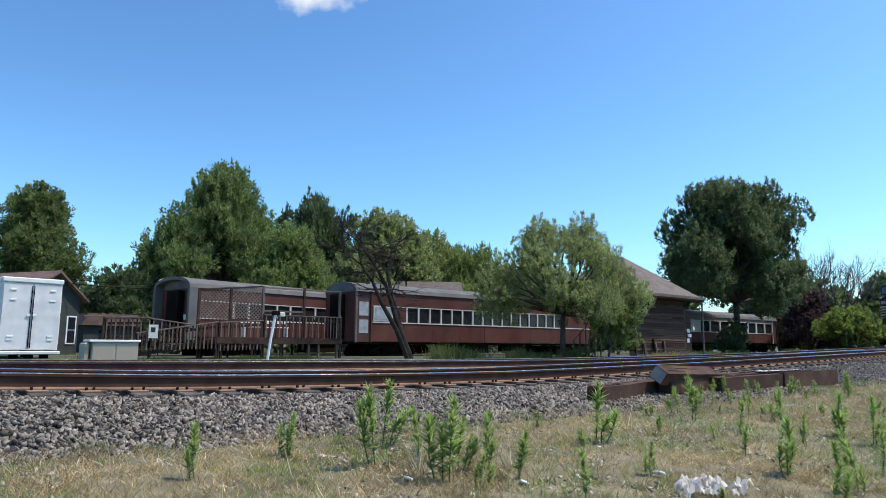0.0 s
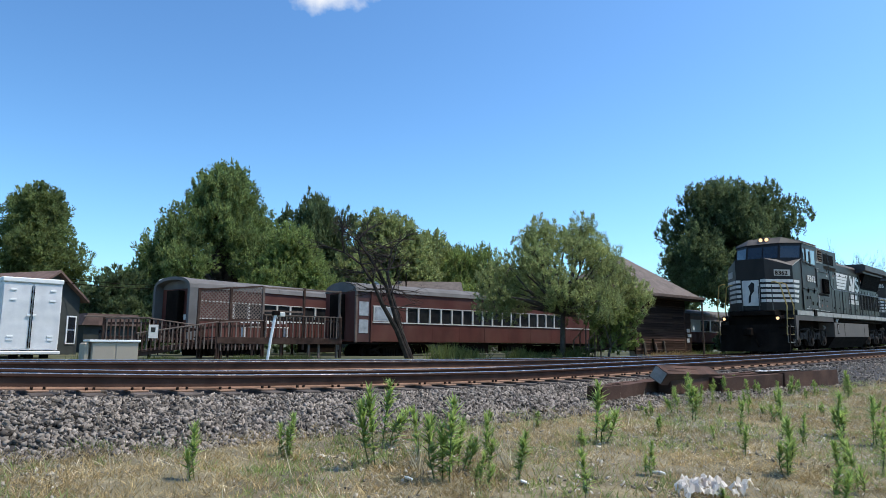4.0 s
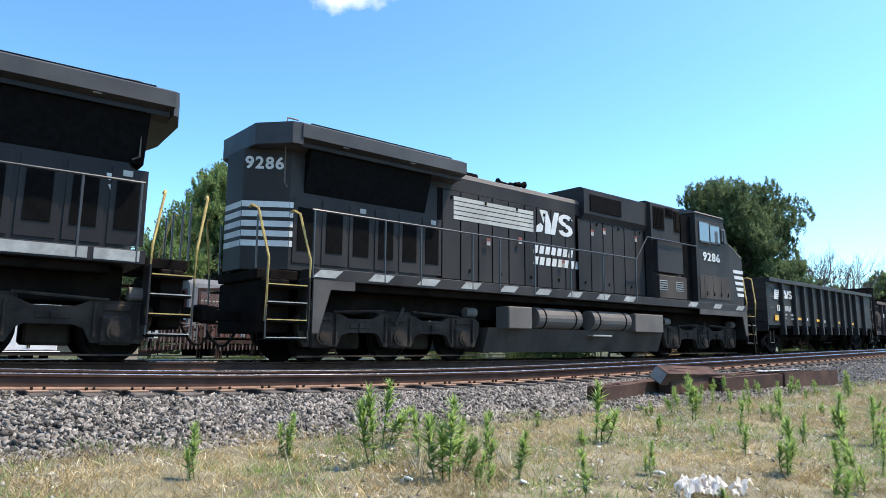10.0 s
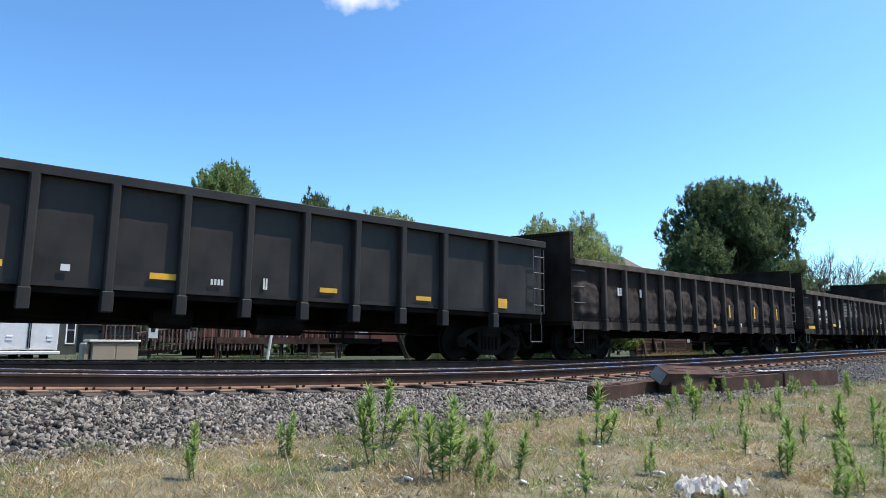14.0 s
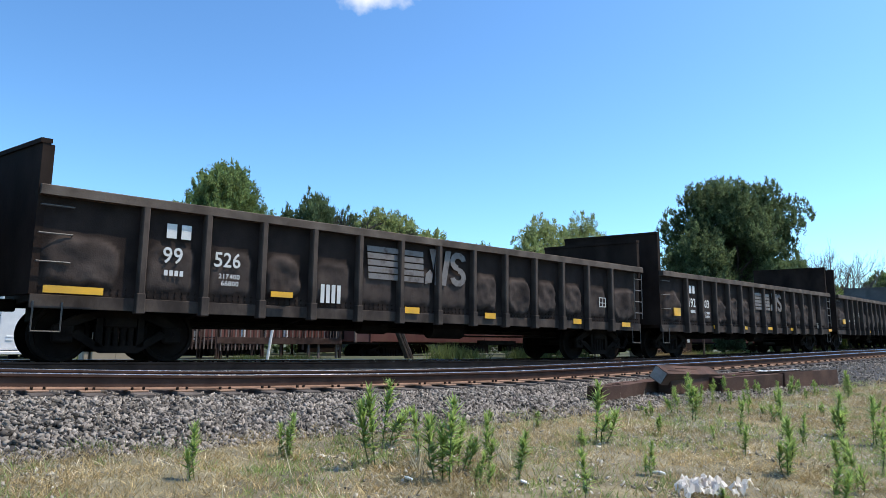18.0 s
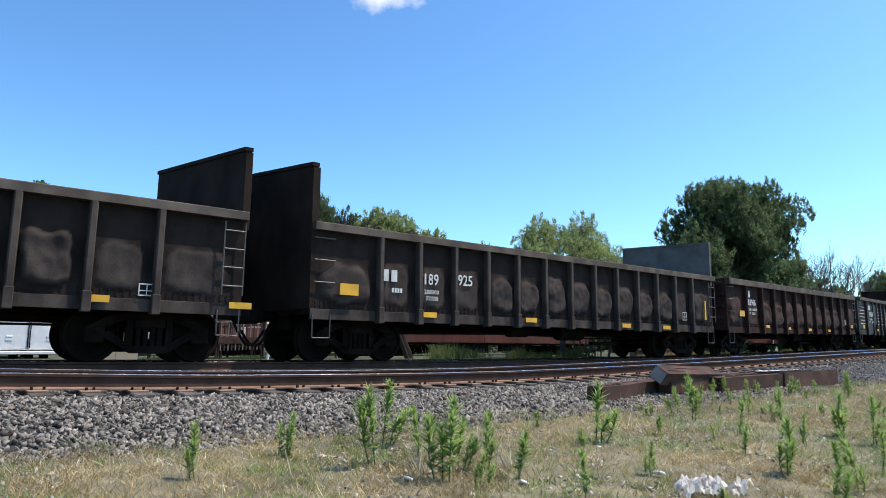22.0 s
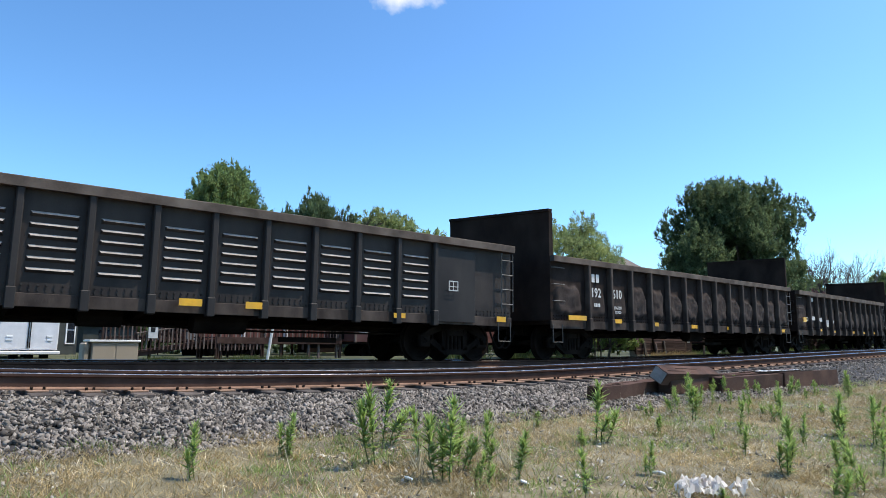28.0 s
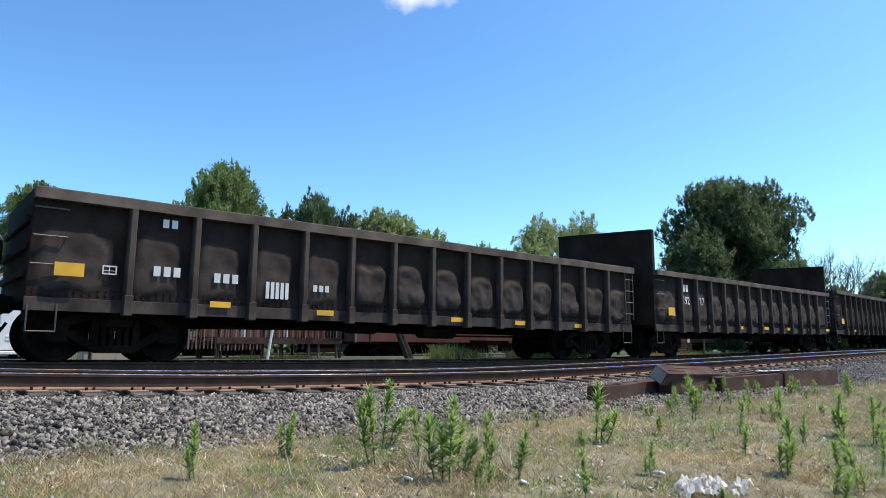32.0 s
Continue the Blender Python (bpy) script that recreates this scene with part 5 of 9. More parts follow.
    box(bm, min(xh, xh - fx * 0.3), max(xh, xh - fx * 0.3), -0.24, 0.24, zr + 0.04, zr + 0.26, 0.03)
    hl = part("headlight_housing", bm, M_BLACK_ROOF, cab, "dark headlight housing")
    for y in (-0.13, 0.13):
        bm = bmesh.new()
        disc(bm, "x", (xh + fx * 0.012, y, zr + 0.15), 0.08, 0.03, 14)
        part("headlight", bm, M_HEADLIGHT if not flip else M_GLASS_DARK, hl, "lit round headlight" if not flip else "unlit round headlight")
    # electrical section behind the cab
    e0, e1 = d["elec"]
    sweep("electrical_cabinet", paint, [(-1.22, 1.76), (1.22, 1.76), (1.22, d["elec_z"] - 0.10), (1.02, d["elec_z"]), (-1.02, d["elec_z"]), (-1.22, d["elec_z"] - 0.10)], e0, e1, "black electrical cabinet")
    for a, b, z0, z1, brown in d["vents"]:
        w = bb("vent", M_SILL if brown else M_UNDER, a, b, -1.245, -1.22, z0, z1, 0.008, "pale-framed intake vent" if brown else "dark intake vent")
        bb("vent_opening", M_GRILLE_SHADE, a + 0.06, b - 0.06, -1.252, -1.246, z0 + 0.07, z1 - 0.05, 0, "", w)
        for k in range(7 if flip else 0):
            vv = a + 0.09 + (b - a - 0.18) * k / 6
            bb("vent_slat", M_UNDER, vv - 0.012, vv + 0.012, -1.268, -1.252, z0 + 0.08, z1 - 0.06, 0, "", w)
        for k in range(0 if flip else 5):
            zz = z0 + 0.12 + (z1 - z0 - 0.22) * k / 4
            bb("vent_slat", M_RUSTSLAT if brown else M_UNDER, a + 0.06, b - 0.06, -1.268, -1.252, zz - 0.022, zz + 0.022, 0, "", w)
    upper = bb("equipment_box_upper", paint, e0 + 0.18, e1 - 0.22 if not flip else e1 - 0.05, -1.40, -1.22, 2.60, 3.63, 0.02, "black side equipment box")
    if not flip:
        screen = bb("box_grille", M_GRILLE_SHADE, 5.86, 6.65, -1.50, -1.40, 2.64, 3.31, 0.02, "dark protruding grille")
        for k in range(13):
            bb("grille_bar", M_UNDER, 5.90 + 0.058 * k, 5.915 + 0.058 * k, -1.512, -1.50, 2.67, 3.28, 0, "", screen)
        bb("box_ledge", paint, e0 + 0.16, e1 - 0.20, -1.44, -1.40, 3.60, 3.64, 0.006, "thin top ledge", upper)
        bb("box_foot", M_UNDER, e0 + 0.18, e1 - 0.22, -1.43, -1.40, 2.53, 2.60, 0.01, "dark foot rail", upper)
        for vv, zz in ((5.30, 3.50), (6.62, 3.44)):
            bb("notice", M_SILL, vv, vv + 0.08, -1.406, -1.40, zz, zz + 0.06, 0, "small pale notice", upper)
        cabinet = bb("narrow_locker", paint, 4.77, 5.14, -1.49, -1.40, 2.87, 3.70, 0.015, "narrow black locker")
        bb("locker_lip", M_SILL, 4.76, 5.15, -1.495, -1.45, 3.70, 3.712, 0, "worn bright lip", cabinet)
        bb("notice", M_SILL, 4.92, 5.02, -1.496, -1.49, 3.55, 3.62, 0, "small pale notice", cabinet)
        lower = bb("lower_box", paint, e0 + 0.1, e1 - 0.1, -1.43, -1.22, 1.80, 2.50, 0.02, "black lower equipment box")
        bb("door_seam", M_UNDER, 5.93, 5.945, -1.434, -1.43, 1.86, 2.46, 0, "", lower)
        for vv in (5.56, 6.31):
            bm = bmesh.new()
            disc(bm, "y", (X(vv), -1.442, 2.30), 0.038, 0.022, 10)
            part("latch", bm, M_UNDER, lower)
            bm = bmesh.new()
            poly_plate(bm, [(X(vv - 0.075), 2.03), (X(vv + 0.075), 2.03), (X(vv), 2.14)], -1.432, 0.004)
            part("warning_triangle", bm, M_REDMARK, lower, "faded red warning triangle")
        for va, vb in ((5.24, 5.89), (5.99, 6.67)):
            bb("worn_edge", M_SILL, va, vb, -1.442, -1.43, 1.825, 1.85, 0.003, "bright worn lower edge", lower)
        ladder("spring_guard", ob, X(4.84), X(4.98), -1.47, 1.95, 2.50, 9, M_SILL, 0.02)
    else:
        # near-black panel put in for the shade of the doorway
        bb("cab_door_recess", M_GRILLE_SHADE, c1 + 0.01, e0 - 0.01, -1.26, -0.9, 1.79, 4.62, 0, "dark panel for the shade in the doorway behind the cab")
        bb("lower_box", M_DUSTY, e0 + 0.05, e1 - 0.05, -1.43, -1.22, 1.80, 2.52, 0.02, "black lower equipment box")
        for vv in (e0 + 0.3, e0 + 1.3):
            w = bb("louvre", M_SILL, vv, vv + 0.45, -1.44, -1.43, 2.05, 2.35, 0, "small pale louvre")
            for k in range(4):
                bb("louvre_slot", M_UNDER, vv + 0.02, vv + 0.43, -1.448, -1.44, 2.08 + 0.07 * k, 2.11 + 0.07 * k, 0, "", w)
    # dynamic-brake hump
    h0, h1 = d["hump"]
    zh = d["hump_z"]
    hump = sweep("blower_housing", paint, [(-1.0, 1.76), (1.0, 1.76), (1.0, 3.9), (1.10, 4.05), (1.10, zh - 0.06), (0.95, zh), (-0.95, zh), (-1.10, zh - 0.06), (-1.10, 4.05), (-1.0, 3.9)], h0, h1, "tall black blower housing")
    g0, g1 = d["grille"]
    bb("grid_screen", M_GRILLE_SHADE, g0, g1, -1.125, -1.10, 4.14, 4.62, 0.006, "dark brake-grid screen", hump)
    # long hood with its doors
    o0, o1 = d["hood"]
    hood = sweep("long_hood", paint, hood_outline(0.93, 1.76, 4.45, 0.16), o0, o1, "long black engine hood")
    bm = bmesh.new()
    a, b = xs(o0, d["rad"][0] + 0.3)
    prism(bm, [(-0.935, 4.30), (-0.885, 4.405), (-0.78, 4.455), (-0.74, 4.455), (-0.85, 4.395), (-0.925, 4.29)], "x", a, b)
    part("hood_edge", bm, M_TANK, hood, "pale grey rounded hood edge")
    v = h0 + 0.15
    k = 0
    # near-black sheets behind the doors paint the shade of their gaps
    bb("door_frame", M_GRILLE_SHADE, h0 + 0.05, h1 - 0.02, -1.004, -1.0, 1.82, 3.88, 0, "dark sheet for the shade in the gaps between hood doors", hood)
    bb("door_frame", M_GRILLE_SHADE, h1 + 0.02, d["rad"][0] + 0.5, -0.934, -0.93, 1.82, 3.97, 0, "dark sheet for the shade in the gaps between hood doors", hood)
    while v < d["rad"][0] + 0.2:
        w = 0.62 if k % 3 else 0.50
        yf = -1.0 if v < h1 - 0.1 else -0.93
        z1 = 3.86 if v < h1 else 3.95
        dr = bb("hood_door", paint, v + 0.02, v + w - 0.02, yf - 0.022, yf - 0.005, 1.86, z1, 0.006, "", hood)
        bm = bmesh.new()
        box(bm, X(v + w / 2) - 0.03, X(v + w / 2) + 0.03, yf - 0.05, yf - 0.022, 2.05 if k % 2 else 3.75, 2.13 if k % 2 else 3.83, 0.006)
        part("door_latch", bm, M_UNDER, dr)
        v += w
        k += 1
    for vv, zz in d["placards"]:
        card = bb("placard", M_SILL, vv, vv + 0.13, -1.03, -1.022, zz, zz + 0.17, 0, "small red-and-white safety placard", hood)
        bb("red_band", M_REDMARK, vv, vv + 0.13, -1.034, -1.031, zz + 0.10, zz + 0.17, 0, "red band", card)
    # radiator section with its overhanging wings
    r0, r1 = d["rad"]
    rad = sweep("radiator_hood", M_BLACK_ROOF, [(-1.46, 4.26), (-1.46, 4.52), (-1.28, 4.60), (1.28, 4.60), (1.46, 4.52), (1.46, 4.26), (0.93, 4.10), (-0.93, 4.10)], r0, r1, "overhanging radiator wings")
    bb("radiator_screen", M_GRILLE_SHADE, r0 + 0.3, r1 - 0.3, -1.25, 1.25, 4.60, 4.64, 0.01, "dark radiator screen", rad)
    # intake in the same near-black, which also gives the shade under the wings
    sweep("radiator_throat", M_GRILLE_SHADE, [(-0.935, 3.30), (-1.20, 4.10), (-1.20, 4.26), (1.20, 4.26), (1.20, 4.10), (0.935, 3.30)], r0 + 0.9, r1 - 0.35, "dark sloping radiator intake", rad)
    bb("wing_brace", paint, r0 + 0.05, r1 - 0.05, -1.30, -1.24, 4.12, 4.20, 0, "", rad)
    for q in (0.35, 0.75):
        vv = r0 + (r1 - r0) * q
        bb("wing_lamp", M_SILL, vv, vv + 0.14, -1.42, -1.30, 4.235, 4.258, 0, "small pale walkway lamp", rad)
    v = r0 + 0.35
    k = 0
    while v < r1 - 0.55:
        dr = bb("radiator_door", paint, v + 0.02, v + 0.62, -0.95, -0.93, 1.90, 3.20, 0.006, "", hood)
        bb("door_screen", M_GRILLE_SHADE, v + 0.12, v + 0.52, -0.962, -0.95, 2.15, 3.0, 0, "dark screen", dr)
        if k % 3 == 0:
            bb("placard", M_SILL, v + 0.2, v + 0.36, -0.958, -0.952, 3.06, 3.16, 0, "small white safety placard", dr)
        v += 0.68
        k += 1
    # rear end: stripes and a number
    rv = d["rear_out"]
    rx = 1 if not flip else -1
    xr, xe = X(o1), X(o1 + rv)
    bm = bmesh.new()
    prism(bm, [(xr, -0.93), (xe, -0.42), (xe, 0.42), (xr, 0.93)], "z", 1.76, 4.12)
    tail = part("hood_end", bm, paint, ob, "black chamfered hood end")
    for k in range(5):
        z = 2.2 + 0.19 * k
        for y0, y1, xx0, xx1 in ((-0.93, -0.42, xr, xe), (-0.40, 0.40, xe, xe), (0.42, 0.93, xe, xr)):
            bm = bmesh.new()
            off = Vector((rx * 0.008, -0.006 if y0 < -0.9 else (0.006 if y0 > 0.4 else 0.0), 0))
            vs = [bm.verts.new(Vector(q) + off) for q in ((xx0, y0, z), (xx1, y1, z), (xx1, y1, z + 0.115), (xx0, y0, z + 0.115))]
            bm.faces.new(vs)
            part("rear_stripe", bm, M_WHITE, tail, "white rear stripe")
        x0, x1 = xs(o1 - 0.10 - 0.05 * k, o1)
        bm = bmesh.new()
        if flip:
            poly_plate(bm, [(x0, z), (x1, z), (x1 + 0.05, z + 0.115), (x0, z + 0.115)], -0.934, 0.005)
        else:
            poly_plate(bm, [(x0, z), (x1, z), (x1, z + 0.115), (x0 - 0.05, z + 0.115)], -0.934, 0.005)
        part("rear_stripe", bm, M_WHITE, hood, "white rear stripe")
    bm = bmesh.new()
    we = X(r1 + rv * 0.9)
    wr = X(r1 - 0.02)
    prism(bm, [(wr, -1.44), (X(r1 + 0.25 * rv), -1.40), (we, -0.80), (we, 0.80), (X(r1 + 0.25 * rv), 1.40), (wr, 1.44)], "z", 4.12, 4.54)
    part("wing_end", bm, M_BLACK_ROOF, rad, "chamfered end of the radiator wings")
    for sg in (-1, 1):
        bm = bmesh.new()
        xg = X(o1 + rv * 0.15)
        tube(bm, [(xg, sg * 1.0, 3.35), (xg + rx * 0.10, sg * 1.08, 3.4), (xg + rx * 0.10, sg * 1.08, 4.55), (xg + rx * 0.04, sg * 1.0, 4.72), (xg - rx * 0.2, sg * 1.0, 4.72)], 0.018, 5)
        part("roof_grab", bm, M_TANK, tail, "pale grab iron")
    # rooftop: exhaust stack and horn
    v = d["stack"]
    bm = bmesh.new()
    a, b = xs(v - 0.40, v + 0.40)
    prism(bm, [(a - 0.08, 4.44), (b + 0.08, 4.44), (b - 0.02, 4.70), (a + 0.10, 4.70)], "y", -0.30, 0.30)
    part("exhaust_stack", bm, M_UNDER, hood, "sooty exhaust stack")
    v = d["horn"]
    bm = bmesh.new()
    for q, sg, y in ((0.0, 1, -0.30), (0.0, -1, -0.20), (0.10, 1, -0.42)):
        x = X(v) + q
        tube(bm, [(x, y, 4.66), (x + sg * 0.28, y, 4.66)], 0.035, 8, 0.05)
        tube(bm, [(x + sg * 0.28, y, 4.66), (x + sg * 0.38, y, 4.66)], 0.05, 10, 0.11)
    tube(bm, [(X(v), -0.3, 4.42), (X(v), -0.3, 4.66)], 0.05, 6)
    part("horn", bm, M_UNDER, hood, "black triple air horn")
    # handrails: each post, and the long bars
    for sg in (-1, 1):
        for v in d["posts"]:
            bm = bmesh.new()
            tube(bm, [(X(v), sg * 1.47, 1.58), (X(v), sg * 1.47, 2.88)], 0.026, 6)
            part("handrail_post", bm, M_STEELRAIL, ob)
        for a, b in d["rails"]:
            bm = bmesh.new()
            tube(bm, [(X(a), sg * 1.47, 2.88), (X(b), sg * 1.47, 2.88)], 0.022, 6)
            part("handrail", bm, M_STEELRAIL, ob, "black handrail")
    if flip:
        for sg in (-1, 1):
            bm = bmesh.new()
            tube(bm, [(X(8.66), sg * 1.47, 2.88), (X(8.0), sg * 1.47, 3.60), (X(5.0), sg * 1.47, 3.60), (X(4.85), sg * 1.44, 3.60)], 0.022, 6)
            part("cab_handrail", bm, M_STEELRAIL, ob, "black handrail")
    if not flip:
        for sg in (-1, 1):
            bm = bmesh.new()
            tube(bm, [(X(5.02), sg * 1.38, 4.66), (X(7.1), sg * 1.34, 4.62), (X(7.28), sg * 1.34, 4.5), (X(7.28), sg * 1.40, 3.1), (X(7.4), sg * 1.47, 2.88)], 0.022, 6)
            part("cab_handrail", bm, M_STEELRAIL, ob, "black handrail")
    # end platforms, steps, yellow grabs, plow, couplers
    for va, vb, zplat in d["steps"]:
        out = X(va) < X(vb)
        a, b = xs(va, vb)
        bb("end_platform", M_UNDER, va, vb, -0.95, 0.95, 1.55, 1.74, 0.02)
        bb("end_sheet", M_UNDER, min(va, vb) + 0.25, max(va, vb) - 0.1, -1.1, 1.1, 0.55, 1.55, 0.03)
        for sg in (-1, 1):
            for k in range(4):
                z = 0.42 + 0.32 * k
                bm = bmesh.new()
                box(bm, a + 0.03, b - 0.03, min(sg * 1.05, sg * 1.42), max(sg * 1.05, sg * 1.42), z, z + 0.035, 0.006)
                st = part("step", bm, M_UNDER, ob)
                bm = bmesh.new()
                box(bm, a + 0.03, b - 0.03, min(sg * 1.40, sg * 1.435), max(sg * 1.40, sg * 1.435), z + 0.037, z + 0.055)
                part("step_edge", bm, M_SILL if k % 2 == 0 else M_HANDRAIL, st, "worn pale step edge")
            for x in (a, b):
                bm = bmesh.new()
                tube(bm, [(x, sg * 1.42, 0.44), (x, sg * 1.42, 1.75)], 0.018, 5)
                part("step_hanger", bm, M_STEELRAIL, ob)
                bm = bmesh.new()
                lean = 0.22 if abs(x - (a + b) / 2 - u1 / 2 + u0 / 2) > 0 and (x + u0 - base) * (-1 if flip else 1) > 10 else -0.22
                lean = lean if not flip else -lean
                tube(bm, [(x, sg * 1.40, 0.75), (x, sg * 1.46, 1.9), (x + lean * 0.8, sg * 1.28, 2.80), (x + lean, sg * 1.10, 2.88), (x + lean, sg * 0.98, 2.86)], 0.026, 6)
                part("step_handrail", bm, M_HANDRAIL, ob, "worn yellow step handrail")
            bb("step_side", paint, (va if abs(va - 10) < abs(vb - 10) else vb) - 0.02, (va if abs(va - 10) < abs(vb - 10) else vb) + 0.02, min(sg * 1.0, sg * 1.46), max(sg * 1.0, sg * 1.46), 0.60, 1.58, 0.01)
        for y in (-0.9, -0.35, 0.35, 0.9):
            xo = X(va if abs(va - 10) > abs(vb - 10) else vb)
            bm = bmesh.new()
            tube(bm, [(xo, y, 1.74), (xo, y, 2.75)], 0.022, 5)
            part("end_post", bm, M_STEELRAIL, ob)
    xp = X(d["plow"])
    bm = bmesh.new()
    fx2 = fx
    rings = []
    for y, back in ((-1.46, 0.40), (-0.7, 0.12), (0.0, 0.0), (0.7, 0.12), (1.46, 0.40)):
        top = bm.verts.new((xp - fx2 * (back + 0.22), y, 1.18))
        low = bm.verts.new((xp - fx2 * back, y, 0.10))
        t2 = bm.verts.new((xp - fx2 * (back + 0.30), y, 1.18))
        l2 = bm.verts.new((xp - fx2 * (back + 0.12), y, 0.10))
        rings.append((top, low, l2, t2))
    for a, b in zip(rings, rings[1:]):
        for k in range(4):
            bm.faces.new((a[k], a[(k + 1) % 4], b[(k + 1) % 4], b[k]))
    bm.faces.new(rings[0])
    bm.faces.new(rings[-1][::-1])
    part("snow_plow", bm, M_UNDER, ob, "black curved plow")
    coupler(ob, X(0.55), fx)
    coupler(ob, X(d["rear"]), -fx)
    for y in (-1.12, 1.12):
        bm = bmesh.new()
        xq = X(d["plow"] + 0.28)
        disc(bm, "x", (xq, y, 1.42), 0.12, 0.16, 14)
        dl = part("ditch_light_housing", bm, M_UNDER, ob)
        bm = bmesh.new()
        disc(bm, "x", (xq + fx * 0.085, y, 1.42), 0.062, 0.02, 14)
        part("ditch_light", bm, M_HEADLIGHT if not flip else M_GLASS_DARK, dl, "lit ditch light" if not flip else "unlit ditch light")
    # cab number and markings
    un = d["num_u"] - u0
    text_mesh("road_number", d["number"], d["num_h"], M_WHITE, ob, pose(un, -1.474 if not flip else -1.474, d["num_z"], 90), "white road number", bold=0.010, wide=1.12)
    if flip:
        text_mesh("rear_number", d["number"], 0.24, M_WHITE, ob, Matrix.Translation((X(o1) - 0.02 - 0.55 * d["rear_out"] - 0.02, -0.62 - 0.02, 3.72)) @ pose(0, 0, 0, 0, 0, -math.degrees(math.atan2(0.51, d["rear_out"]))) @ pose(-0.38, 0, 0, 90), "white road number", bold=0.006, wide=0.84)
    for q in d["stripes"]:
        stripe_mark(ob, q[0] - u0, q[1] - u0, q[2] - u0, q[3] - u0, q[4], q[5], -0.954, material=M_DULLSTRIPE if flip else M_WHITE)
    for q in d["blocks"]:
        block_mark(ob, q[0] - u0, q[1] - u0, q[2], q[3], -0.954)
    for q in d["words"]:
        word_bars(ob, q[0] - u0, q[1] - u0, q[2], q[3], q[4], -0.954)
    vehicle(ob, u0, u1)
    return ob


M_HEADLIGHT = glow_mat("lit_headlight", (1.0, 0.62, 0.30), 1.6)
M_RUSTSLAT = mat("rusty_brown_slat", (0.16, 0.10, 0.065), 0.8, 0, 0.3, 6, 60, 0.1)

locomotive(dict(label="black wide-cab freight locomotive with white stripes, leading", flip=False, base=0.0, trucks=(4.45, 17.10), number="8362",
                nose_peak=0.28, skirts=[[(1.34, 1.56), (1.34, 0.55), (1.46, 0.55), (1.74, 1.36), (7.0, 1.36), (7.0, 1.56)]], rear_out=0.25, deck=(1.55, 19.35), dash=False, sill=[(1.62, 3.9), (4.35, 6.9)] + [(7.0 + 1.44 * k, 8.38 + 1.44 * k) for k in range(8)] + [(18.55, 19.25)],
                tank=(7.17, 13.86), reservoirs=(), boxes=(), nose=(1.60, 2.74), nose_out=1.15, cab_out=0.75, nose_z=(3.60, 3.97), cab=(2.98, 5.0), cab_z=4.74,
                windows=[(3.38, 3.92, 3.87, 4.46, True), (3.98, 4.62, 3.84, 4.45, True), (2.86, 3.10, 3.95, 4.42, False)],
                elec=(5.0, 6.98), elec_z=4.86, vents=[(5.06, 5.86, 4.04, 4.72, True), (5.94, 6.76, 4.06, 4.74, True)], hump=(6.96, 9.78), hump_z=4.88, grille=(7.06, 9.17),
                hood=(9.76, 19.06), rad=(14.35, 19.65), placards=[(7.19, 3.54), (8.17, 3.54), (9.25, 3.53), (14.9, 3.6)], stack=13.2, horn=11.6,
                posts=[7.64, 9.05, 10.5, 11.4, 12.85, 14.25, 15.7, 17.0, 18.3, 19.2], rails=[(7.4, 19.25)], plow=-0.02, steps=[(0.36, 1.22, 1.0), (19.45, 20.2, 1.0)], rear=20.0,
                num_u=3.36, num_z=3.06, num_h=0.27, stripes=[(9.95, 10.19, 11.80, 12.50, 3.10, 3.92)], blocks=[(12.60, 14.74, 3.06, 3.88)],
                words=[(12.58, 14.22, 2.67, 0.22, 7), (12.47, 14.45, 2.39, 0.22, 8)]))
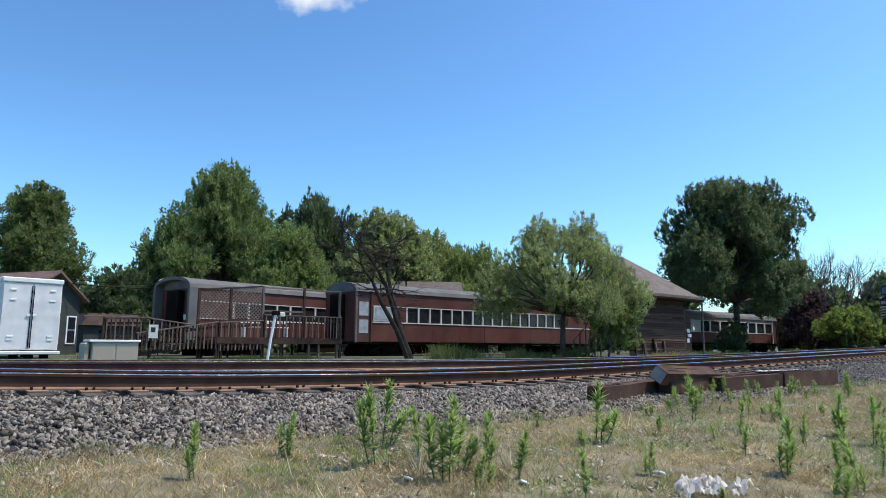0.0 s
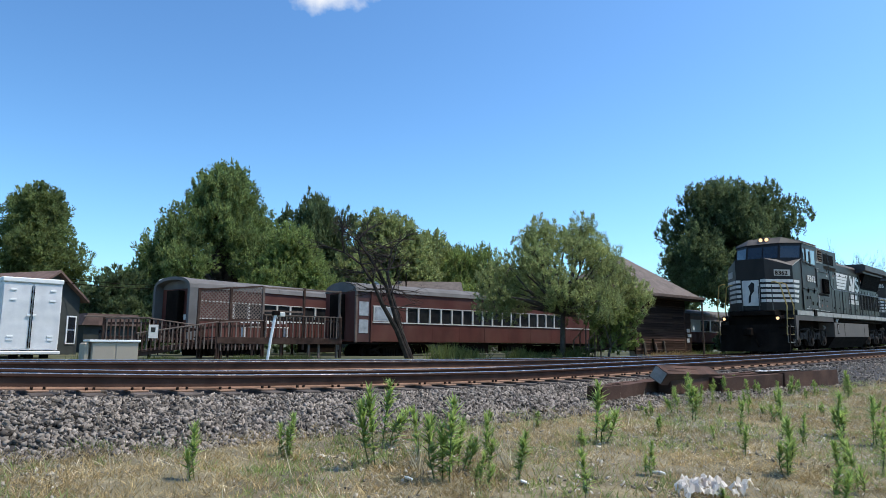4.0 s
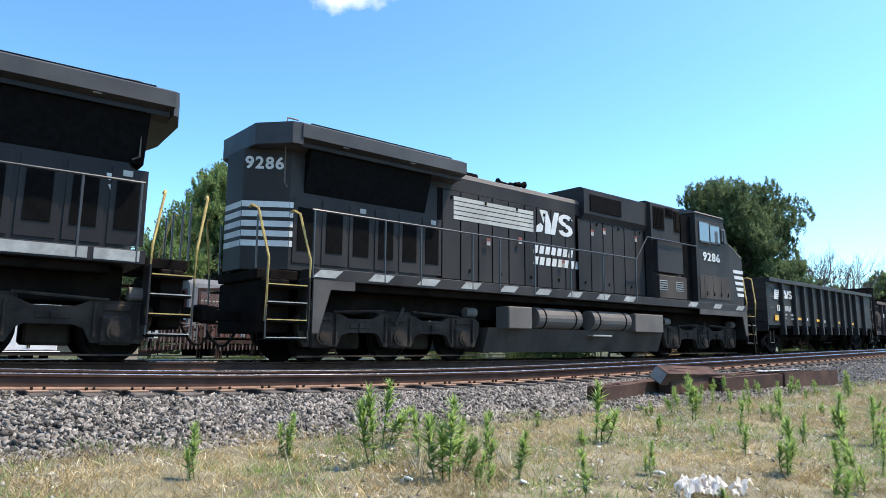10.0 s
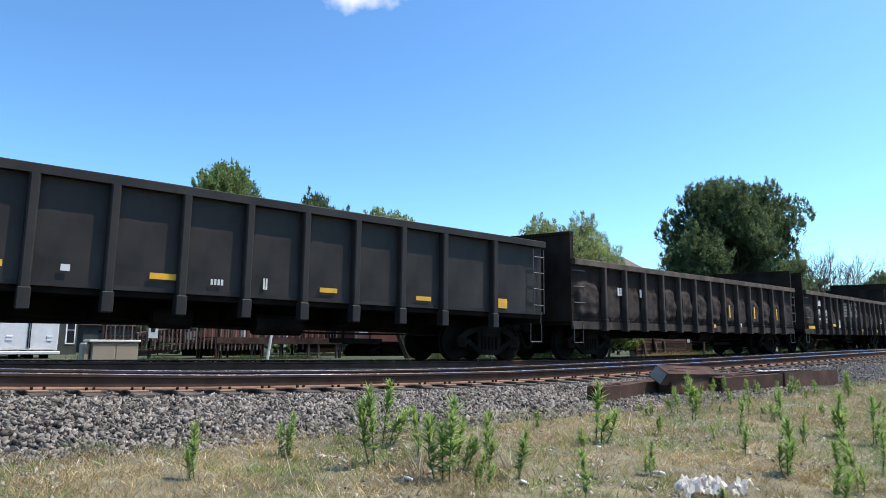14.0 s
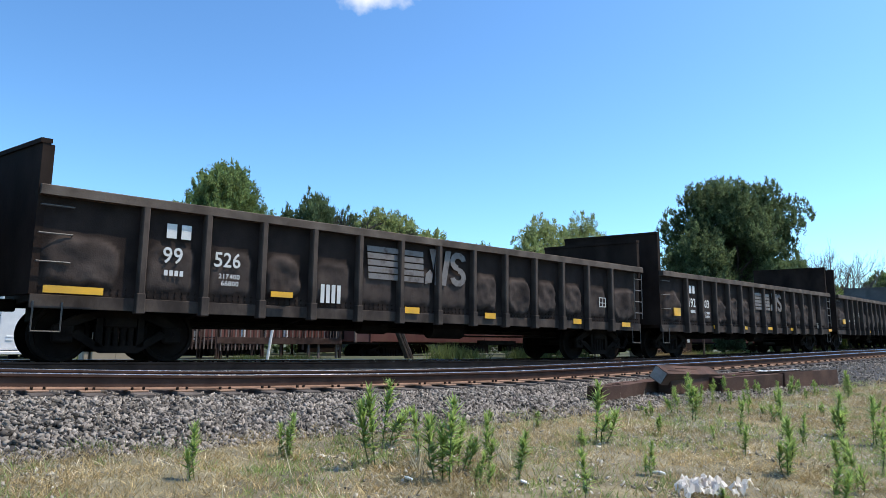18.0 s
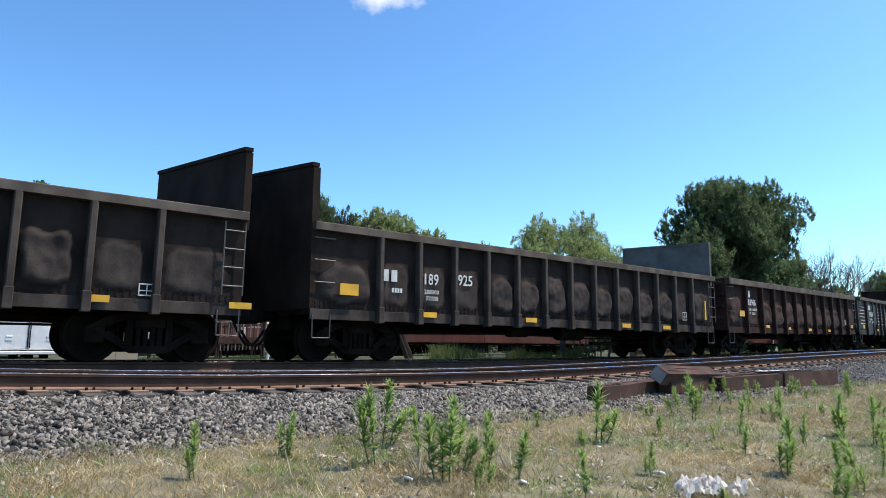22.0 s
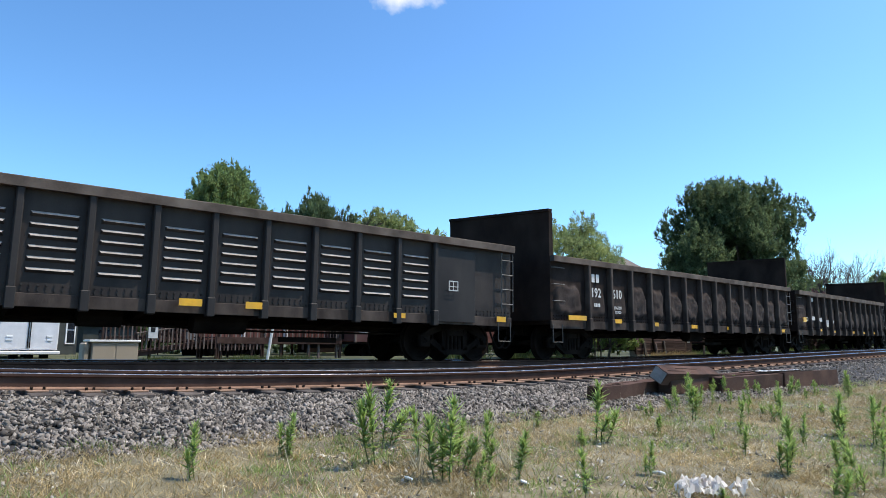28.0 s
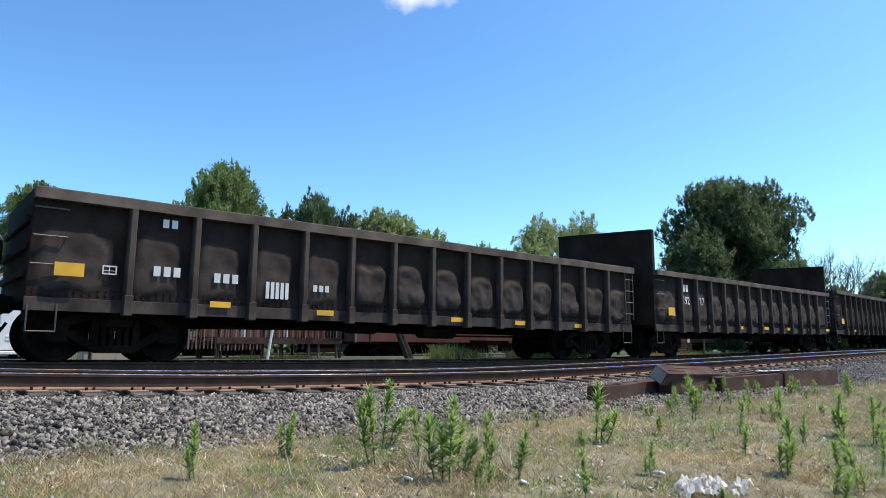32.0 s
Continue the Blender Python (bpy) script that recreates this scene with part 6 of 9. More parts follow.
locomotive(dict(label="black wide-cab freight locomotive running backwards, second unit", flip=True, base=42.40, trucks=(4.14, 17.62), number="9286",
                nose_peak=0.10, skirts=[[(19.98, 1.56), (19.98, 0.55), (19.84, 0.55), (19.58, 1.38), (19.0, 1.38), (19.0, 1.56)], [(1.42, 1.56), (1.42, 0.70), (1.55, 0.70), (1.75, 1.38), (4.9, 1.38), (4.9, 1.56)]], rear_out=0.80, deck=(1.40, 19.98), dash=True, sill=[(8.75 + 1.32 * k, 9.45 + 1.32 * k) for k in range(9)] + [(1.6, 2.3), (3.3, 4.0), (5.0, 5.7)],
                tank=(6.95, 14.9), reservoirs=[(9.0, 10.84), (11.4, 13.22)], boxes=[(7.26, 8.83), (13.52, 14.40)], nose=(1.46, 2.58), nose_out=0.40, cab_out=0.15, nose_z=(3.47, 3.94), cab=(2.92, 4.92), cab_z=4.76,
                windows=[(3.25, 3.92, 3.85, 4.42, True), (4.02, 4.68, 3.83, 4.46, True), (2.80, 3.05, 3.95, 4.35, True)],
                elec=(5.56, 7.36), elec_z=4.88, vents=[(5.58, 5.94, 4.00, 4.70, False), (5.99, 6.48, 4.42, 4.74, False), (6.56, 7.22, 3.97, 4.70, False)], hump=(7.34, 10.74), hump_z=4.82, grille=(8.85, 10.45),
                hood=(10.70, 20.28), rad=(15.83, 20.32), placards=[(7.9, 3.5), (9.6, 3.55), (10.2, 3.45), (13.4, 2.9), (11.6, 2.45), (14.6, 2.75)], stack=14.75, horn=13.1,
                posts=[8.7, 10.4, 11.9, 13.4, 14.7, 15.65, 17.25, 18.25, 20.0], rails=[(8.66, 20.05)], plow=0.32, steps=[(0.62, 1.35, 1.0), (20.05, 20.95, 1.0)], rear=20.75,
                num_u=37.86, num_z=3.19, num_h=0.28, stripes=[(26.59, 26.59, 29.55, 29.55, 3.28, 3.85)], blocks=[(29.66, 31.28, 3.30, 3.92)],
                words=[(29.52, 31.30, 2.74, 0.21, 7), (29.52, 31.62, 2.44, 0.21, 8)]))

# ---- the yard behind the tracks ----
def arch(bm, x0, x1, yc, half, z0, rise, thick=0.05, n=10):
    """A low arched roof along x: its outer and inner skins."""
    out = [(yc + half * math.cos(math.pi * k / n), z0 + rise * math.sin(math.pi * k / n) ** 0.8) for k in range(n + 1)]
    prism(bm, out[::-1], "x", x0, x1)


def coach(label, x0, x1, y, zb, zt, windows, turn=0.0, round_end=False, big=(), band=None, band_mat=None, upper_mat=None, door_left=False, door_right=False, win=(1.47, 2.20), pier=0.10, roof_rise=0.55):
    """An old passenger coach standing on a siding, its near side at y. zb: bottom of the body; zt: top of the roof."""
    ob = thing("passenger_coach", label, "railway coach", "retired coaches in the yard", pose(x0, y, 0, 0, 0, turn))
    L, W = x1 - x0, 3.0
    ze = zt - roof_rise
    upper_mat = upper_mat or M_MAROON
    w0, w1 = win
    a, b = (1.05 if door_left else 0.0), L - (1.05 if door_right else 0.0)
    n = max(1, round((b - a) / 2.05))
    for k in range(n):
        bx("lower_panel", M_MAROON, ob, a + (b - a) * k / n + 0.006, a + (b - a) * (k + 1) / n - 0.006, 0.0, 0.08, zb, w0 - 0.10, 0.006)
    bx("belt_rail", M_CREAM, ob, a, b, -0.03, 0.06, w0 - 0.10, w0 - 0.04, 0, "cream belt rail")
    bx("letterboard", upper_mat, ob, a, b, 0.0, 0.08, w1 + 0.07, ze + 0.02, 0.006)
    bx("window_header", M_CREAM, ob, a, b, -0.02, 0.06, w1 + 0.03, w1 + 0.07, 0, "thin cream moulding")
    bx("window_back", M_GLASS_DARK, ob, a, b, 0.10, 0.14, w0 - 0.06, w1 + 0.05)
    xs = [q - x0 for q in windows]
    for i, q in enumerate(xs):
        wd = (xs[i + 1] - q) if i + 1 < len(xs) else (xs[i] - xs[i - 1])
        wn_ob = bx("window_pane", M_GLASS_COACH, ob, q + pier / 2, q + wd - pier / 2, 0.05, 0.065, w0 - 0.02, w1 + 0.02, 0, "dusty coach window")
        bx("window_post", M_CREAM, wn_ob, q - pier / 2, q + pier / 2, -0.02, 0.07, w0 - 0.05, w1 + 0.04, 0.004, "cream window post")
    lo, hi = (xs[0], xs[-1] + (xs[-1] - xs[-2])) if len(xs) > 1 else (a, a)
    for p, q in ((a, lo), (hi, b)):
        if q - p > 0.15:
            bx("blank_panel", M_MAROON if band_mat is None else band_mat, ob, p, q, 0.0, 0.08, w0 - 0.04, w1 + 0.03, 0.004)
    for p, q in big:
        w = bx("large_window", M_CREAM, ob, p - x0, q - x0, -0.03, 0.0, w0 - 0.02, w1 + 0.06, 0.006, "large boarded window frame")
        bx("pane", M_GLASS_PALE, w, p - x0 + 0.07, q - x0 - 0.07, -0.04, -0.03, w0 + 0.05, w1, 0)
    for flag, p in ((door_left, 0.0), (door_right, L - 1.05)):
        if not flag:
            continue
        bx("vestibule_post", M_CREAM if door_right else M_DECKLITE, ob, p, p + 0.12, -0.02, 0.1, zb - 0.05, ze, 0.006, "pale vestibule post")
        bx("vestibule_post", M_MAROON, ob, p + 0.95, p + 1.05, -0.02, 0.1, zb - 0.05, ze, 0.006)
        dr = bx("vestibule_door", M_DOOR_DARK, ob, p + 0.12, p + 0.95, 0.04, 0.09, zb - 0.02, ze - 0.05, 0.006, "dark vestibule door")
        if door_left:
            for z0, z1 in ((zb + 0.42, zb + 1.12), (zb + 1.32, zb + 2.05)):
                bx("door_light", M_GLASS_PALE, dr, p + 0.24, p + 0.82, 0.025, 0.04, z0, z1, 0.01, "pale rounded door light")
    bx("far_side", M_MAROON, ob, 0, L, W - 0.08, W, zb, ze, 0.006)
    for p in (0.0, L - 0.08):
        bx("end_wall", M_MAROON, ob, p, p + 0.08, 0.08, W - 0.08, zb, ze, 0.006)
    bx("coach_floor", M_UNDER, ob, 0.05, L - 0.05, 0.1, W - 0.1, zb - 0.14, zb - 0.02)
    bm = bmesh.new()
    arch(bm, -0.02, L + 0.02, W / 2, W / 2 + 0.06, ze, roof_rise)
    part("roof", bm, M_COACHROOF, ob, "dull grey arched roof", smooth=False)
    nr = int(L / 3.2)
    for k in range(nr):
        bm = bmesh.new()
        q = L * (k + 0.5) / nr
        arch(bm, q - 0.015, q + 0.015, W / 2, W / 2 + 0.07, ze, roof_rise + 0.012)
        part("roof_seam", bm, M_COACHROOF, ob)
    for c in (2.6, L - 2.6):
        tr = share("truck_frame", ME_GON_TRUCK, ob, pose(c, W / 2, zb - 1.0) @ Matrix.Diagonal((1.35, 1, 1, 1)))
        for d in (-0.87, 0.87):
            share("wheelset", ME_WHEEL_GON, tr, pose(d, 0, 0.445))
    bx("battery_box", M_UNDER, ob, L * 0.36, L * 0.50, 0.15, 0.9, zb - 0.62, zb - 0.14, 0.02, "dark underfloor box")
    bx("tool_box", M_UNDER, ob, L * 0.58, L * 0.66, 0.15, 0.9, zb - 0.52, zb - 0.14, 0.02, "dark underfloor box")
    for p in (-0.35, L):
        bx("diaphragm", M_UNDER, ob, p, p + 0.35, 1.0, 2.0, zb + 0.1, ze - 0.1, 0.03, "black end diaphragm")
    if round_end:
        bm = bmesh.new()
        n = 14
        for q0, q1 in (((W / 2 + 0.06, roof_rise + 0.02), (W / 2 - 0.12, roof_rise - 0.14)),):
            outer = [(W / 2 + q0[0] * math.cos(math.pi * k / n), ze + q0[1] * math.sin(math.pi * k / n) ** 0.8) for k in range(n + 1)]
            inner = [(W / 2 + q1[0] * math.cos(math.pi * k / n), ze + q1[1] * math.sin(math.pi * k / n) ** 0.8) for k in range(n + 1)]
            outer, inner = [(W + 0.06, zb)] + outer + [(-0.06, zb)], [(W - 0.12, zb)] + inner + [(0.12, zb)]
            for (a0, a1), (b0, b1) in zip(zip(outer, outer[1:]), zip(inner, inner[1:])):
                prism(bm, [a0, a1, b1, b0], "x", -0.42, 0.02)
        part("end_hood", bm, M_COACHROOF, ob, "pale grey rim round the coach end")
        bx("end_door", M_DOOR_DARK, ob, -0.06, 0.0, 1.1, 1.9, zb, ze - 0.25, 0.01, "dark end door")
        bx("end_notice", M_WHITEPAINT, ob, -0.07, -0.06, 0.72, 0.90, zb + 0.95, zb + 1.20, 0, "small white notice")
    return ob


M_GLASS_COACH = mat("dusty_coach_glass", (0.018, 0.019, 0.020), 0.22, 0, 0.25, 2, 30, 0.0, (0.06, 0.06, 0.057), 0.5, 1.5, spec=0.25)
M_GLASS_PALE = mat("pale_film_on_glass", (0.42, 0.45, 0.48), 0.3, 0, 0.25, 3, 30, 0.0, (0.24, 0.26, 0.28), 0.6, 2.5)
M_DOOR_DARK = mat("dark_maroon_door", (0.085, 0.035, 0.032), 0.6, 0, 0.2, 2, 40, 0.05)
M_MAUVE = mat("sun_faded_mauve_panel", (0.17, 0.12, 0.115), 0.7, 0, 0.2, 2, 40, 0.05, (0.24, 0.19, 0.18), 0.4, 1.0)

coach("faded maroon passenger coach with a row of cream-framed windows", 18.75, 38.0, 29.0, 0.40, 3.52,
      [22.05 + 0.815 * k for k in range(16)], big=[(19.85, 21.1)], door_left=True)
coach("maroon passenger coach with a rounded end, behind the deck", 11.5, 31.1, 31.5, 0.40, 3.40, [13.6 + 0.9 * k for k in range(14)], turn=13.0, round_end=True)
coach("far maroon passenger coach with a pale window band", 50.6, 67.7, 29.0, 0.62, 3.40,
      [53.0 + 1.72 * k for k in range(8)], band_mat=M_CREAM, upper_mat=M_MAUVE, door_right=True, win=(1.58, 2.42), pier=0.26, roof_rise=0.62)


def siding_tracks():
    for y in (30.5, 35.5):
        for o in (-0.75, 0.75):
            bm = bmesh.new()
            box(bm, 0, 84, o - 0.035, o + 0.035, -0.50, -0.36)
            ob = finish("siding_rail", bm, M_RAIL)
            ob.matrix_basis = pose(6, y, 0) if y < 32 else pose(10.3, 32.68, 0, 0, 0, 13)
            tagged(ob, "rusty rail of an overgrown siding", "rail", "rails of the siding")


siding_tracks()


def picket_run(ob, p0, p1, z_top0, z_top1, h0, h1, step=0.15, wood=None, y_out=0.0):
    """A picket railing between two plan points: caps, rails, posts, and each picket a part."""
    a, b = Vector((p0[0], p0[1], 0)), Vector((p1[0], p1[1], 0))
    d = b - a
    L = d.length
    n = max(2, int(L / step))
    ang = math.atan2(d.y, d.x)
    slope = math.atan2(z_top1 - z_top0, L)
    wood = wood or M_DECK
    me = None
    for k in range(n):
        f = (k + 0.5) / n
        p = a + d * f
        zt, h = z_top0 + (z_top1 - z_top0) * f, h0 + (h1 - h0) * f
        bm = bmesh.new()
        box(bm, -0.024, 0.024, -0.045, -0.01, -0.10, h - 0.05)
        pk = part("picket", bm, wood if k % 2 else M_DECKLITE, ob)
        pk.matrix_basis = Matrix.Translation((p.x, p.y, zt - h)) @ pose(0, 0, 0, 0, 0, math.degrees(ang))
    mid = (a + b) / 2
    for dz, hh, name in ((0.0, 0.045, "cap_board"), (-0.16, 0.09, "top_rail"), (-(h0 + h1) / 2 + 0.10, 0.09, "bottom_rail")):
        bm = bmesh.new()
        box(bm, -L / 2 / math.cos(slope), L / 2 / math.cos(slope), -0.06 if name == "cap_board" else 0.0, 0.07 if name == "cap_board" else 0.04, -hh, 0, 0.006)
        r = part(name, bm, M_DECKLITE if name == "cap_board" else wood, ob)
        r.matrix_basis = Matrix.Translation((mid.x, mid.y, (z_top0 + z_top1) / 2 + dz)) @ pose(0, 0, 0, 0, 0, math.degrees(ang)) @ pose(0, 0, 0, 0, -math.degrees(slope), 0)
    m = max(1, int(L / 1.9))
    for k in range(m + 1):
        f = k / m
        p = a + d * f
        zt, h = z_top0 + (z_top1 - z_top0) * f, h0 + (h1 - h0) * f
        bx("post", wood, ob, p.x - 0.05, p.x + 0.05, p.y - 0.01, p.y + 0.09, -0.4, zt + 0.02, 0.008)


def build_deck():
    ob = thing("wooden_deck", "raised brown wooden deck with picket railings and lattice screen", "deck")
    for k in range(38):
        x = 10.4 + 0.15 * k
        bx("deck_board", M_DECK, ob, x, x + 0.14, 26.0, 28.75, 0.47, 0.51)
    bx("rim_joist", M_DECK, ob, 10.35, 16.1, 25.94, 25.99, 0.24, 0.50, 0.006)
    for x in (10.6, 11.9, 13.2, 14.5, 15.0, 15.9):
        bx("support_post", M_DECKLITE if x > 14 else M_DECK, ob, x - 0.045, x + 0.045, 26.05, 26.14, -0.42, 0.47, 0.006)
        bx("support_post", M_DECK, ob, x - 0.045, x + 0.045, 28.5, 28.59, -0.42, 0.47, 0.006)
    picket_run(ob, (12.35, 26.0), (16.05, 26.0), 1.46, 1.46, 1.02, 1.02)
    picket_run(ob, (10.45, 26.0), (12.30, 26.0), 1.10, 1.22, 1.04, 1.10)
    # tall frame and lattice
    for x, zt in ((9.62, 2.36), (10.9, 2.50), (12.30, 2.64), (14.20, 2.66), (16.0, 2.64)):
        bx("tall_post", M_DECKLITE if x in (12.30, 16.0) else M_DECK, ob, x - 0.05, x + 0.05, 26.02, 26.12, 0.0, zt, 0.008)
    for x0, x1, z in ((12.3, 14.2, 2.60), (14.2, 16.0, 2.60), (12.3, 14.2, 1.44), (12.3, 14.2, 1.62)):
        bx("frame_rail", M_DECKLITE, ob, x0 + 0.05, x1 - 0.05, 26.03, 26.10, z - 0.05, z + 0.02, 0.006)
    for x0, x1, zb0, zt0, zt1 in ((9.67, 10.85, 1.20, 2.32, 2.46), (10.95, 12.25, 1.24, 2.46, 2.60)):
        bx("lattice_rail", M_DECK, ob, x0, x1, 26.03, 26.10, zb0 - 0.10, zb0, 0.006)
        bm = bmesh.new()
        prism(bm, [(x0, zt0 - 0.02), (x1, zt1 - 0.02), (x1, zt1 + 0.05), (x0, zt0 + 0.05)], "y", 26.03, 26.10)
        part("lattice_rail", bm, M_DECK, ob)
        for sg in (1, -1):
            c = -2.0
            while c < 3.2:
                pts = []
                # a diagonal lath z = zb0 + sg * (x - x0) + c clipped to the panel
                xa, xb = x0, x1
                za, zb = zb0 + (c if sg == 1 else c + 1.2), 0
                za = zb0 + c if sg == 1 else zb0 + c
                f = lambda x: za + sg * (x - x0)
                lo, hi = zb0, (zt0 + zt1) / 2
                if sg == 1:
                    xa, xb = max(x0, x0 + (lo - za)), min(x1, x0 + (hi - za))
                else:
                    xa, xb = max(x0, x0 + (za - hi)), min(x1, x0 + (za - lo))
                if xb - xa > 0.08:
                    bm = bmesh.new()
                    w = 0.028
                    yb = 26.05 if sg == 1 else 26.075
                    vs = [(xa, f(xa) - w), (xb, f(xb) - w), (xb, f(xb) + w), (xa, f(xa) + w)]
                    prism(bm, vs, "y", yb, yb + 0.012)
                    part("lath", bm, M_DECKLITE, ob)
                c += 0.15
    # ramp
    picket_run(ob, (7.35, 26.0), (10.40, 26.0), 0.62, 1.12, 0.55, 0.98)
    picket_run(ob, (6.65, 27.6), (8.35, 27.6), 1.18, 1.22, 0.80, 0.80)
    picket_run(ob, (8.35, 27.6), (10.40, 27.6), 1.22, 0.98, 0.80, 0.70)
    bm = bmesh.new()
    prism(bm, [(7.2, -0.30), (10.4, 0.25), (10.4, 0.38), (7.2, -0.15)], "y", 26.05, 27.55)
    part("ramp_floor", bm, M_DECK, ob, "sloping ramp boards")
    bx("handrail_bar", M_DECKLITE, ob, 5.9, 8.3, 27.5, 27.55, 1.20, 1.25, 0.006)
    return ob


build_deck()


def small_yard():
    # white bench and papers on the deck
    b = thing("bench", "white slatted bench standing on the deck", "bench", m=pose(11.8, 26.8, 0.51))
    for k in range(3):
        bx("seat_slat", M_WHITEPAINT, b, 0, 2.1, 0.1 * k, 0.1 * k + 0.08, 0.42, 0.45, 0.005)
    for k in range(9):
        bx("back_slat", M_WHITEPAINT, b, 0.24 * k, 0.24 * k + 0.17, 0.32, 0.35, 0.60, 0.72, 0.005)
    for x in (0.05, 1.0, 2.0):
        bx("leg", M_WHITEPAINT, b, x, x + 0.06, 0.0, 0.32, 0.0, 0.42, 0.005)
    s = thing("notice_sign", "small pale notice sign fixed to the ramp railing", "sign", m=pose(7.75, 25.90, 0.42))
    bx("board", M_CREAM, s, 0, 0.34, -0.02, 0, 0, 0.50, 0.004)
    bx("notice", M_GLASS_COACH, s, 0.08, 0.24, -0.026, -0.02, 0.22, 0.40, 0)
    # leaning white marker post
    p = thing("marker_post", "leaning white marker post with a boxy head", "post", m=pose(9.16, 19.0, -0.40))
    bm = bmesh.new()
    tube(bm, [(0, 0, 0), (0.10, 0, 0.8), (0.24, 0, 1.62)], 0.045, 8)
    part("shaft", bm, M_WHITEPAINT, p, "white leaning shaft")
    bx("head", M_UNDER, p, 0.14, 0.34, -0.08, 0.08, 1.52, 1.66, 0.01)
    bx("lamp", M_CREAM, p, 0.34, 0.52, -0.08, 0.06, 1.48, 1.62, 0.02)
    # signal case
    c = thing("signal_case", "beige trackside equipment case with a pale lid", "equipment case", m=pose(4.30, 19.5, -0.45))
    bx("body", M_CABINET, c, 0.14, 1.30, 0.0, 0.6, 0.0, 0.72, 0.015)
    bx("lid", M_WHITEPAINT, c, 0.06, 1.34, -0.05, 0.65, 0.72, 0.78, 0.012, "pale overhanging lid")
    bx("side_box", M_CABINET, c, -0.06, 0.10, 0.05, 0.5, 0.0, 0.70, 0.04, "rounded grey side box")
    for x in (0.14, 0.72):
        bx("door", M_CABINET, c, x + 0.02, x + 0.56, -0.012, 0.0, 0.05, 0.68, 0.005)
    # cargo trailer seen from its rear doors
    t = thing("cargo_trailer", "closed aluminium cargo trailer with double rear doors", "trailer", m=pose(3.42, 28.55, 0, 0, 0, 5))
    bx("body", M_TRAILER, t, 0, 1.96, 0.05, 6.0, -0.05, 2.42, 0.02)
    bx("roof_cap", M_WHITEPAINT, t, -0.03, 1.99, -0.02, 6.03, 2.42, 2.60, 0.03, "white roof cap")
    for x in (0.04, 1.00):
        d = bx("rear_door", M_TRAILER, t, x, x + 0.92, 0.02, 0.05, 0.0, 2.38, 0.008, "scuffed aluminium rear door")
        for z in (0.30, 0.42, 1.75, 2.12):
            bx("hinge", M_WHITEPAINT, d, x + (0.22 if x < 1 else 0.55), x + (0.42 if x < 1 else 0.75), -0.005, 0.02, z, z + 0.06, 0.005, "white hinge")
    for x in (0.95, 1.02):
        bm = bmesh.new()
        tube(bm, [(x, 0.0, 0.02), (x, 0.0, 2.3)], 0.015, 6)
        part("lock_bar", bm, M_UNDER, t)
        bx("latch", M_WHITEPAINT, t, x - 0.12 if x < 1.0 else x, x if x < 1.0 else x + 0.12, -0.03, 0.0, 1.18, 1.26, 0.006)
    bx("bumper", M_TRAILER, t, -0.05, 2.02, -0.1, 0.1, -0.20, -0.08, 0.02)
    for x in (0.25, 1.6):
        bm = bmesh.new()
        disc(bm, "x", (x + 0.12, 3.4, -0.06), 0.34, 0.24, 18)
        part("wheel", bm, M_UNDER, t, "black tyre")
    for x in (0.5, 1.0, 1.5):
        bx("chassis_hanger", M_UNDER, t, x, x + 0.25, 0.3, 0.6, -0.40, -0.06, 0.01)
    # satellite dish on the coach's end
    d = thing("satellite_dish", "white satellite dish on a short mast", "satellite dish", m=pose(11.15, 35.4, -0.35))
    bm = bmesh.new()
    disc(bm, "y", (0, 0, 3.62), 0.26, 0.05, 18)
    part("reflector", bm, M_WHITEPAINT, d)
    bm = bmesh.new()
    tube(bm, [(0.0, 0.1, -0.4), (0.0, 0.1, 3.6)], 0.03, 6)
    part("mast", bm, M_UNDER, d)


small_yard()


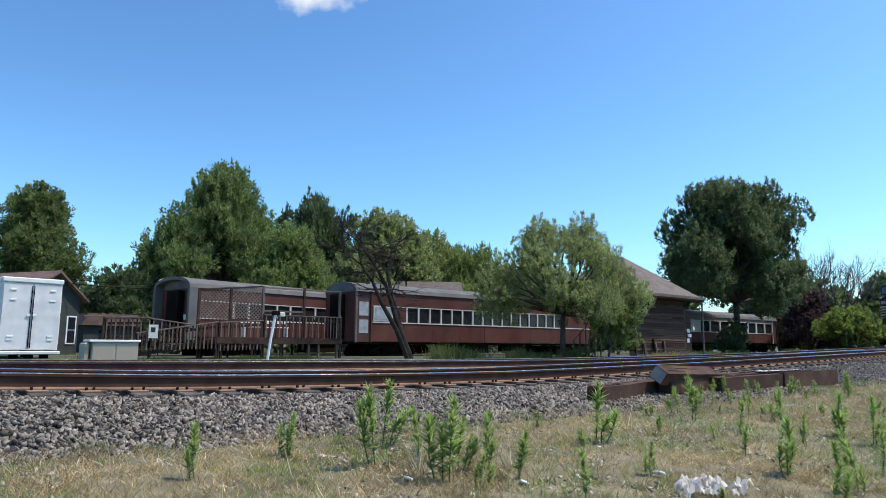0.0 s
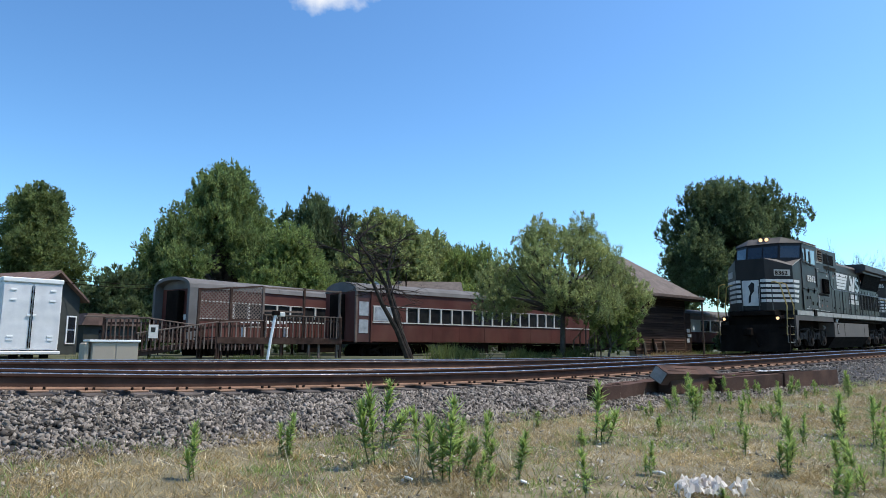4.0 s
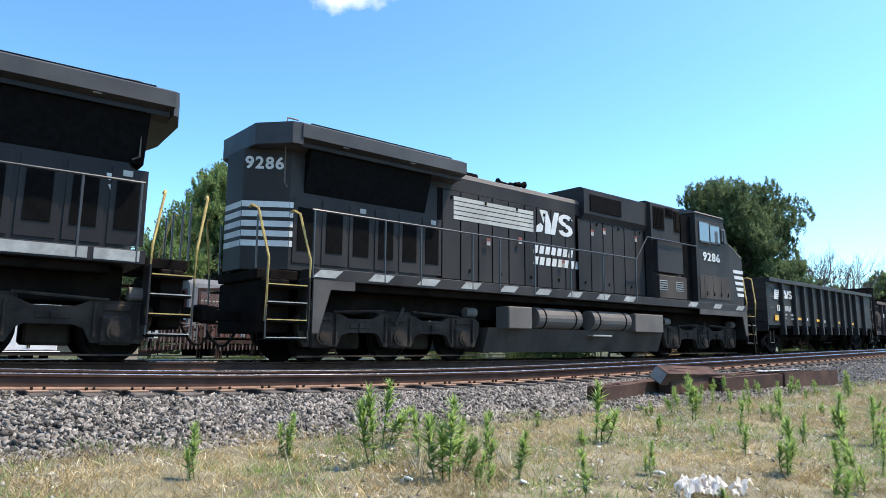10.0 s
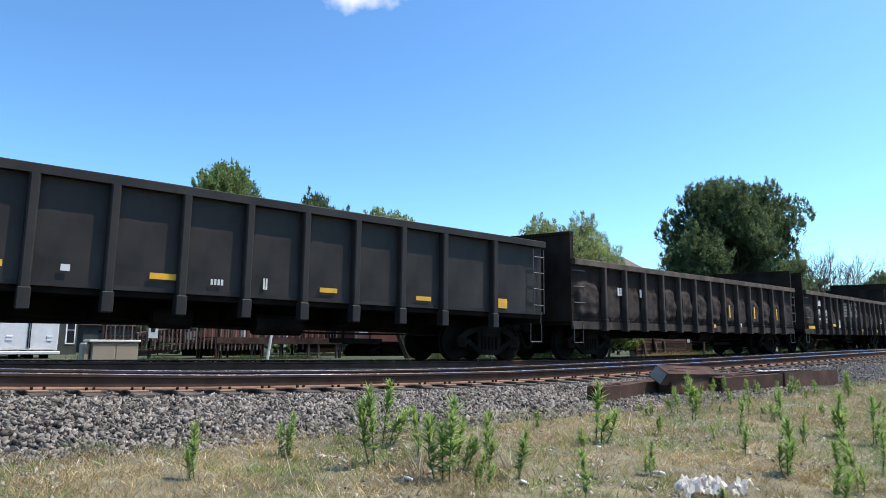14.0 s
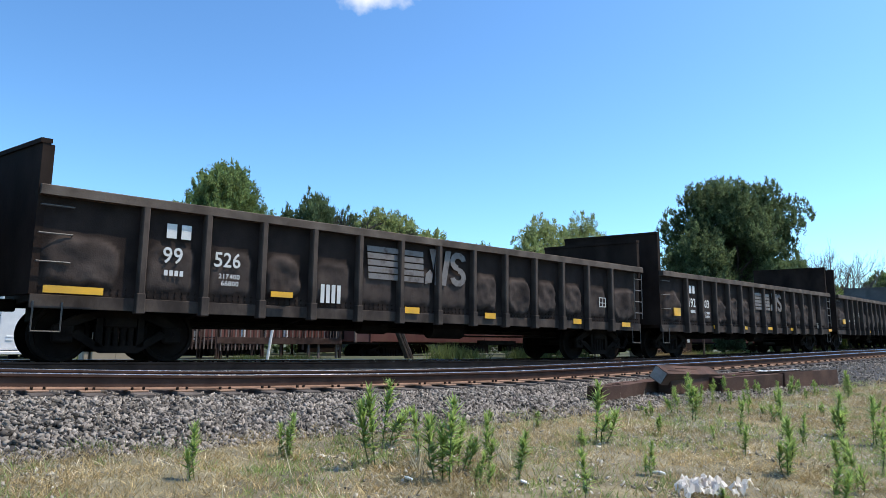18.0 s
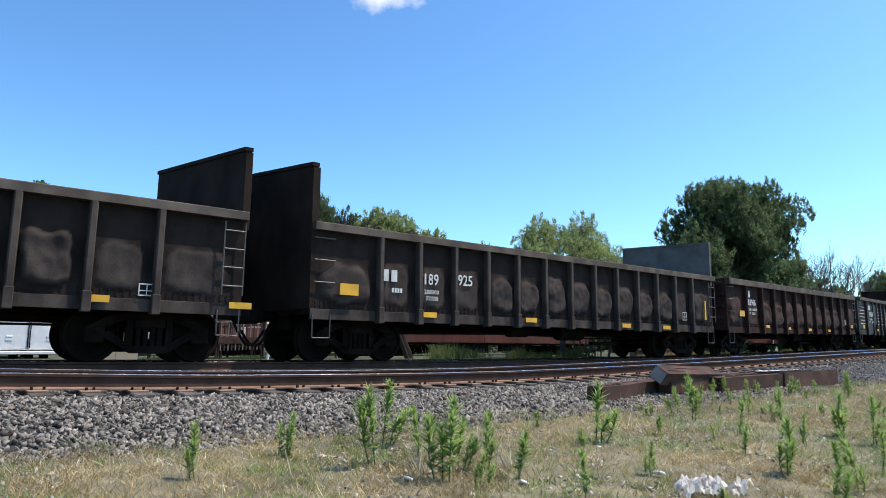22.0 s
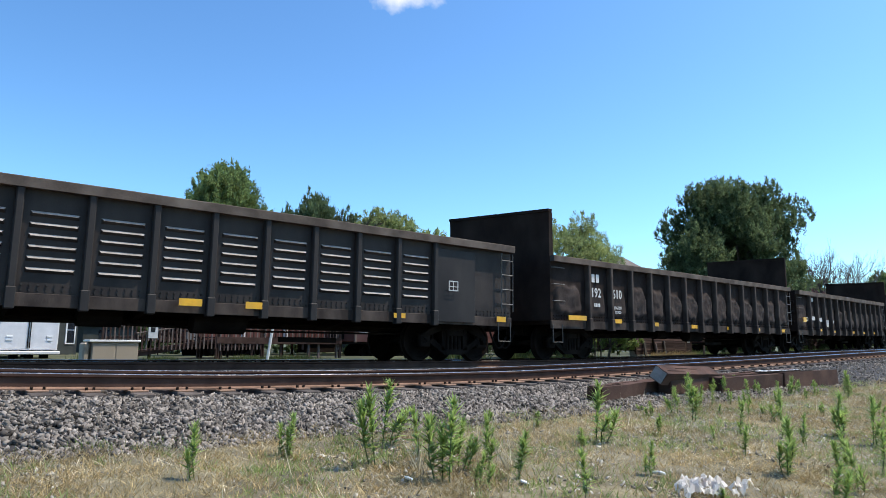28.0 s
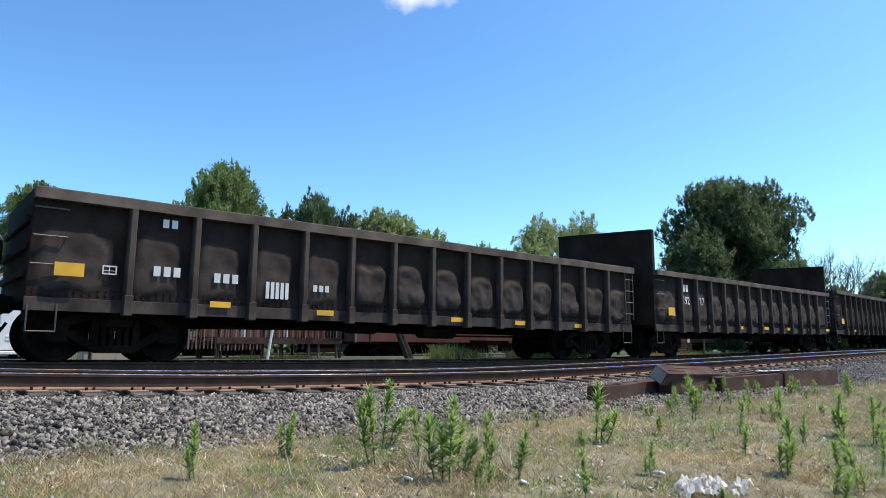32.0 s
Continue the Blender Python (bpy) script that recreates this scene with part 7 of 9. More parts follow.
def build_house():
    ob = thing("house", "dark green house with white-framed windows and brown roof", "house", m=pose(6.6, 37.0, -0.4, 0, 0, 28))
    w, l = 2.6, 8.0
    bm = bmesh.new()
    prism(bm, [(-w, 0), (w * 0.55, 0), (w * 0.55, 3.0), (0, 3.95), (-w, 2.2)], "y", 0.0, l)
    part("wall", bm, M_HOUSE, ob, "dark green clapboard wall")
    for a, b in (((-w - 0.3, 2.0), (0, 4.0)), ((w * 0.55 + 0.3, 2.62), (0, 4.0))):
        bm = bmesh.new()
        prism(bm, [a, b, (b[0], b[1] + 0.12), (a[0], a[1] + 0.12)], "y", -0.3, l + 0.3)
        part("roof", bm, M_RUSTROOF, ob, "brown weathered roof")
    for x, z0, z1 in ((0.08, 2.05, 2.75), (0.08, 0.55, 1.95), (1.02, 0.55, 1.95)):
        wi = bx("window", M_WHITEPAINT, ob, x - 0.28, x + 0.28, -0.04, 0.0, z0, z1, 0.005, "white window frame")
        bx("pane", M_GLASS_DARK, wi, x - 0.20, x + 0.20, -0.05, -0.04, z0 + 0.07, (z0 + z1) / 2 - 0.02, 0)
        bx("pane", M_GLASS_DARK, wi, x - 0.20, x + 0.20, -0.05, -0.04, (z0 + z1) / 2 + 0.02, z1 - 0.07, 0)
    # low annex with a red roof further back
    ob2 = thing("shed", "small dark shed with a red roof behind the deck", "shed", m=pose(11.0, 44.0, -0.4, 0, 0, 10))
    bx("wall", M_HOUSE, ob2, -1.6, 1.6, 0, 3, 0, 1.7, 0.01)
    bm = bmesh.new()
    prism(bm, [(-1.8, 1.65), (1.8, 1.65), (1.5, 2.35), (-1.5, 2.35)], "y", -0.2, 3.2)
    part("roof", bm, M_RUSTROOF, ob2, "red-brown roof")
    bx("window", M_GLASS_DARK, ob2, -0.7, -0.1, -0.03, 0, 0.7, 1.4, 0)


build_house()


def gable_house_far():
    ob = thing("house", "grey-roofed house beyond the coach", "house", m=pose(31.8, 43.0, -0.1, 0, 0, -38))
    bx("wall", M_HOUSE, ob, -5, 5, 0, 7, -0.3, 4.0, 0.01)
    bm = bmesh.new()
    prism(bm, [(-0.4, 3.9), (7.4, 3.9), (3.5, 5.7)], "x", -5.3, 5.3)
    part("roof", bm, M_SHINGLE, ob, "grey shingle roof")
    bm = bmesh.new()
    prism(bm, [(-3.2, 4.1), (-0.4, 4.1), (-1.8, 5.2)], "y", -0.5, 2.6)
    g = part("gable", bm, M_SHINGLE, ob, "small gable with pale trim")
    bm = bmesh.new()
    prism(bm, [(-3.3, 4.05), (-1.8, 5.15), (-0.3, 4.05), (-0.3, 4.2), (-1.8, 5.32), (-3.3, 4.2)], "y", -0.58, -0.5)
    part("trim", bm, M_CREAM, g, "pale gable trim")
    bm = bmesh.new()
    tube(bm, [(0.6, 1.0, 4.4), (0.6, 1.0, 6.2)], 0.06, 6)
    part("vent_pipe", bm, M_UNDER, ob)


gable_house_far()


def build_depot():
    ob = thing("depot", "dark weathered wooden depot with horizontal siding and hipped roof", "depot building", m=pose(29.3, 19.5, -0.32))
    L, W, H = 4.8, 2.4, 3.22
    bx("inner_wall", M_UNDER, ob, 0.08, L - 0.08, 0.08, W - 0.08, 0.35, H)
    n = 22
    plank = bmesh.new()
    prism(plank, [(0.0, 0.0), (-0.028, 0.0), (-0.010, 0.132), (0.0, 0.132)], "x", 0, 1.0)
    bmesh.ops.recalc_face_normals(plank, faces=plank.faces[:])
    me = bpy.data.meshes.new("siding_board")
    plank.to_mesh(me)
    plank.free()
    me.materials.append(M_SIDING)
    rnd = random.Random(5)
    for k in range(n):
        z = 0.38 + 0.129 * k
        cut = rnd.uniform(0.25, 0.75) * L
        for a, b in ((0.06, cut - 0.003), (cut + 0.003, L - 0.06)):
            share("siding_board", me, ob, pose(a, 0.07 + rnd.uniform(-0.004, 0.004), z) @ Matrix.Diagonal((b - a, 2.6, 1, 1)))
        share("siding_board", me, ob, pose(0.07, W - 0.06, z, 0, 0, -90) @ Matrix.Diagonal((W - 0.12, 1.6, 1, 1)))
    for x, y in ((0.0, 0.0), (L - 0.12, 0.0), (0.0, W - 0.12)):
        bx("corner_board", M_SIDING, ob, x, x + 0.12, y, y + 0.12, 0.3, H, 0.01)
    bx("skirt_board", M_SIDING, ob, 0, L, 0.03, 0.07, 0.18, 0.38, 0.006)
    for x in (0.15, 2.0, L - 0.75):
        bx("foundation_pier", M_CONCRETE, ob, x, x + 0.55, 0.05, 0.5, -0.1, 0.40, 0.02, "rough concrete pier")
    # hipped roof
    e = 1.15
    x0, x1, y0, y1, z0, zr = -1.0, L + e, -e + 0.55, 5.4, H - 0.06, 5.6
    rx0, rx1, ry = 1.9, 2.9, 2.6
    bm = bmesh.new()
    lo = [bm.verts.new(p) for p in ((x0, y0, z0), (x1, y0, z0), (x1, y1, z0), (x0, y1, z0))]
    r0, r1 = bm.verts.new((rx0, ry, zr)), bm.verts.new((rx1, ry, zr))
    for f in ((lo[0], lo[1], r1, r0), (lo[1], lo[2], r1), (lo[2], lo[3], r0, r1), (lo[3], lo[0], r0), (lo[3], lo[2], lo[1], lo[0])):
        bm.faces.new(f)
    part("roof", bm, M_SHINGLE, ob, "grey-brown shingle hipped roof")
    bx("fascia", M_DECKLITE, ob, x0, x1, y0 - 0.03, y0, z0 - 0.02, z0 + 0.13, 0.005, "grey fascia board")
    bx("soffit", M_SIDING, ob, x0 + 0.05, x1 - 0.05, y0 + 0.02, 0.0, z0 - 0.10, z0 - 0.02, 0.005)
    bx("frieze", M_SIDING, ob, 0, L, 0.0, 0.06, H - 0.5, H - 0.05, 0.006, "dark frieze under the eave")
    bm = bmesh.new()
    tube(bm, [(L + 0.98, y0 + 0.12, 0.0), (L + 0.98, y0 + 0.12, z0)], 0.05, 6)
    part("porch_post", bm, M_DECKLITE, ob)
    for x, z, w, h in ((L + 0.10, 1.35, 0.28, 0.20), (L + 0.18, 1.10, 0.36, 0.17), (L + 0.10, 0.80, 0.25, 0.22), (L + 0.75, 1.48, 0.16, 0.20)):
        bx("posted_notice", M_WHITEPAINT, ob, x, x + w, -0.02, 0.0, z, z + h, 0, "white paper notice")
    bx("side_wing", M_SIDING, ob, L + 0.02, L + 0.6, 0.02, 1.0, 0.3, 2.4, 0.01)
    # things that lean on the wall
    for i, (x, h, w, tint) in enumerate(((0.55, 0.85, 0.16, M_BARK), (1.45, 1.05, 0.12, M_UNDER), (1.65, 0.8, 0.10, M_DECKLITE), (2.45, 0.95, 0.14, M_BARK))):
        o = thing("old_timber", "short old timber leaning on the depot wall", "timber", "timbers by the depot", pose(29.3 + x, 19.30, -0.38, -8, 0, 4 * i - 6))
        bx("board", tint, o, 0, w, 0, 0.08, 0.0, h, 0.02)
    st = thing("wooden_stair", "small grey wooden stair with a railing", "stair", m=pose(26.6, 20.4, -0.4))
    for k in range(4):
        bx("tread", M_DECKLITE, st, 0.26 * k, 0.26 * k + 0.28, 0, 0.9, 0.18 * (k + 1) - 0.04, 0.18 * (k + 1), 0.005)
    for y in (0.0, 0.9):
        bm = bmesh.new()
        tube(bm, [(0, y, 0.9), (1.05, y, 1.65)], 0.035, 5)
        part("railing", bm, M_DECKLITE, st)
        for x, z in ((0.05, 0.93), (0.55, 1.28), (1.02, 1.62)):
            bm = bmesh.new()
            tube(bm, [(x, y, 0), (x, y, z)], 0.035, 5)
            part("railing_post", bm, M_DECKLITE, st)
    wa = thing("baggage_cart", "low dark cart parked by the far coach", "cart", m=pose(69.2, 27.6, -0.2))
    bx("bed", M_UNDER, wa, 0, 3.2, 0, 1.4, 0.7, 1.7, 0.04)
    for x in (0.5, 2.6):
        bm = bmesh.new()
        disc(bm, "y", (x, 0.0, 0.4), 0.4, 0.12, 16)
        part("wheel", bm, M_UNDER, wa)


M_CONCRETE = mat("rough_concrete", (0.30, 0.28, 0.25), 0.9, 0, 0.2, 4, 40, 0.3)
build_depot()


def cables():
    for i, (z0, z1) in enumerate(((3.45, 3.30), (3.2, 3.1))):
        bm = bmesh.new()
        pts = []
        for k in range(13):
            f = k / 12
            pts.append((6.5 + 6.0 * f, 37.6 - 1.2 * f - 0.4 * i, z0 + (z1 - z0) * f - 0.12 * math.sin(math.pi * f)))
        tube(bm, pts, 0.015, 4)
        ob = finish("overhead_cable", bm, M_UNDER)
        tagged(ob, "thin sagging overhead service cable", "cable", "cables over the yard")


cables()


# ---- trees and shrubs ----
def blade_mesh(name, P, A, B, material, parent=None, label=""):
    """Many small pointed leaves or blades: centres P, half widths A at the foot, half lengths B."""
    n = len(P)
    V = np.empty((n, 3, 3))
    V[:, 0], V[:, 1], V[:, 2] = P - A - B, P + A - B, P + B
    me = bpy.data.meshes.new(name)
    me.vertices.add(n * 3)
    me.vertices.foreach_set("co", V.reshape(-1))
    me.loops.add(n * 3)
    me.loops.foreach_set("vertex_index", np.arange(n * 3, dtype=np.int32))
    me.polygons.add(n)
    me.polygons.foreach_set("loop_start", np.arange(0, n * 3, 3, dtype=np.int32))
    me.update(calc_edges=True)
    me.materials.append(material)
    ob = new(name, me)
    if parent:
        ob.parent = parent
    if label:
        ob["label"] = label
    return ob


def leaf_cloud(rng, lobes, per, size, up=0.4, slim=0.45):
    """Leaf cards scattered through lumpy lobes (x, y, z, r, squash), denser towards their skins."""
    Ps, As, Bs = [], [], []
    for x, y, z, r, sq in lobes:
        n = max(20, int(per * r * r))
        d = rng.normal(size=(n, 3))
        d /= np.linalg.norm(d, axis=1)[:, None]
        # sub-clumps break the outline
        c = rng.normal(size=(max(8, int(n / 28)), 3))
        c /= np.linalg.norm(c, axis=1)[:, None]
        c *= (0.45 + 0.80 * rng.random((len(c), 1)))
        pick = rng.integers(0, len(c), n)
        spray = d * np.array([1.0, 1.0, 1.0 + up])
        p = c[pick] * r + spray * (r * 0.16) * rng.random((n, 1)) ** 0.5
        p[:, 2] *= sq
        p += np.array([x, y, z])
        out = d * 0.6 + c[pick] * 0.6
        out[:, 2] += up
        out += rng.normal(scale=0.45, size=(n, 3))
        out /= np.linalg.norm(out, axis=1)[:, None]
        s = np.cross(out, rng.normal(size=(n, 3)))
        s /= np.linalg.norm(s, axis=1)[:, None]
        k = size * (0.6 + 0.8 * rng.random((n, 1)))
        Ps.append(p)
        As.append(s * k * slim)
        Bs.append(out * k)
    return np.concatenate(Ps), np.concatenate(As), np.concatenate(Bs)


def limbs(bm, rnd, base, tips, r0, r1, sag=0.0):
    for t in tips:
        a, b = Vector(base), Vector(t)
        mid = a.lerp(b, 0.5) + Vector((rnd.uniform(-1, 1), rnd.uniform(-1, 1), rnd.uniform(0, 1) - sag)) * (b - a).length * 0.10
        tube(bm, [a, a.lerp(mid, 0.6), mid, mid.lerp(b, 0.55), b], r0, 6, r1)


def tree(name, label, pos, trunk_h, trunk_r, lobes, per, size, leaf, seed, bark=None, up=0.4, slim=0.45, trunk_tips=None):
    """A tapered trunk with limbs that run out to the lobes of a leafy crown. Lobes are relative to pos."""
    ob = thing(name, label, "tree" if name != "shrub" else "shrub", m=pose(*pos))
    rng = np.random.default_rng(seed)
    rnd = random.Random(seed)
    bm = bmesh.new()
    top = Vector((rnd.uniform(-0.3, 0.3), rnd.uniform(-0.3, 0.3), trunk_h))
    tube(bm, [(0, 0, -0.3), (0.03, 0, trunk_h * 0.4), top], trunk_r, 9, trunk_r * 0.7)
    tips = [Vector(l[:3]) for l in lobes]
    limbs(bm, rnd, top, tips, trunk_r * 0.55, trunk_r * 0.10)
    for l in lobes:
        c = Vector(l[:3])
        for _ in range(4):
            d = Vector((rnd.gauss(0, 1), rnd.gauss(0, 1), rnd.gauss(0.3, 0.8))).normalized() * l[3] * 0.9
            tube(bm, [c, c + d * 0.5 + Vector((0, 0, 0.05)), c + d], trunk_r * 0.10, 4, 0.008)
    part("trunk", bm, bark or M_BARK, ob, "grey-brown trunk and limbs", smooth=True)
    P, A, B = leaf_cloud(rng, lobes, per * 2.7, size * 0.62, up, slim * 1.25)
    crown = blade_mesh("crown", P, A, B, leaf, ob, "leafy crown")
    
    return ob


def lobe_ring(rng, w, h0, h1, n, r0, r1, depth=0.7, taper=0.5):
    """Lobes filling a crown w wide from h0 to h1, narrowing upwards by taper."""
    out = []
    for k in range(n):
        f = k / max(1, n - 1)
        z = h0 + (h1 - h0) * f
        rad = w / 2 * (1 - taper * f ** 1.5) * (0.75 + 0.25 * math.sin(math.pi * min(1, 0.25 + f)))
        a = k * 2.399 + rng.uniform(-0.4, 0.4)
        r = r0 + (r1 - r0) * rng.random()
        out.append((math.cos(a) * max(0.0, rad - r * 0.8), math.sin(a) * max(0.0, rad - r * 0.8) * depth, z, r, 0.85))
    return out


_rg = np.random.default_rng(77)
tree("tree", "tall green broadleaf tree behind the house", (9.0, 59.3, -0.4), 4.0, 0.35, lobe_ring(_rg, 8.2, 4.0, 11.6, 16, 1.5, 2.1, taper=0.55), 900, 0.150, M_LEAF_GREY, 1)
tree("tree", "large bright-green maple with an uneven crown", (19.5, 48.6, -0.4), 4.0, 0.4, lobe_ring(_rg, 12.6, 4.2, 12.4, 30, 1.3, 2.0, taper=0.66) + [(0.3, 0, 13.0, 1.1, 1.2), (-1.5, 0, 11.9, 1.1, 1.1)], 680, 0.155, M_LEAF_MAPLE, 2, up=0.9)
tree("tree", "sunlit yellow-green maple beside the larger one", (22.3, 43.0, -0.4), 3.0, 0.25, lobe_ring(_rg, 8.0, 2.8, 7.6, 18, 1.1, 1.7, taper=0.5), 900, 0.135, M_LEAF_LIME, 3, up=0.6)
tree("tree", "dark spiky evergreen tree", (30.5, 54.0, -0.4), 4.0, 0.35, lobe_ring(_rg, 8.8, 5.0, 12.6, 16, 1.2, 1.9, taper=0.55) + [(-0.6, 0, 13.6, 0.8, 1.4), (2.4, -1.6, 11.8, 0.9, 1.3), (-2.6, 1.0, 11.8, 0.9, 1.3)], 800, 0.190, M_LEAF_SPRUCE, 4, up=1.3, slim=0.30)
tree("tree", "dark bushy tree between the house and the coach", (12.6, 48.4, -0.4), 1.0, 0.25, lobe_ring(_rg, 7.4, 1.0, 4.6, 14, 1.2, 1.7, taper=0.25), 600, 0.180, M_LEAF_DARK, 5)
tree("tree", "green tree in the row behind the coach", (35.0, 49.0, -0.4), 3.0, 0.3, lobe_ring(_rg, 12.5, 3.0, 11.2, 26, 1.4, 2.0, taper=0.40), 600, 0.180, M_LEAF_OLIVE, 6)
tree("tree", "olive-green tree in the row behind the coach", (40.0, 51.5, -0.4), 3.0, 0.3, lobe_ring(_rg, 12.5, 3.0, 10.8, 26, 1.4, 2.0, taper=0.30), 560, 0.190, M_LEAF_OLIVE, 7, up=0.9)
tree("tree", "yellow-green spiky tree in the row behind the coach", (44.6, 48.6, -0.4), 3.0, 0.3, lobe_ring(_rg, 11.0, 3.0, 9.3, 20, 1.3, 1.9, taper=0.30), 560, 0.190, M_LEAF_LIME, 8, up=1.2, slim=0.3)
tree("tree", "green tree in the row behind the depot", (49.5, 45.0, -0.4), 3.0, 0.3, lobe_ring(_rg, 9.0, 3.0, 8.0, 14, 1.4, 2.0, taper=0.4), 240, 0.28, M_LEAF_OLIVE, 9)
tree("tree", "fine-leaved olive tree in front of the coach", (25.4, 21.0, -0.4), 2.2, 0.16,
     lobe_ring(_rg, 9.8, 2.5, 6.3, 40, 0.55, 1.05, taper=0.50) + [(2.2, -2.0, 2.2, 0.9, 0.9), (1.7, -1.5, 1.6, 0.7, 0.9), (-1.8, 1.6, 2.6, 0.8, 0.9), (-1.0, -0.6, 3.0, 0.9, 0.8), (0.2, -1.2, 3.1, 0.9, 0.8), (1.2, -1.6, 2.9, 0.9, 0.8), (-2.6, 1.2, 3.2, 0.9, 0.8), (0.8, 0.8, 3.4, 1.0, 0.8), (2.8, -2.2, 3.0, 0.9, 0.9)], 1250, 0.085, M_LEAF_OLIVE, 10, up=0.7, slim=0.32)
tree("tree", "big dark shade tree beyond the depot", (51.4, 25.0, -0.2), 3.9, 0.30, lobe_ring(_rg, 13.4, 4.3, 12.4, 36, 1.0, 1.7, taper=0.40) + [(1.3, -2.2, 12.0, 1.2, 1.2), (-0.4, 0.5, 12.4, 1.2, 1.2), (-1.8, 2.0, 11.8, 1.2, 1.2), (2.2, -3.6, 10.6, 1.3, 1.0), (-2.6, 3.6, 10.0, 1.3, 1.0), (0.3, -0.3, 6.8, 1.9, 1), (0, 0.5, 9.2, 2.0, 1)], 950, 0.140, M_LEAF_DARK, 11, up=0.7)
tree("shrub", "dark dense evergreen shrub by the far coach", (49.3, 24.3, -0.3), 0.5, 0.12, [(0, 0, 0.9, 1.2, 1.0), (0.2, -0.2, 1.7, 0.8, 1.1), (-0.5, 0.4, 0.7, 0.9, 0.9)], 620, 0.15, M_LEAF_DARK, 12)
tree("shrub", "small purple-leaved shrub tree in the yard", (67.4, 26.0, -0.2), 1.6, 0.14, lobe_ring(_rg, 6.4, 1.4, 5.2, 16, 0.8, 1.2, taper=0.4), 420, 0.20, M_LEAF_PURPLE, 13)
tree("shrub", "bright yellow-green spreading shrub tree", (58.8, 19.6, -0.2), 1.2, 0.12, lobe_ring(_rg, 6.4, 1.5, 3.0, 16, 0.7, 1.1, taper=0.3), 900, 0.120, M_LEAF_BRIGHT, 14)
tree("shrub", "bright yellow-green spreading shrub tree", (63.5, 17.6, -0.2), 1.2, 0.12, lobe_ring(_rg, 6.0, 1.4, 2.8, 14, 0.7, 1.1, taper=0.3), 900, 0.120, M_LEAF_BRIGHT, 15)
tree("tree", "distant round green tree", (92.0, 26.5, -0.2), 3.0, 0.3, lobe_ring(_rg, 9.5, 3.0, 7.8, 14, 1.5, 2.2, taper=0.35), 220, 0.33, M_LEAF_MAPLE, 16)
tree("tree", "distant green tree past the far coach", (80.0, 34.0, -0.2), 2.0, 0.3, lobe_ring(_rg, 14.0, 1.6, 6.6, 22, 1.5, 2.1, taper=0.3), 220, 0.32, M_LEAF_DARK, 17)
tree("tree", "distant green tree behind the bare tree", (90.0, 33.5, -0.2), 2.0, 0.3, lobe_ring(_rg, 17.0, 1.6, 6.8, 26, 1.6, 2.3, taper=0.3), 200, 0.33, M_LEAF_GREY, 19)
tree("shrub", "dark shrub under the bare tree", (72.0, 23.4, -0.2), 0.5, 0.1, lobe_ring(_rg, 9.0, 0.6, 3.2, 18, 0.8, 1.2, taper=0.2), 420, 0.2, M_LEAF_DARK, 18)
for i, (x, y, w) in enumerate(((-6.0, 66.0, 14.0), (2.0, 62.0, 9.0), (56.0, 46.0, 12.0), (66.0, 40.0, 12.0), (95.0, 40.0, 16.0), (24.0, 66.0, 14.0), (110.0, 24.0, 16.0))):
    tree("tree", "dense green tree at the edge of the yard", (x, y, -0.4), 1.5, 0.3, lobe_ring(_rg, w, 1.5, 5.2 if i < 5 else 6.0, 18, 1.6, 2.4, taper=0.3), 150, 0.36, M_LEAF_DARK if i % 2 else M_LEAF_GREY, 30 + i)


def branch(bm, rnd, p, d, length, r, depth, spread, lift):
    """A bare branch that forks again and again."""
    pts = [p]
    for k in range(3):
        d = (d + Vector((rnd.gauss(0, 0.12), rnd.gauss(0, 0.12), lift * 0.12))).normalized()
        pts.append(pts[-1] + d * length / 3)
    tube(bm, pts, r, 6 if r > 0.03 else 4, r * 0.6)
    if depth == 0:
        return
    for k in range(3 if depth > 1 else 4):
        f = pts[1 + k % 3] if k else pts[-1]
        nd = (d + Vector((rnd.gauss(0, spread), rnd.gauss(0, spread), rnd.gauss(lift * 0.3, spread * 0.6)))).normalized()
        branch(bm, rnd, f, nd, length * rnd.uniform(0.55, 0.8), r * 0.55, depth - 1, spread, lift)


M_BARKDARK = mat("dark_dead_bark", (0.045, 0.036, 0.031), 0.95, 0, 0.4, 6, 40, 0.6, spec=0.2)


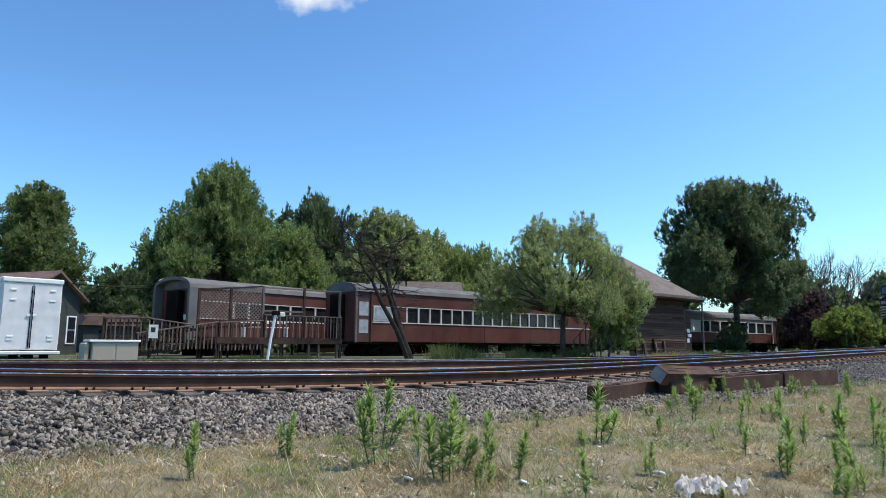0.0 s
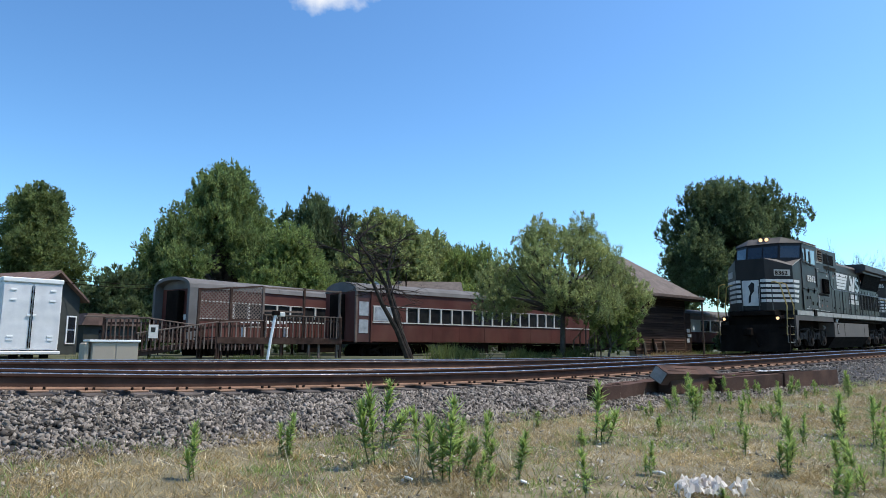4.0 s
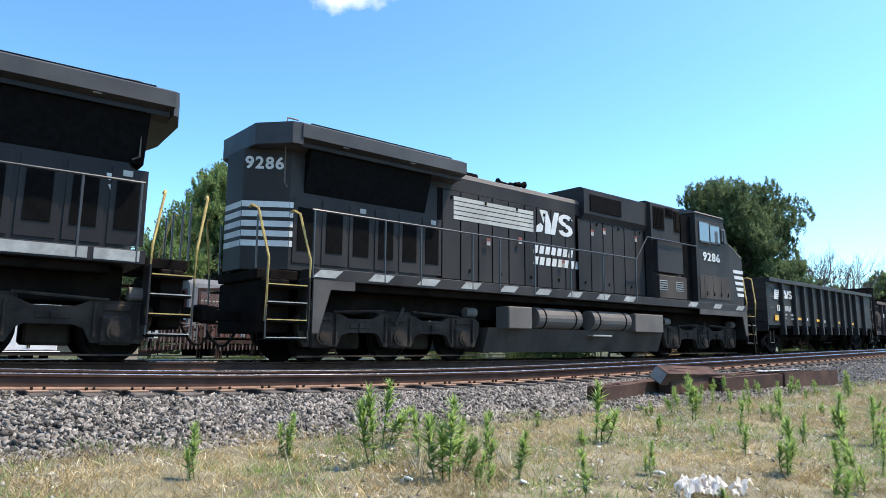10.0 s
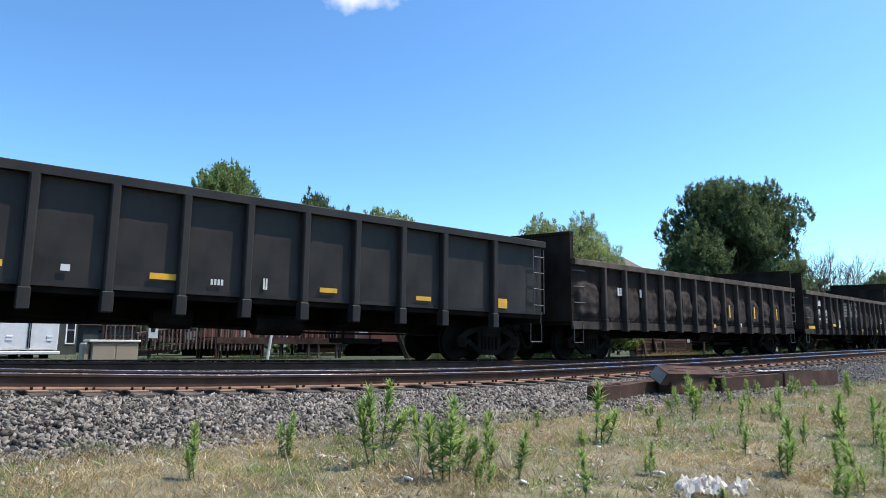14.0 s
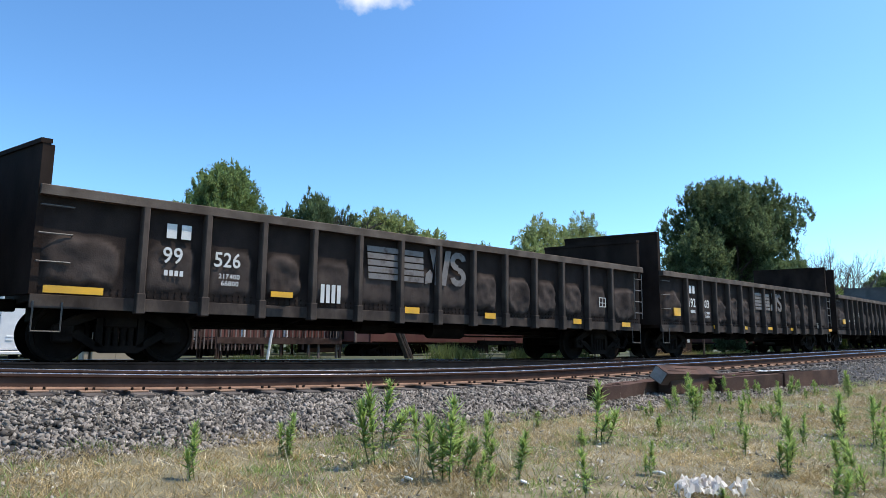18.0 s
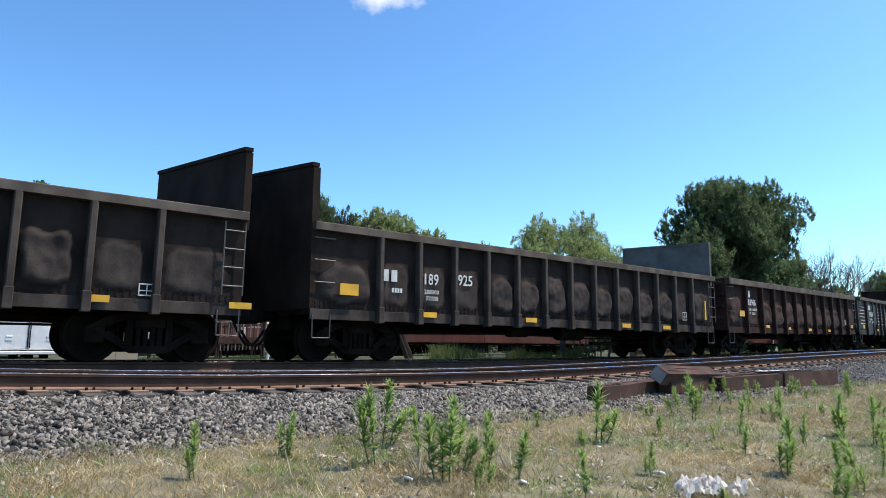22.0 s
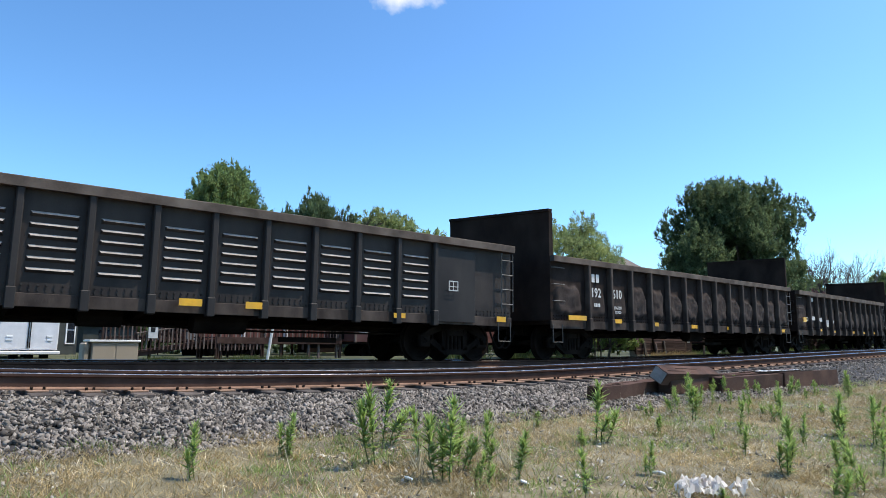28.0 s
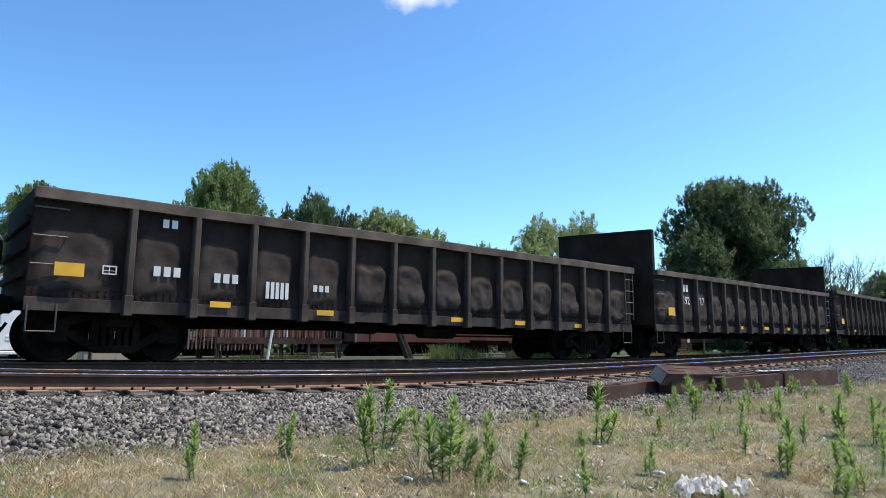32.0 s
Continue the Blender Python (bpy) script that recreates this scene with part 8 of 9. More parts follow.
def bare_trees():
    rnd = random.Random(3)
    ob = thing("bare_tree", "leaning bare dead tree in front of the coach", "tree", m=pose(18.3, 23.8, -0.4))
    bm = bmesh.new()
    stems = (((0.08, 0, 0), (-0.67, 0.1, 1.64), (-1.16, 0.2, 3.1), (-1.75, 0.1, 3.86), (-2.45, 0.0, 4.56), (-3.0, -0.1, 5.05)),
             ((-0.1, 0, 0), (-0.81, -0.1, 1.27), (-1.68, -0.2, 2.35), (-2.21, -0.2, 3.29), (-2.89, -0.3, 4.0), (-3.8, -0.4, 4.4)),
             ((0.0, 0.1, 0), (-0.2, 0.5, 1.5), (-0.5, 0.8, 3.0), (-0.6, 1.0, 3.9), (-0.4, 1.1, 4.6), (-0.2, 1.2, 5.1)))
    for pts in stems:
        tube(bm, [Vector(q) for q in pts], 0.13, 7, 0.03)
        for k, q in enumerate(pts[2:]):
            for _ in range(3):
                d = Vector((rnd.gauss(-0.15, 0.7), rnd.gauss(0, 0.5), rnd.gauss(0.45, 0.5))).normalized()
                branch(bm, rnd, Vector(q), d, rnd.uniform(0.5, 0.95), 0.038, 3, 0.55, 0.05)
    part("trunk", bm, M_BARKDARK, ob, "dark bare branches")
    ob = thing("bare_tree", "pale leafless tree with fanning branches", "tree", m=pose(74.8, 27.6, -0.2))
    bm = bmesh.new()
    for k in range(12):
        a = -1.05 + 0.19 * k
        d = Vector((0.30 * a + rnd.gauss(0, 0.1), -0.95 * a, 1.0)).normalized()
        branch(bm, rnd, Vector((0, 0, 0.8)), d, 3.7, 0.15, 5, 0.34, 0.30)
    tube(bm, [(0, 0, -0.2), (0, 0, 1.2)], 0.3, 8, 0.22)
    part("trunk", bm, M_BARKPALE, ob, "pale bare branches")


bare_trees()
tree("shrub", "low bright-green shoots beside the depot corner", (26.3, 19.0, -0.4), 0.6, 0.07, [(0, 0, 1.9, 0.7, 0.9), (0.6, -0.4, 1.5, 0.65, 0.9), (-0.4, 0.5, 2.3, 0.6, 0.9), (1.1, -0.6, 2.2, 0.6, 0.9), (0.4, 0, 0.8, 0.6, 0.8), (1.2, -0.3, 1.0, 0.6, 0.8)], 1100, 0.10, M_LEAF_LIME, 50)
# added shrubs that stand in for the dark void under the coaches
for i in range(9):
    tree("shrub", "low dark shrub added to darken the view under the coaches", (13.0 + 4.2 * i, 38.6 + 0.2 * (i % 3), -0.4), 0.3, 0.08, [(0, 0, 0.6, 1.0, 0.7), (1.2, 0, 0.6, 1.0, 0.7), (-1.3, 0.2, 0.6, 1.0, 0.7)], 260, 0.2, M_LEAF_DARK, 60 + i)


M_CLUMP = leaf_mat("tall_weed_leaf", (0.14, 0.175, 0.06))


def trackside_weeds():
    """Clumps of tall grass and weeds along the foot of the coaches and the depot."""
    rng = np.random.default_rng(9)
    spots = [(19.6, 22.6, 1.0, 1.1), (20.4, 22.2, 0.9, 0.8), (22.6, 21.2, 0.8, 0.9), (26.0, 20.8, 1.2, 0.9), (24.6, 21.6, 0.8, 0.6), (30.2, 18.9, 0.6, 0.6), (31.8, 18.8, 0.8, 0.7), (33.0, 18.7, 0.6, 0.6),
             (11.2, 25.2, 0.8, 0.35), (12.6, 25.2, 0.8, 0.3), (13.6, 25.4, 0.9, 0.35), (8.2, 25.6, 0.7, 0.3), (6.4, 27.2, 0.8, 0.5), (37.5, 20.6, 1.0, 0.7), (40.5, 21.5, 1.2, 0.6), (46.0, 22.5, 1.2, 0.6), (60.5, 24.5, 1.4, 0.9), (52.0, 22.0, 1.2, 0.6), (66.0, 24.0, 1.5, 0.9)]
    for i, (x, y, w, h) in enumerate(spots):
        n = int(700 * w)
        p = np.stack([x + rng.normal(scale=w * 0.42, size=n), y + rng.normal(scale=w * 0.35, size=n), np.full(n, -0.40)], 1)
        hh = h * 0.72 * (0.4 + 0.7 * rng.random((n, 1)))
        d = np.concatenate([rng.normal(scale=0.35, size=(n, 2)), np.ones((n, 1))], 1)
        d /= np.linalg.norm(d, axis=1)[:, None]
        s = np.cross(d, rng.normal(size=(n, 3)))
        s /= np.linalg.norm(s, axis=1)[:, None]
        B = d * hh / 2
        dry = i in (5, 6, 7)
        ob = blade_mesh("weed_clump", p + B, s * 0.009 * (1 + h), B, M_STRAW if dry else M_CLUMP, None, "")
        tagged(ob, "dry straw-coloured weed clump by the depot wall" if dry else "clump of tall green weeds beside the siding", "weeds", "weed clumps in the yard", kind="stuff")


trackside_weeds()


# ---- track details and the foreground ----
def crossties():
    bm = bmesh.new()
    box(bm, -0.11, 0.11, -1.30, 1.30, -0.375, -0.200, 0.012)
    bmesh.ops.recalc_face_normals(bm, faces=bm.faces[:])
    tie_me = bpy.data.meshes.new("crosstie")
    bm.to_mesh(tie_me)
    bm.free()
    tie_me.materials.append(M_TIE)
    bm = bmesh.new()
    box(bm, -0.105, 0.105, -0.235, 0.235, -0.200, -0.178, 0.006)
    bmesh.ops.recalc_face_normals(bm, faces=bm.faces[:])
    plate_me = bpy.data.meshes.new("tie_plate")
    bm.to_mesh(plate_me)
    bm.free()
    plate_me.materials.append(M_TIEPLATE)
    bm = bmesh.new()
    box(bm, -0.013, 0.013, -0.02, 0.02, -0.185, -0.145, 0.004)
    bmesh.ops.recalc_face_normals(bm, faces=bm.faces[:])
    spike_me = bpy.data.meshes.new("spike")
    bm.to_mesh(spike_me)
    bm.free()
    spike_me.materials.append(M_UNDER)
    rnd = random.Random(4)
    for c, s0, s1 in ((NEAR, -3.0, 58.0), (0.0, 0.0, 60.0)):
        s = s0
        while s < s1:
            a, b = line(s, c), line(s + 0.5, c)
            ang = math.degrees(math.atan2(b.y - a.y, b.x - a.x)) + rnd.uniform(-1, 1)
            ob = new("crosstie", tie_me)
            ob.matrix_basis = Matrix.Translation(a) @ pose(0, 0, rnd.uniform(-0.006, 0.004), 0, 0, ang)
            tagged(ob, "dark creosoted wooden crosstie in the ballast", "crosstie", "crossties under the rails")
            for o in RAIL_OFFS:
                pl = share("tie_plate", plate_me, ob, pose(0, o, 0))
                if c == NEAR and s < 30:
                    for d in (-0.115, 0.115):
                        for e in (-0.05, 0.05):
                            share("spike", spike_me, pl, pose(e + rnd.uniform(-0.02, 0.02), d, 0))
            s += 0.52


crossties()


def stone_mesh(name, pts, sizes, material, seed):
    """Crushed stones: skewed, chipped blocks of many sizes, joined."""
    rng = np.random.default_rng(seed)
    n = len(pts)
    cube = np.array([(x, y, z) for x in (-1, 1) for y in (-1, 1) for z in (-1, 1)], float)
    faces = np.array([(0, 1, 3, 2), (4, 6, 7, 5), (0, 4, 5, 1), (2, 3, 7, 6), (0, 2, 6, 4), (1, 5, 7, 3)], np.int32)
    V = np.repeat(cube[None], n, 0) * (0.72 + 0.4 * rng.random((n, 8, 1)))
    V[:, :4, 1:] *= 0.35 + 0.5 * rng.random((n, 1, 2))
    V += rng.normal(scale=0.22, size=(n, 8, 3))
    V *= (np.array([1.2, 0.8, 0.5]) * (0.75 + 0.5 * rng.random((n, 1, 3))))
    q = rng.normal(size=(n, 4))
    q /= np.linalg.norm(q, axis=1)[:, None]
    w, x, y, z = q.T
    R = np.stack([np.stack([1 - 2 * (y * y + z * z), 2 * (x * y - z * w), 2 * (x * z + y * w)], -1),
                  np.stack([2 * (x * y + z * w), 1 - 2 * (x * x + z * z), 2 * (y * z - x * w)], -1),
                  np.stack([2 * (x * z - y * w), 2 * (y * z + x * w), 1 - 2 * (x * x + y * y)], -1)], 1)
    V = np.einsum("nij,nkj->nki", R, V) * sizes[:, None, None] + pts[:, None, :]
    F = (faces[None] + (np.arange(n) * 8)[:, None, None]).reshape(-1)
    me = bpy.data.meshes.new(name)
    me.vertices.add(n * 8)
    me.vertices.foreach_set("co", V.reshape(-1))
    me.loops.add(n * 24)
    me.loops.foreach_set("vertex_index", F.astype(np.int32))
    me.polygons.add(n * 6)
    me.polygons.foreach_set("loop_start", np.arange(0, n * 24, 4, dtype=np.int32))
    me.update(calc_edges=True)
    me.materials.append(material)
    return new(name, me)


def scatter(rng, n, s0, s1, o0, o1, power=1.0):
    s = s0 + (s1 - s0) * rng.random(n) ** power
    o = o0 + (o1 - o0) * rng.random(n)
    return np.array([(lambda p, a, b: (p.x, p.y, ground_z(a, b)))(line(a, b), a, b) for a, b in zip(s, o)])


def ballast_stones():
    rng = np.random.default_rng(21)
    p = np.concatenate([scatter(rng, 40000, -1.0, 16.0, -7.42, -5.00), scatter(rng, 10000, 16.0, 50.0, -7.35, -5.00), scatter(rng, 4500, -1.0, 24.0, -4.6, -3.2), scatter(rng, 2500, 0.0, 30.0, -2.6, -0.9)])
    sz = 0.012 + 0.019 * rng.random(len(p)) ** 1.5
    p[:, 2] += sz * 0.25
    tagged(stone_mesh("ballast_stones", p, sz, M_BALLAST, 1), "loose crushed grey ballast stones on the slope", "ballast", kind="stuff")
    p = np.concatenate([scatter(rng, 20000, 0.0, 24.0, -13.0, -7.2), scatter(rng, 9000, 3.0, 24.0, -12.5, -8.0)])
    bare = np.array([noise.noise(Vector((x * 0.8, (y - TRACK_Y) * 0.8, 4.0))) + 0.5 * noise.noise(Vector((x * 2.6, (y - TRACK_Y) * 2.6, 9.0))) for x, y, _ in p])
    p = p[(bare > 0.02) | (rng.random(len(p)) < 0.30)]
    sz = 0.005 + 0.016 * rng.random(len(p)) ** 2.0
    tagged(stone_mesh("gravel", p, sz, M_GRAVEL, 2), "scattered pale gravel stones among the grass", "gravel", kind="stuff")


M_GRAVEL = mat("pale_mixed_gravel", (0.36, 0.325, 0.27), 0.9, 0, 0.2, 6, 60, 0.1, island=0.75, spec=0.12)
ballast_stones()


def timbers():
    rows = TIMBERS
    for i, (a, b, w, h, roll) in enumerate(rows):
        a, b = Vector(a), Vector(b)
        d = b - a
        ob = thing("old_tie", "discarded dark weathered railway tie lying on the slope", "railway tie", "discarded ties by the track")
        m = Matrix.Translation(a) @ d.to_track_quat("X", "Z").to_matrix().to_4x4() @ pose(0, 0, 0, roll)
        bm = bmesh.new()
        n = 10
        rings = []
        for k in range(n + 1):
            x = d.length * k / n
            ring = []
            for y, z in ((-w / 2, 0), (w / 2, 0), (w / 2, h), (-w / 2, h)):
                j = 0.010 * noise.noise(Vector((x * 2 + i * 9, y * 9, z * 9)))
                ring.append(bm.verts.new((x + (j if k in (0, n) else 0), y + j, z + j)))
            rings.append(ring)
        for p, q in zip(rings, rings[1:]):
            for k in range(4):
                bm.faces.new((p[k], p[(k + 1) % 4], q[(k + 1) % 4], q[k]))
        bm.faces.new(rings[0])
        bm.faces.new(rings[-1][::-1])
        body = part("timber", bm, M_OLDTIE, ob)
        body.matrix_basis = m
        bm = bmesh.new()
        box(bm, -0.012, -0.004, -w / 2 + 0.012, w / 2 - 0.012, 0.012, h - 0.012, 0.002)
        part("sawn_end", bm, M_TIEEND if i == 4 else M_OLDTIE, body, "pale sawn end" if i == 4 else "")
        for k in range(2):
            bm = bmesh.new()
            y = -w / 2 + w * (0.3 + 0.3 * k)
            box(bm, d.length * (0.05 + 0.2 * k), d.length * (0.35 + 0.3 * k), y, y + 0.005, h - 0.002, h + 0.008)
            part("split", bm, M_UNDER, body)


M_OLDTIE = mat("old_tie_wood", (0.062, 0.034, 0.025), 0.85, 0, 0.4, 2.5, 50, 0.4, (0.17, 0.095, 0.068), 0.5, 1.6, spec=0.15)
M_TIEEND = mat("pale_sawn_tie_end", (0.30, 0.29, 0.28), 0.9, 0, 0.3, 6, 50, 0.3, (0.12, 0.10, 0.09), 0.5, 8.0)
M_FILM = mat("crumpled_clear_film", (0.75, 0.75, 0.74), 0.25, 0, 0.2, 8, 30, 0.8)
TIMBERS = [((8.62, 6.52, -0.66), (11.2, 6.98, -0.63), 0.25, 0.30, 4), ((10.72, 6.56, -0.64), (13.1, 6.80, -0.56), 0.25, 0.30, -2),
           ((12.35, 6.52, -0.64), (15.35, 6.50, -0.62), 0.27, 0.33, 3), ((15.0, 6.44, -0.63), (17.7, 6.35, -0.62), 0.26, 0.36, -3),
           ((10.42, 6.58, -0.32), (12.75, 6.86, -0.40), 0.26, 0.24, 34), ((12.9, 6.72, -0.42), (16.2, 6.60, -0.36), 0.24, 0.14, 6), ((24.6, 6.9, -0.62), (25.3, 7.0, -0.62), 0.3, 0.26, 0)]
timbers()


def plastic_film():
    """A crumpled clear sheet lying over the long ties."""
    ob = thing("plastic_sheet", "crumpled pale plastic sheet lying on the old ties", "plastic sheet", m=pose(14.25, 6.42, -0.255))
    nx, ny = 26, 8
    verts = [(1.9 * i / nx, 0.05 + 0.24 * j / ny, 0.018 + 0.022 * noise.noise(Vector((i * 0.9, j * 1.3, 2.0)))) for i in range(nx + 1) for j in range(ny + 1)]
    faces = [(i * (ny + 1) + j, (i + 1) * (ny + 1) + j, (i + 1) * (ny + 1) + j + 1, i * (ny + 1) + j + 1) for i in range(nx) for j in range(ny)]
    raw_mesh("sheet", verts, faces, M_FILM, ob)


plastic_film()


def weed_variant(k):
    """An upright horseweed: thin stems with narrow rising leaves, thickest towards the tips; one metre tall, scaled when placed."""
    rng = np.random.default_rng(100 + k)
    root = thing("weed", "upright green weed with narrow leaves in the gravel", "weed", "weeds in the foreground", pose(0, 0, -50))
    bm = bmesh.new()
    lean = rng.normal(scale=0.07, size=2)
    stems = [(0.0, 0.0, 1.0)]
    for _ in range((1, 2, 0, 2, 1, 3)[k % 6]):
        a = rng.uniform(0, 6.28)
        r = rng.uniform(0.08, 0.26)
        stems.append((r * math.cos(a), r * math.sin(a), rng.uniform(0.35, 0.85)))
    Ps, As, Bs = [], [], []
    for sx, sy, h in stems:
        bend = rng.normal(scale=0.035, size=2)
        p0 = np.array([sx * 0.55, sy * 0.55, 0.0])
        p1 = np.array([sx * 0.85 + lean[0] * 0.3 + bend[0], sy * 0.85 + lean[1] * 0.3 + bend[1], h * 0.5])
        p2 = np.array([sx + lean[0], sy + lean[1], h])
        tube(bm, [p0, p1, p2], 0.010, 5, 0.003)
        n = int(105 * h)
        t = 0.08 + 0.92 * rng.random(n) ** 0.62
        ang = np.arange(n) * 2.399 + rng.normal(scale=0.3, size=n)
        tt = t[:, None]
        base = p0 * (1 - tt) ** 2 + 2 * p1 * tt * (1 - tt) + p2 * tt ** 2
        ln = (0.044 + 0.062 * np.sin(np.clip(t, 0, 1) * 2.7)) * (0.7 + 0.6 * rng.random(n))
        rise = 0.35 + 1.5 * t ** 3 + rng.normal(scale=0.40, size=n)
        d = np.stack([np.cos(ang), np.sin(ang), rise], 1)
        d /= np.linalg.norm(d, axis=1)[:, None]
        sd = np.stack([-np.sin(ang), np.cos(ang), rng.normal(scale=0.3, size=n)], 1)
        Ps.append(base + d * ln[:, None])
        As.append(sd * (0.014 + 0.010 * rng.random((n, 1))))
        Bs.append(d * ln[:, None])
    part("stem", bm, M_WEEDSTEM, root)
    lv = blade_mesh("leaves", np.concatenate(Ps), np.concatenate(As), np.concatenate(Bs), M_WEED, root, "narrow bright green leaves")
    tagged(lv, kind="stuff")
    return root


M_WEEDSTEM = mat("weed_stem", (0.10, 0.13, 0.04), 0.7, 0, 0.2, 5, 30, 0.0)


def place_weeds():
    variants = [weed_variant(k) for k in range(6)]
    rnd = random.Random(8)
    spots = list(WEED_SPOTS)
    for _ in range(46):
        s = rnd.uniform(3.0, 20.0)
        o = rnd.uniform(-11.5, -7.2) if s < 9 else rnd.uniform(-11.0, -7.0)
        p = line(s, o)
        if p.x / max(0.1, p.y) > 0.9:
            spots.append((p.x, p.y, rnd.uniform(0.10, 0.26)))
    used = set()
    for i, (x, y, h) in enumerate(spots):
        k = i % 6
        s = float(np.interp(x, _gx, _g))
        z = ground_z(s, y - line(s).y) - 0.02
        w = min(0.75, max(0.30, h * rnd.uniform(1.05, 1.35)))
        m = pose(x, y, z, rnd.uniform(-5, 5), rnd.uniform(-5, 5), rnd.uniform(0, 360)) @ Matrix.Diagonal((w, w, h, 1))
        if k not in used:
            used.add(k)
            variants[k].matrix_basis = m
        else:
            c = copy_thing(variants[k], m)
            c.matrix_basis = m


WEED_SPOTS = [(3.12, 4.48, 0.63), (3.76, 5.29, 0.58), (3.39, 4.28, 0.45), (3.22, 3.71, 0.58), (3.71, 3.87, 0.44), (3.26, 3.43, 0.25), (3.68, 3.47, 0.35), (5.69, 4.29, 0.61), (3.48, 2.72, 0.31), (2.78, 5.25, 0.37), (1.82, 4.81, 0.4), (3.55, 3.99, 0.40), (8.18, 4.64, 0.5), (8.68, 5.14, 0.39), (10.34, 5.52, 0.3), (11.09, 5.61, 0.26), (11.29, 5.47, 0.25), (5.61, 2.39, 0.45), (6.19, 3.0, 0.27), (9.15, 3.92, 0.42), (7.81, 3.83, 0.35), (4.73, 1.73, 0.3), (7.23, 2.87, 0.33), (8.23, 2.9, 0.5), (14.23, 4.87, 0.5), (8.0, 2.53, 0.5), (6.21, 1.92, 0.33), (5.97, 2.1, 0.33), (13.48, 6.24, 0.25), (8.35, 5.37, 0.21), (6.61, 4.12, 0.23), (5.33, 1.8, 0.34), (9.83, 5.91, 0.3), (11.04, 6.35, 0.42), (10.83, 5.95, 0.3), (12.16, 6.46, 0.26), (12.38, 6.31, 0.33), (13.09, 6.48, 0.3), (12.44, 5.95, 0.33), (13.22, 6.05, 0.25), (12.4, 5.38, 0.35), (14.02, 5.84, 0.4), (14.51, 5.86, 0.3), (14.45, 5.54, 0.3), (8.76, 5.32, 0.25), (9.65, 5.38, 0.3), (15.38, 5.26, 0.3), (11.1, 5.24, 0.2)]
place_weeds()


def grass():
    rng = np.random.default_rng(31)

    def blades(n, hmin, hmax, width, lean, s0, s1, o0, o1, green):
        s = s0 + (s1 - s0) * rng.random(n) ** 1.5
        o = o0 + (o1 - o0) * rng.random(n)
        # most blades gather in tufts
        nt = max(1, n // 34)
        pick = rng.integers(0, nt, n)
        tuft = rng.random(n) < 0.6
        jit = rng.normal(scale=0.035, size=(n, 2))
        s = np.where(tuft, s[:nt][pick] + jit[:, 0], s)
        o = np.where(tuft, o[:nt][pick] + jit[:, 1], o)
        yy = TRACK_Y + o
        near = (s > 0.10 * yy) & (yy > 0.24 * s) & (s * s + yy * yy > 14.0)
        s, o = s[near], o[near]
        keep = []
        for a, b in zip(s, o):
            v = noise.noise(Vector((a * 0.8, b * 0.8, 4.0))) + 0.5 * noise.noise(Vector((a * 2.6, b * 2.6, 9.0)))
            keep.append((v > -0.05) if green else (v < 0.16 or rng.random() < 0.30))
        s, o = s[keep], o[keep]
        p = np.array([(lambda c, a, b: (c.x, c.y, ground_z(a, b) - 0.01))(line(a, b), a, b) for a, b in zip(s, o)])
        n = len(p)
        d = np.concatenate([rng.normal(scale=lean, size=(n, 2)), np.ones((n, 1))], 1)
        d /= np.linalg.norm(d, axis=1)[:, None]
        h = (hmin + (hmax - hmin) * rng.random((n, 1)) ** 1.8)
        side = np.cross(d, rng.normal(size=(n, 3)))
        side /= np.linalg.norm(side, axis=1)[:, None]
        B = d * h / 2
        return p + B, side * width * (0.6 + 0.8 * rng.random((n, 1))), B

    for name, label, args, m in (
            ("dry_grass", "short dry straw-coloured grass", (230000, 0.03, 0.13, 0.0040, 1.0, -0.5, 26.0, -12.5, -7.0, False), M_STRAW),
            ("flattened_straw", "pale flattened dead grass", (110000, 0.05, 0.16, 0.0034, 3.2, -0.5, 26.0, -12.5, -7.1, False), M_STRAWPALE),
            ("green_grass", "patchy short green grass", (95000, 0.03, 0.13, 0.0042, 0.7, -0.5, 26.0, -12.5, -6.9, True), M_GRASS),
            ("straw_stalks", "tall pale dead stalks", (520, 0.15, 0.45, 0.0042, 0.45, -0.5, 20.0, -10.0, -6.9, False), M_STRAWPALE)):
        P, A, B = blades(*args)
        ob = blade_mesh(name, P, A, B, m, None, "")
        tagged(ob, label, "grass", kind="stuff")


grass()


def litter():
    rnd = random.Random(12)
    heap = thing("litter_heap", "heap of torn white paper scraps on the gravel", "litter", m=pose(4.33, 2.36, -0.70))
    for k in range(64):
        bm = bmesh.new()
        x, y = rnd.gauss(0, 0.13), rnd.gauss(0, 0.10)
        r = rnd.uniform(0.014, 0.040)
        vs = []
        for j in range(7):
            a = 2 * math.pi * j / 7
            rr = r * rnd.uniform(0.6, 1.2)
            vs.append(bm.verts.new((x + rr * math.cos(a), y + rr * math.sin(a), 0.03 + 0.05 * rnd.random() + rnd.gauss(0, 0.018))))
        c = bm.verts.new((x, y, 0.07 + 0.03 * rnd.random()))
        for j in range(7):
            bm.faces.new((vs[j], vs[(j + 1) % 7], c))
        geo = bmesh.ops.solidify(bm, geom=bm.faces[:], thickness=0.003)
        part("scrap", bm, M_PAPER, heap)
    for x, y in ((3.55, 3.30), (4.6, 2.9), (3.0, 3.9)):
        o = thing("paper_scrap", "single white scrap of paper in the grass", "litter", "paper scraps", pose(x, y, -0.68, 20, 10, rnd.uniform(0, 90)))
        bx("scrap", M_WHITEPAINT, o, -0.05, 0.05, -0.03, 0.03, 0.0, 0.02, 0.008)


litter()


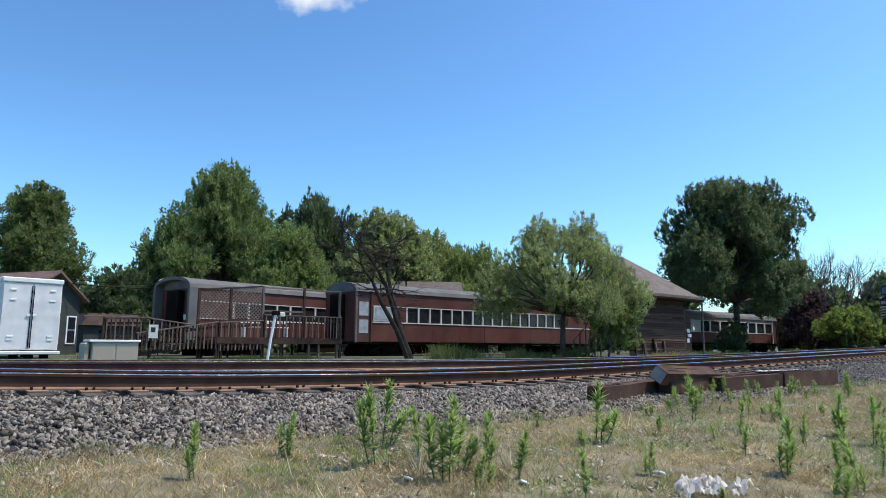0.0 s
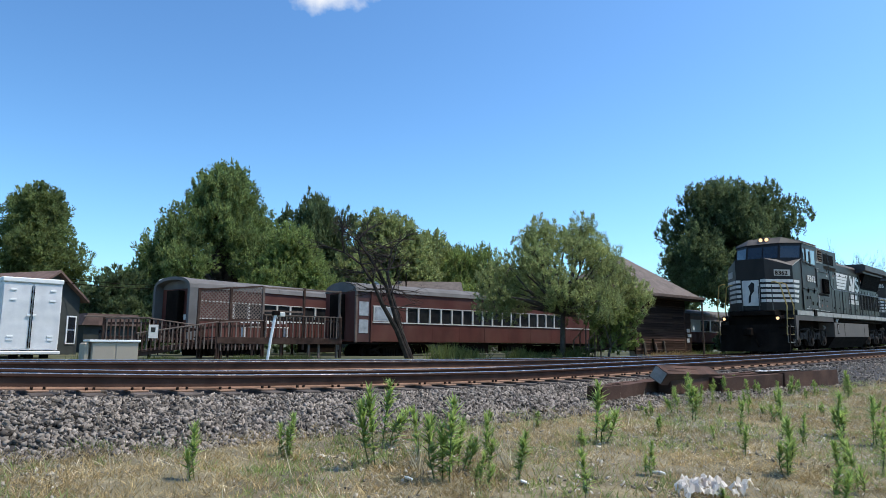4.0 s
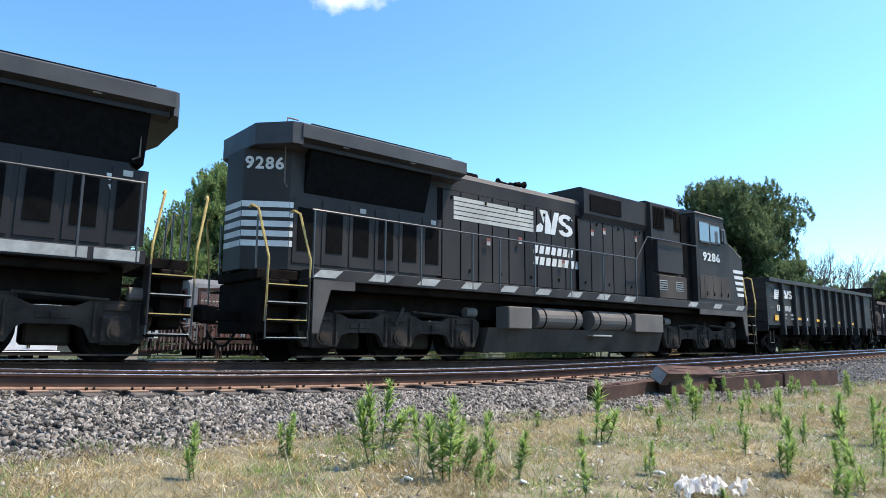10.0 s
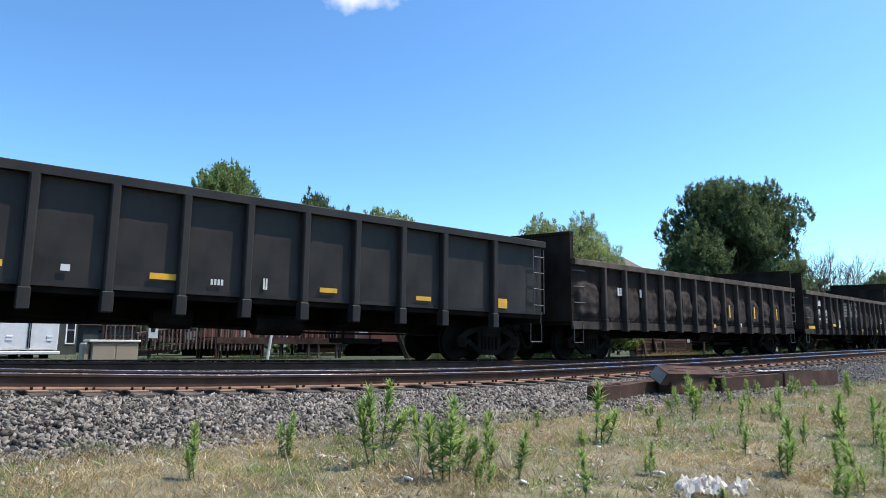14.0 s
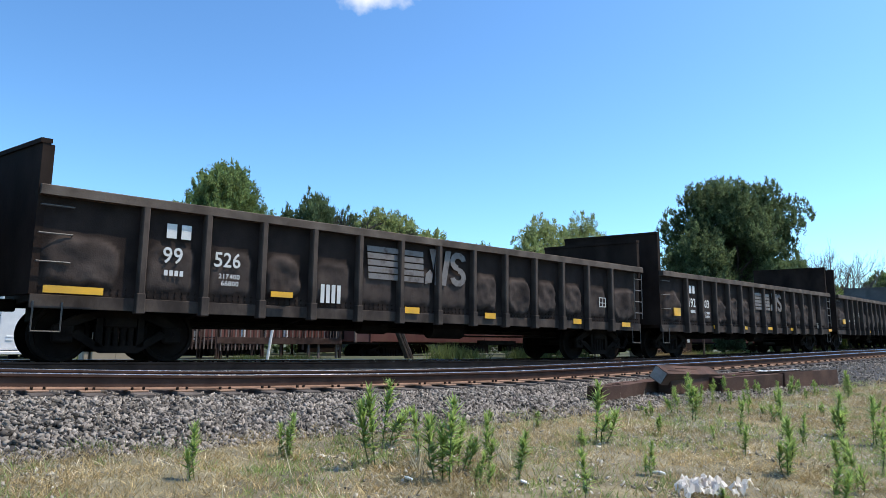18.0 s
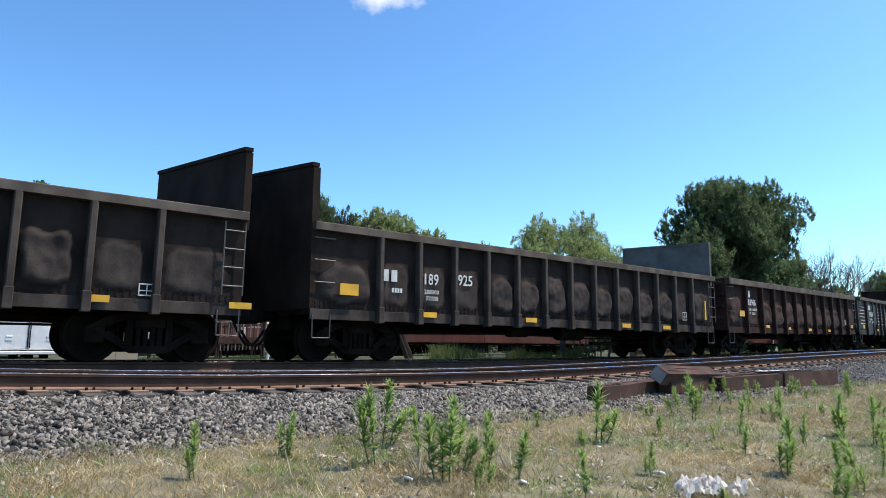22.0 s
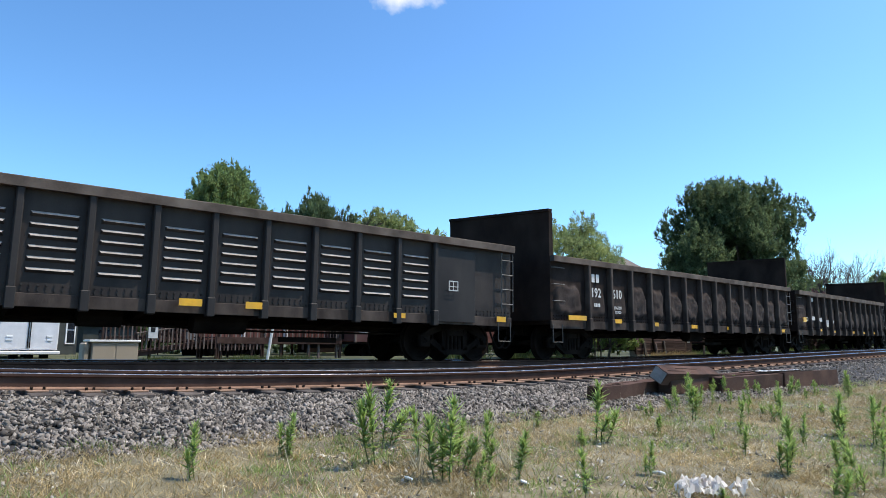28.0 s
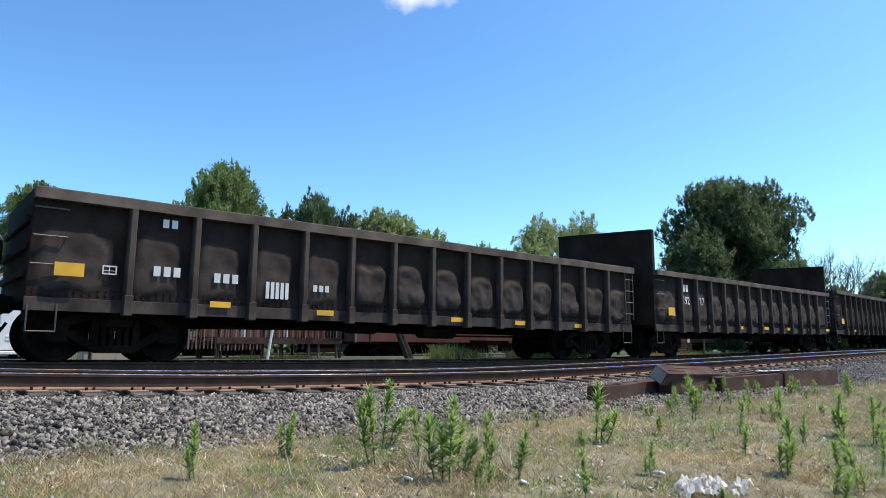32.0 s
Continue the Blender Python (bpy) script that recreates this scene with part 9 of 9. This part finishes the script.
def build_cloud():
    """A small fair-weather cloud far off, a soft-edged sheet that drifts."""
    m = bpy.data.materials.new("self_lit_cloud_vapour")
    m.use_nodes = True
    n, l = m.node_tree.nodes, m.node_tree.links
    n.clear()
    out = n.new("ShaderNodeOutputMaterial")
    mix, tr, em = n.new("ShaderNodeMixShader"), n.new("ShaderNodeBsdfTransparent"), n.new("ShaderNodeEmission")
    # the cloud's sunlit white is given off by the sheet itself
    em.inputs[0].default_value, em.inputs[1].default_value = (0.93, 0.96, 1.0, 1), 1.15
    tc = n.new("ShaderNodeTexCoord")
    nz = n.new("ShaderNodeTexNoise")
    nz.inputs["Scale"].default_value, nz.inputs["Detail"].default_value = 0.006, 7.0
    l.new(tc.outputs["Object"], nz.inputs["Vector"])
    sep = n.new("ShaderNodeVectorMath")
    sep.operation = "LENGTH"
    mp = n.new("ShaderNodeMapping")
    mp.inputs["Scale"].default_value = (1 / 215.0, 1.0, 1 / 105.0)
    l.new(tc.outputs["Object"], mp.inputs[0])
    l.new(mp.outputs[0], sep.inputs[0])
    sub = n.new("ShaderNodeMath")
    sub.operation = "SUBTRACT"
    l.new(nz.outputs[0], sub.inputs[0])
    k = n.new("ShaderNodeMath")
    k.operation = "MULTIPLY"
    k.inputs[1].default_value = 0.42
    l.new(sep.outputs["Value"], k.inputs[0])
    l.new(k.outputs[0], sub.inputs[1])
    rp = n.new("ShaderNodeMapRange")
    rp.inputs[1].default_value, rp.inputs[2].default_value = 0.08, 0.46
    l.new(sub.outputs[0], rp.inputs[0])
    l.new(rp.outputs[0], mix.inputs[0])
    l.new(tr.outputs[0], mix.inputs[1])
    l.new(em.outputs[0], mix.inputs[2])
    l.new(mix.outputs[0], out.inputs[0])
    bm = bmesh.new()
    vs = [bm.verts.new(p) for p in ((-420, 0, -200), (420, 0, -200), (420, 0, 200), (-420, 0, 200))]
    bm.faces.new(vs)
    ob = finish("cloud", bm, m)
    ob.visible_shadow = False
    return tagged(ob, "small white fair-weather cloud with ragged edges", "cloud")


CLOUD = build_cloud()


def head(t):
    """How far along the line the train's leading coupler is at t seconds."""
    return float(np.interp(t, [h[0] for h in HEADS], [h[1] for h in HEADS]))


def motions():
    for ob, u0, u1 in TRAIN:
        rows = []
        for k in range(65):
            t = k * 0.5
            rows.append((t, line_pose(u0 + head(t), u1 + head(t))))
        walk(ob, rows)
    # the wheels roll with the train
    for ob, x, r in WHEELS:
        rows = []
        start = head(0.0)
        for k in range(481):
            t = k / 15.0
            rows.append((t, pose(x, 0, r) @ Matrix.Rotation((head(t) - start) / r, 4, "Y")))
        walk(ob, rows)
    # the cloud drifts to the right
    a, b = Vector((1432.0, 2650.0, 1655.0)), Vector((1850.0, 2380.0, 1705.0))
    walk(CLOUD, [(0.0, Matrix.Translation(a) @ pose(0, 0, 0, 0, 0, -29)), (32.0, Matrix.Translation(b) @ pose(0, 0, 0, 0, 0, -36))])


motions()
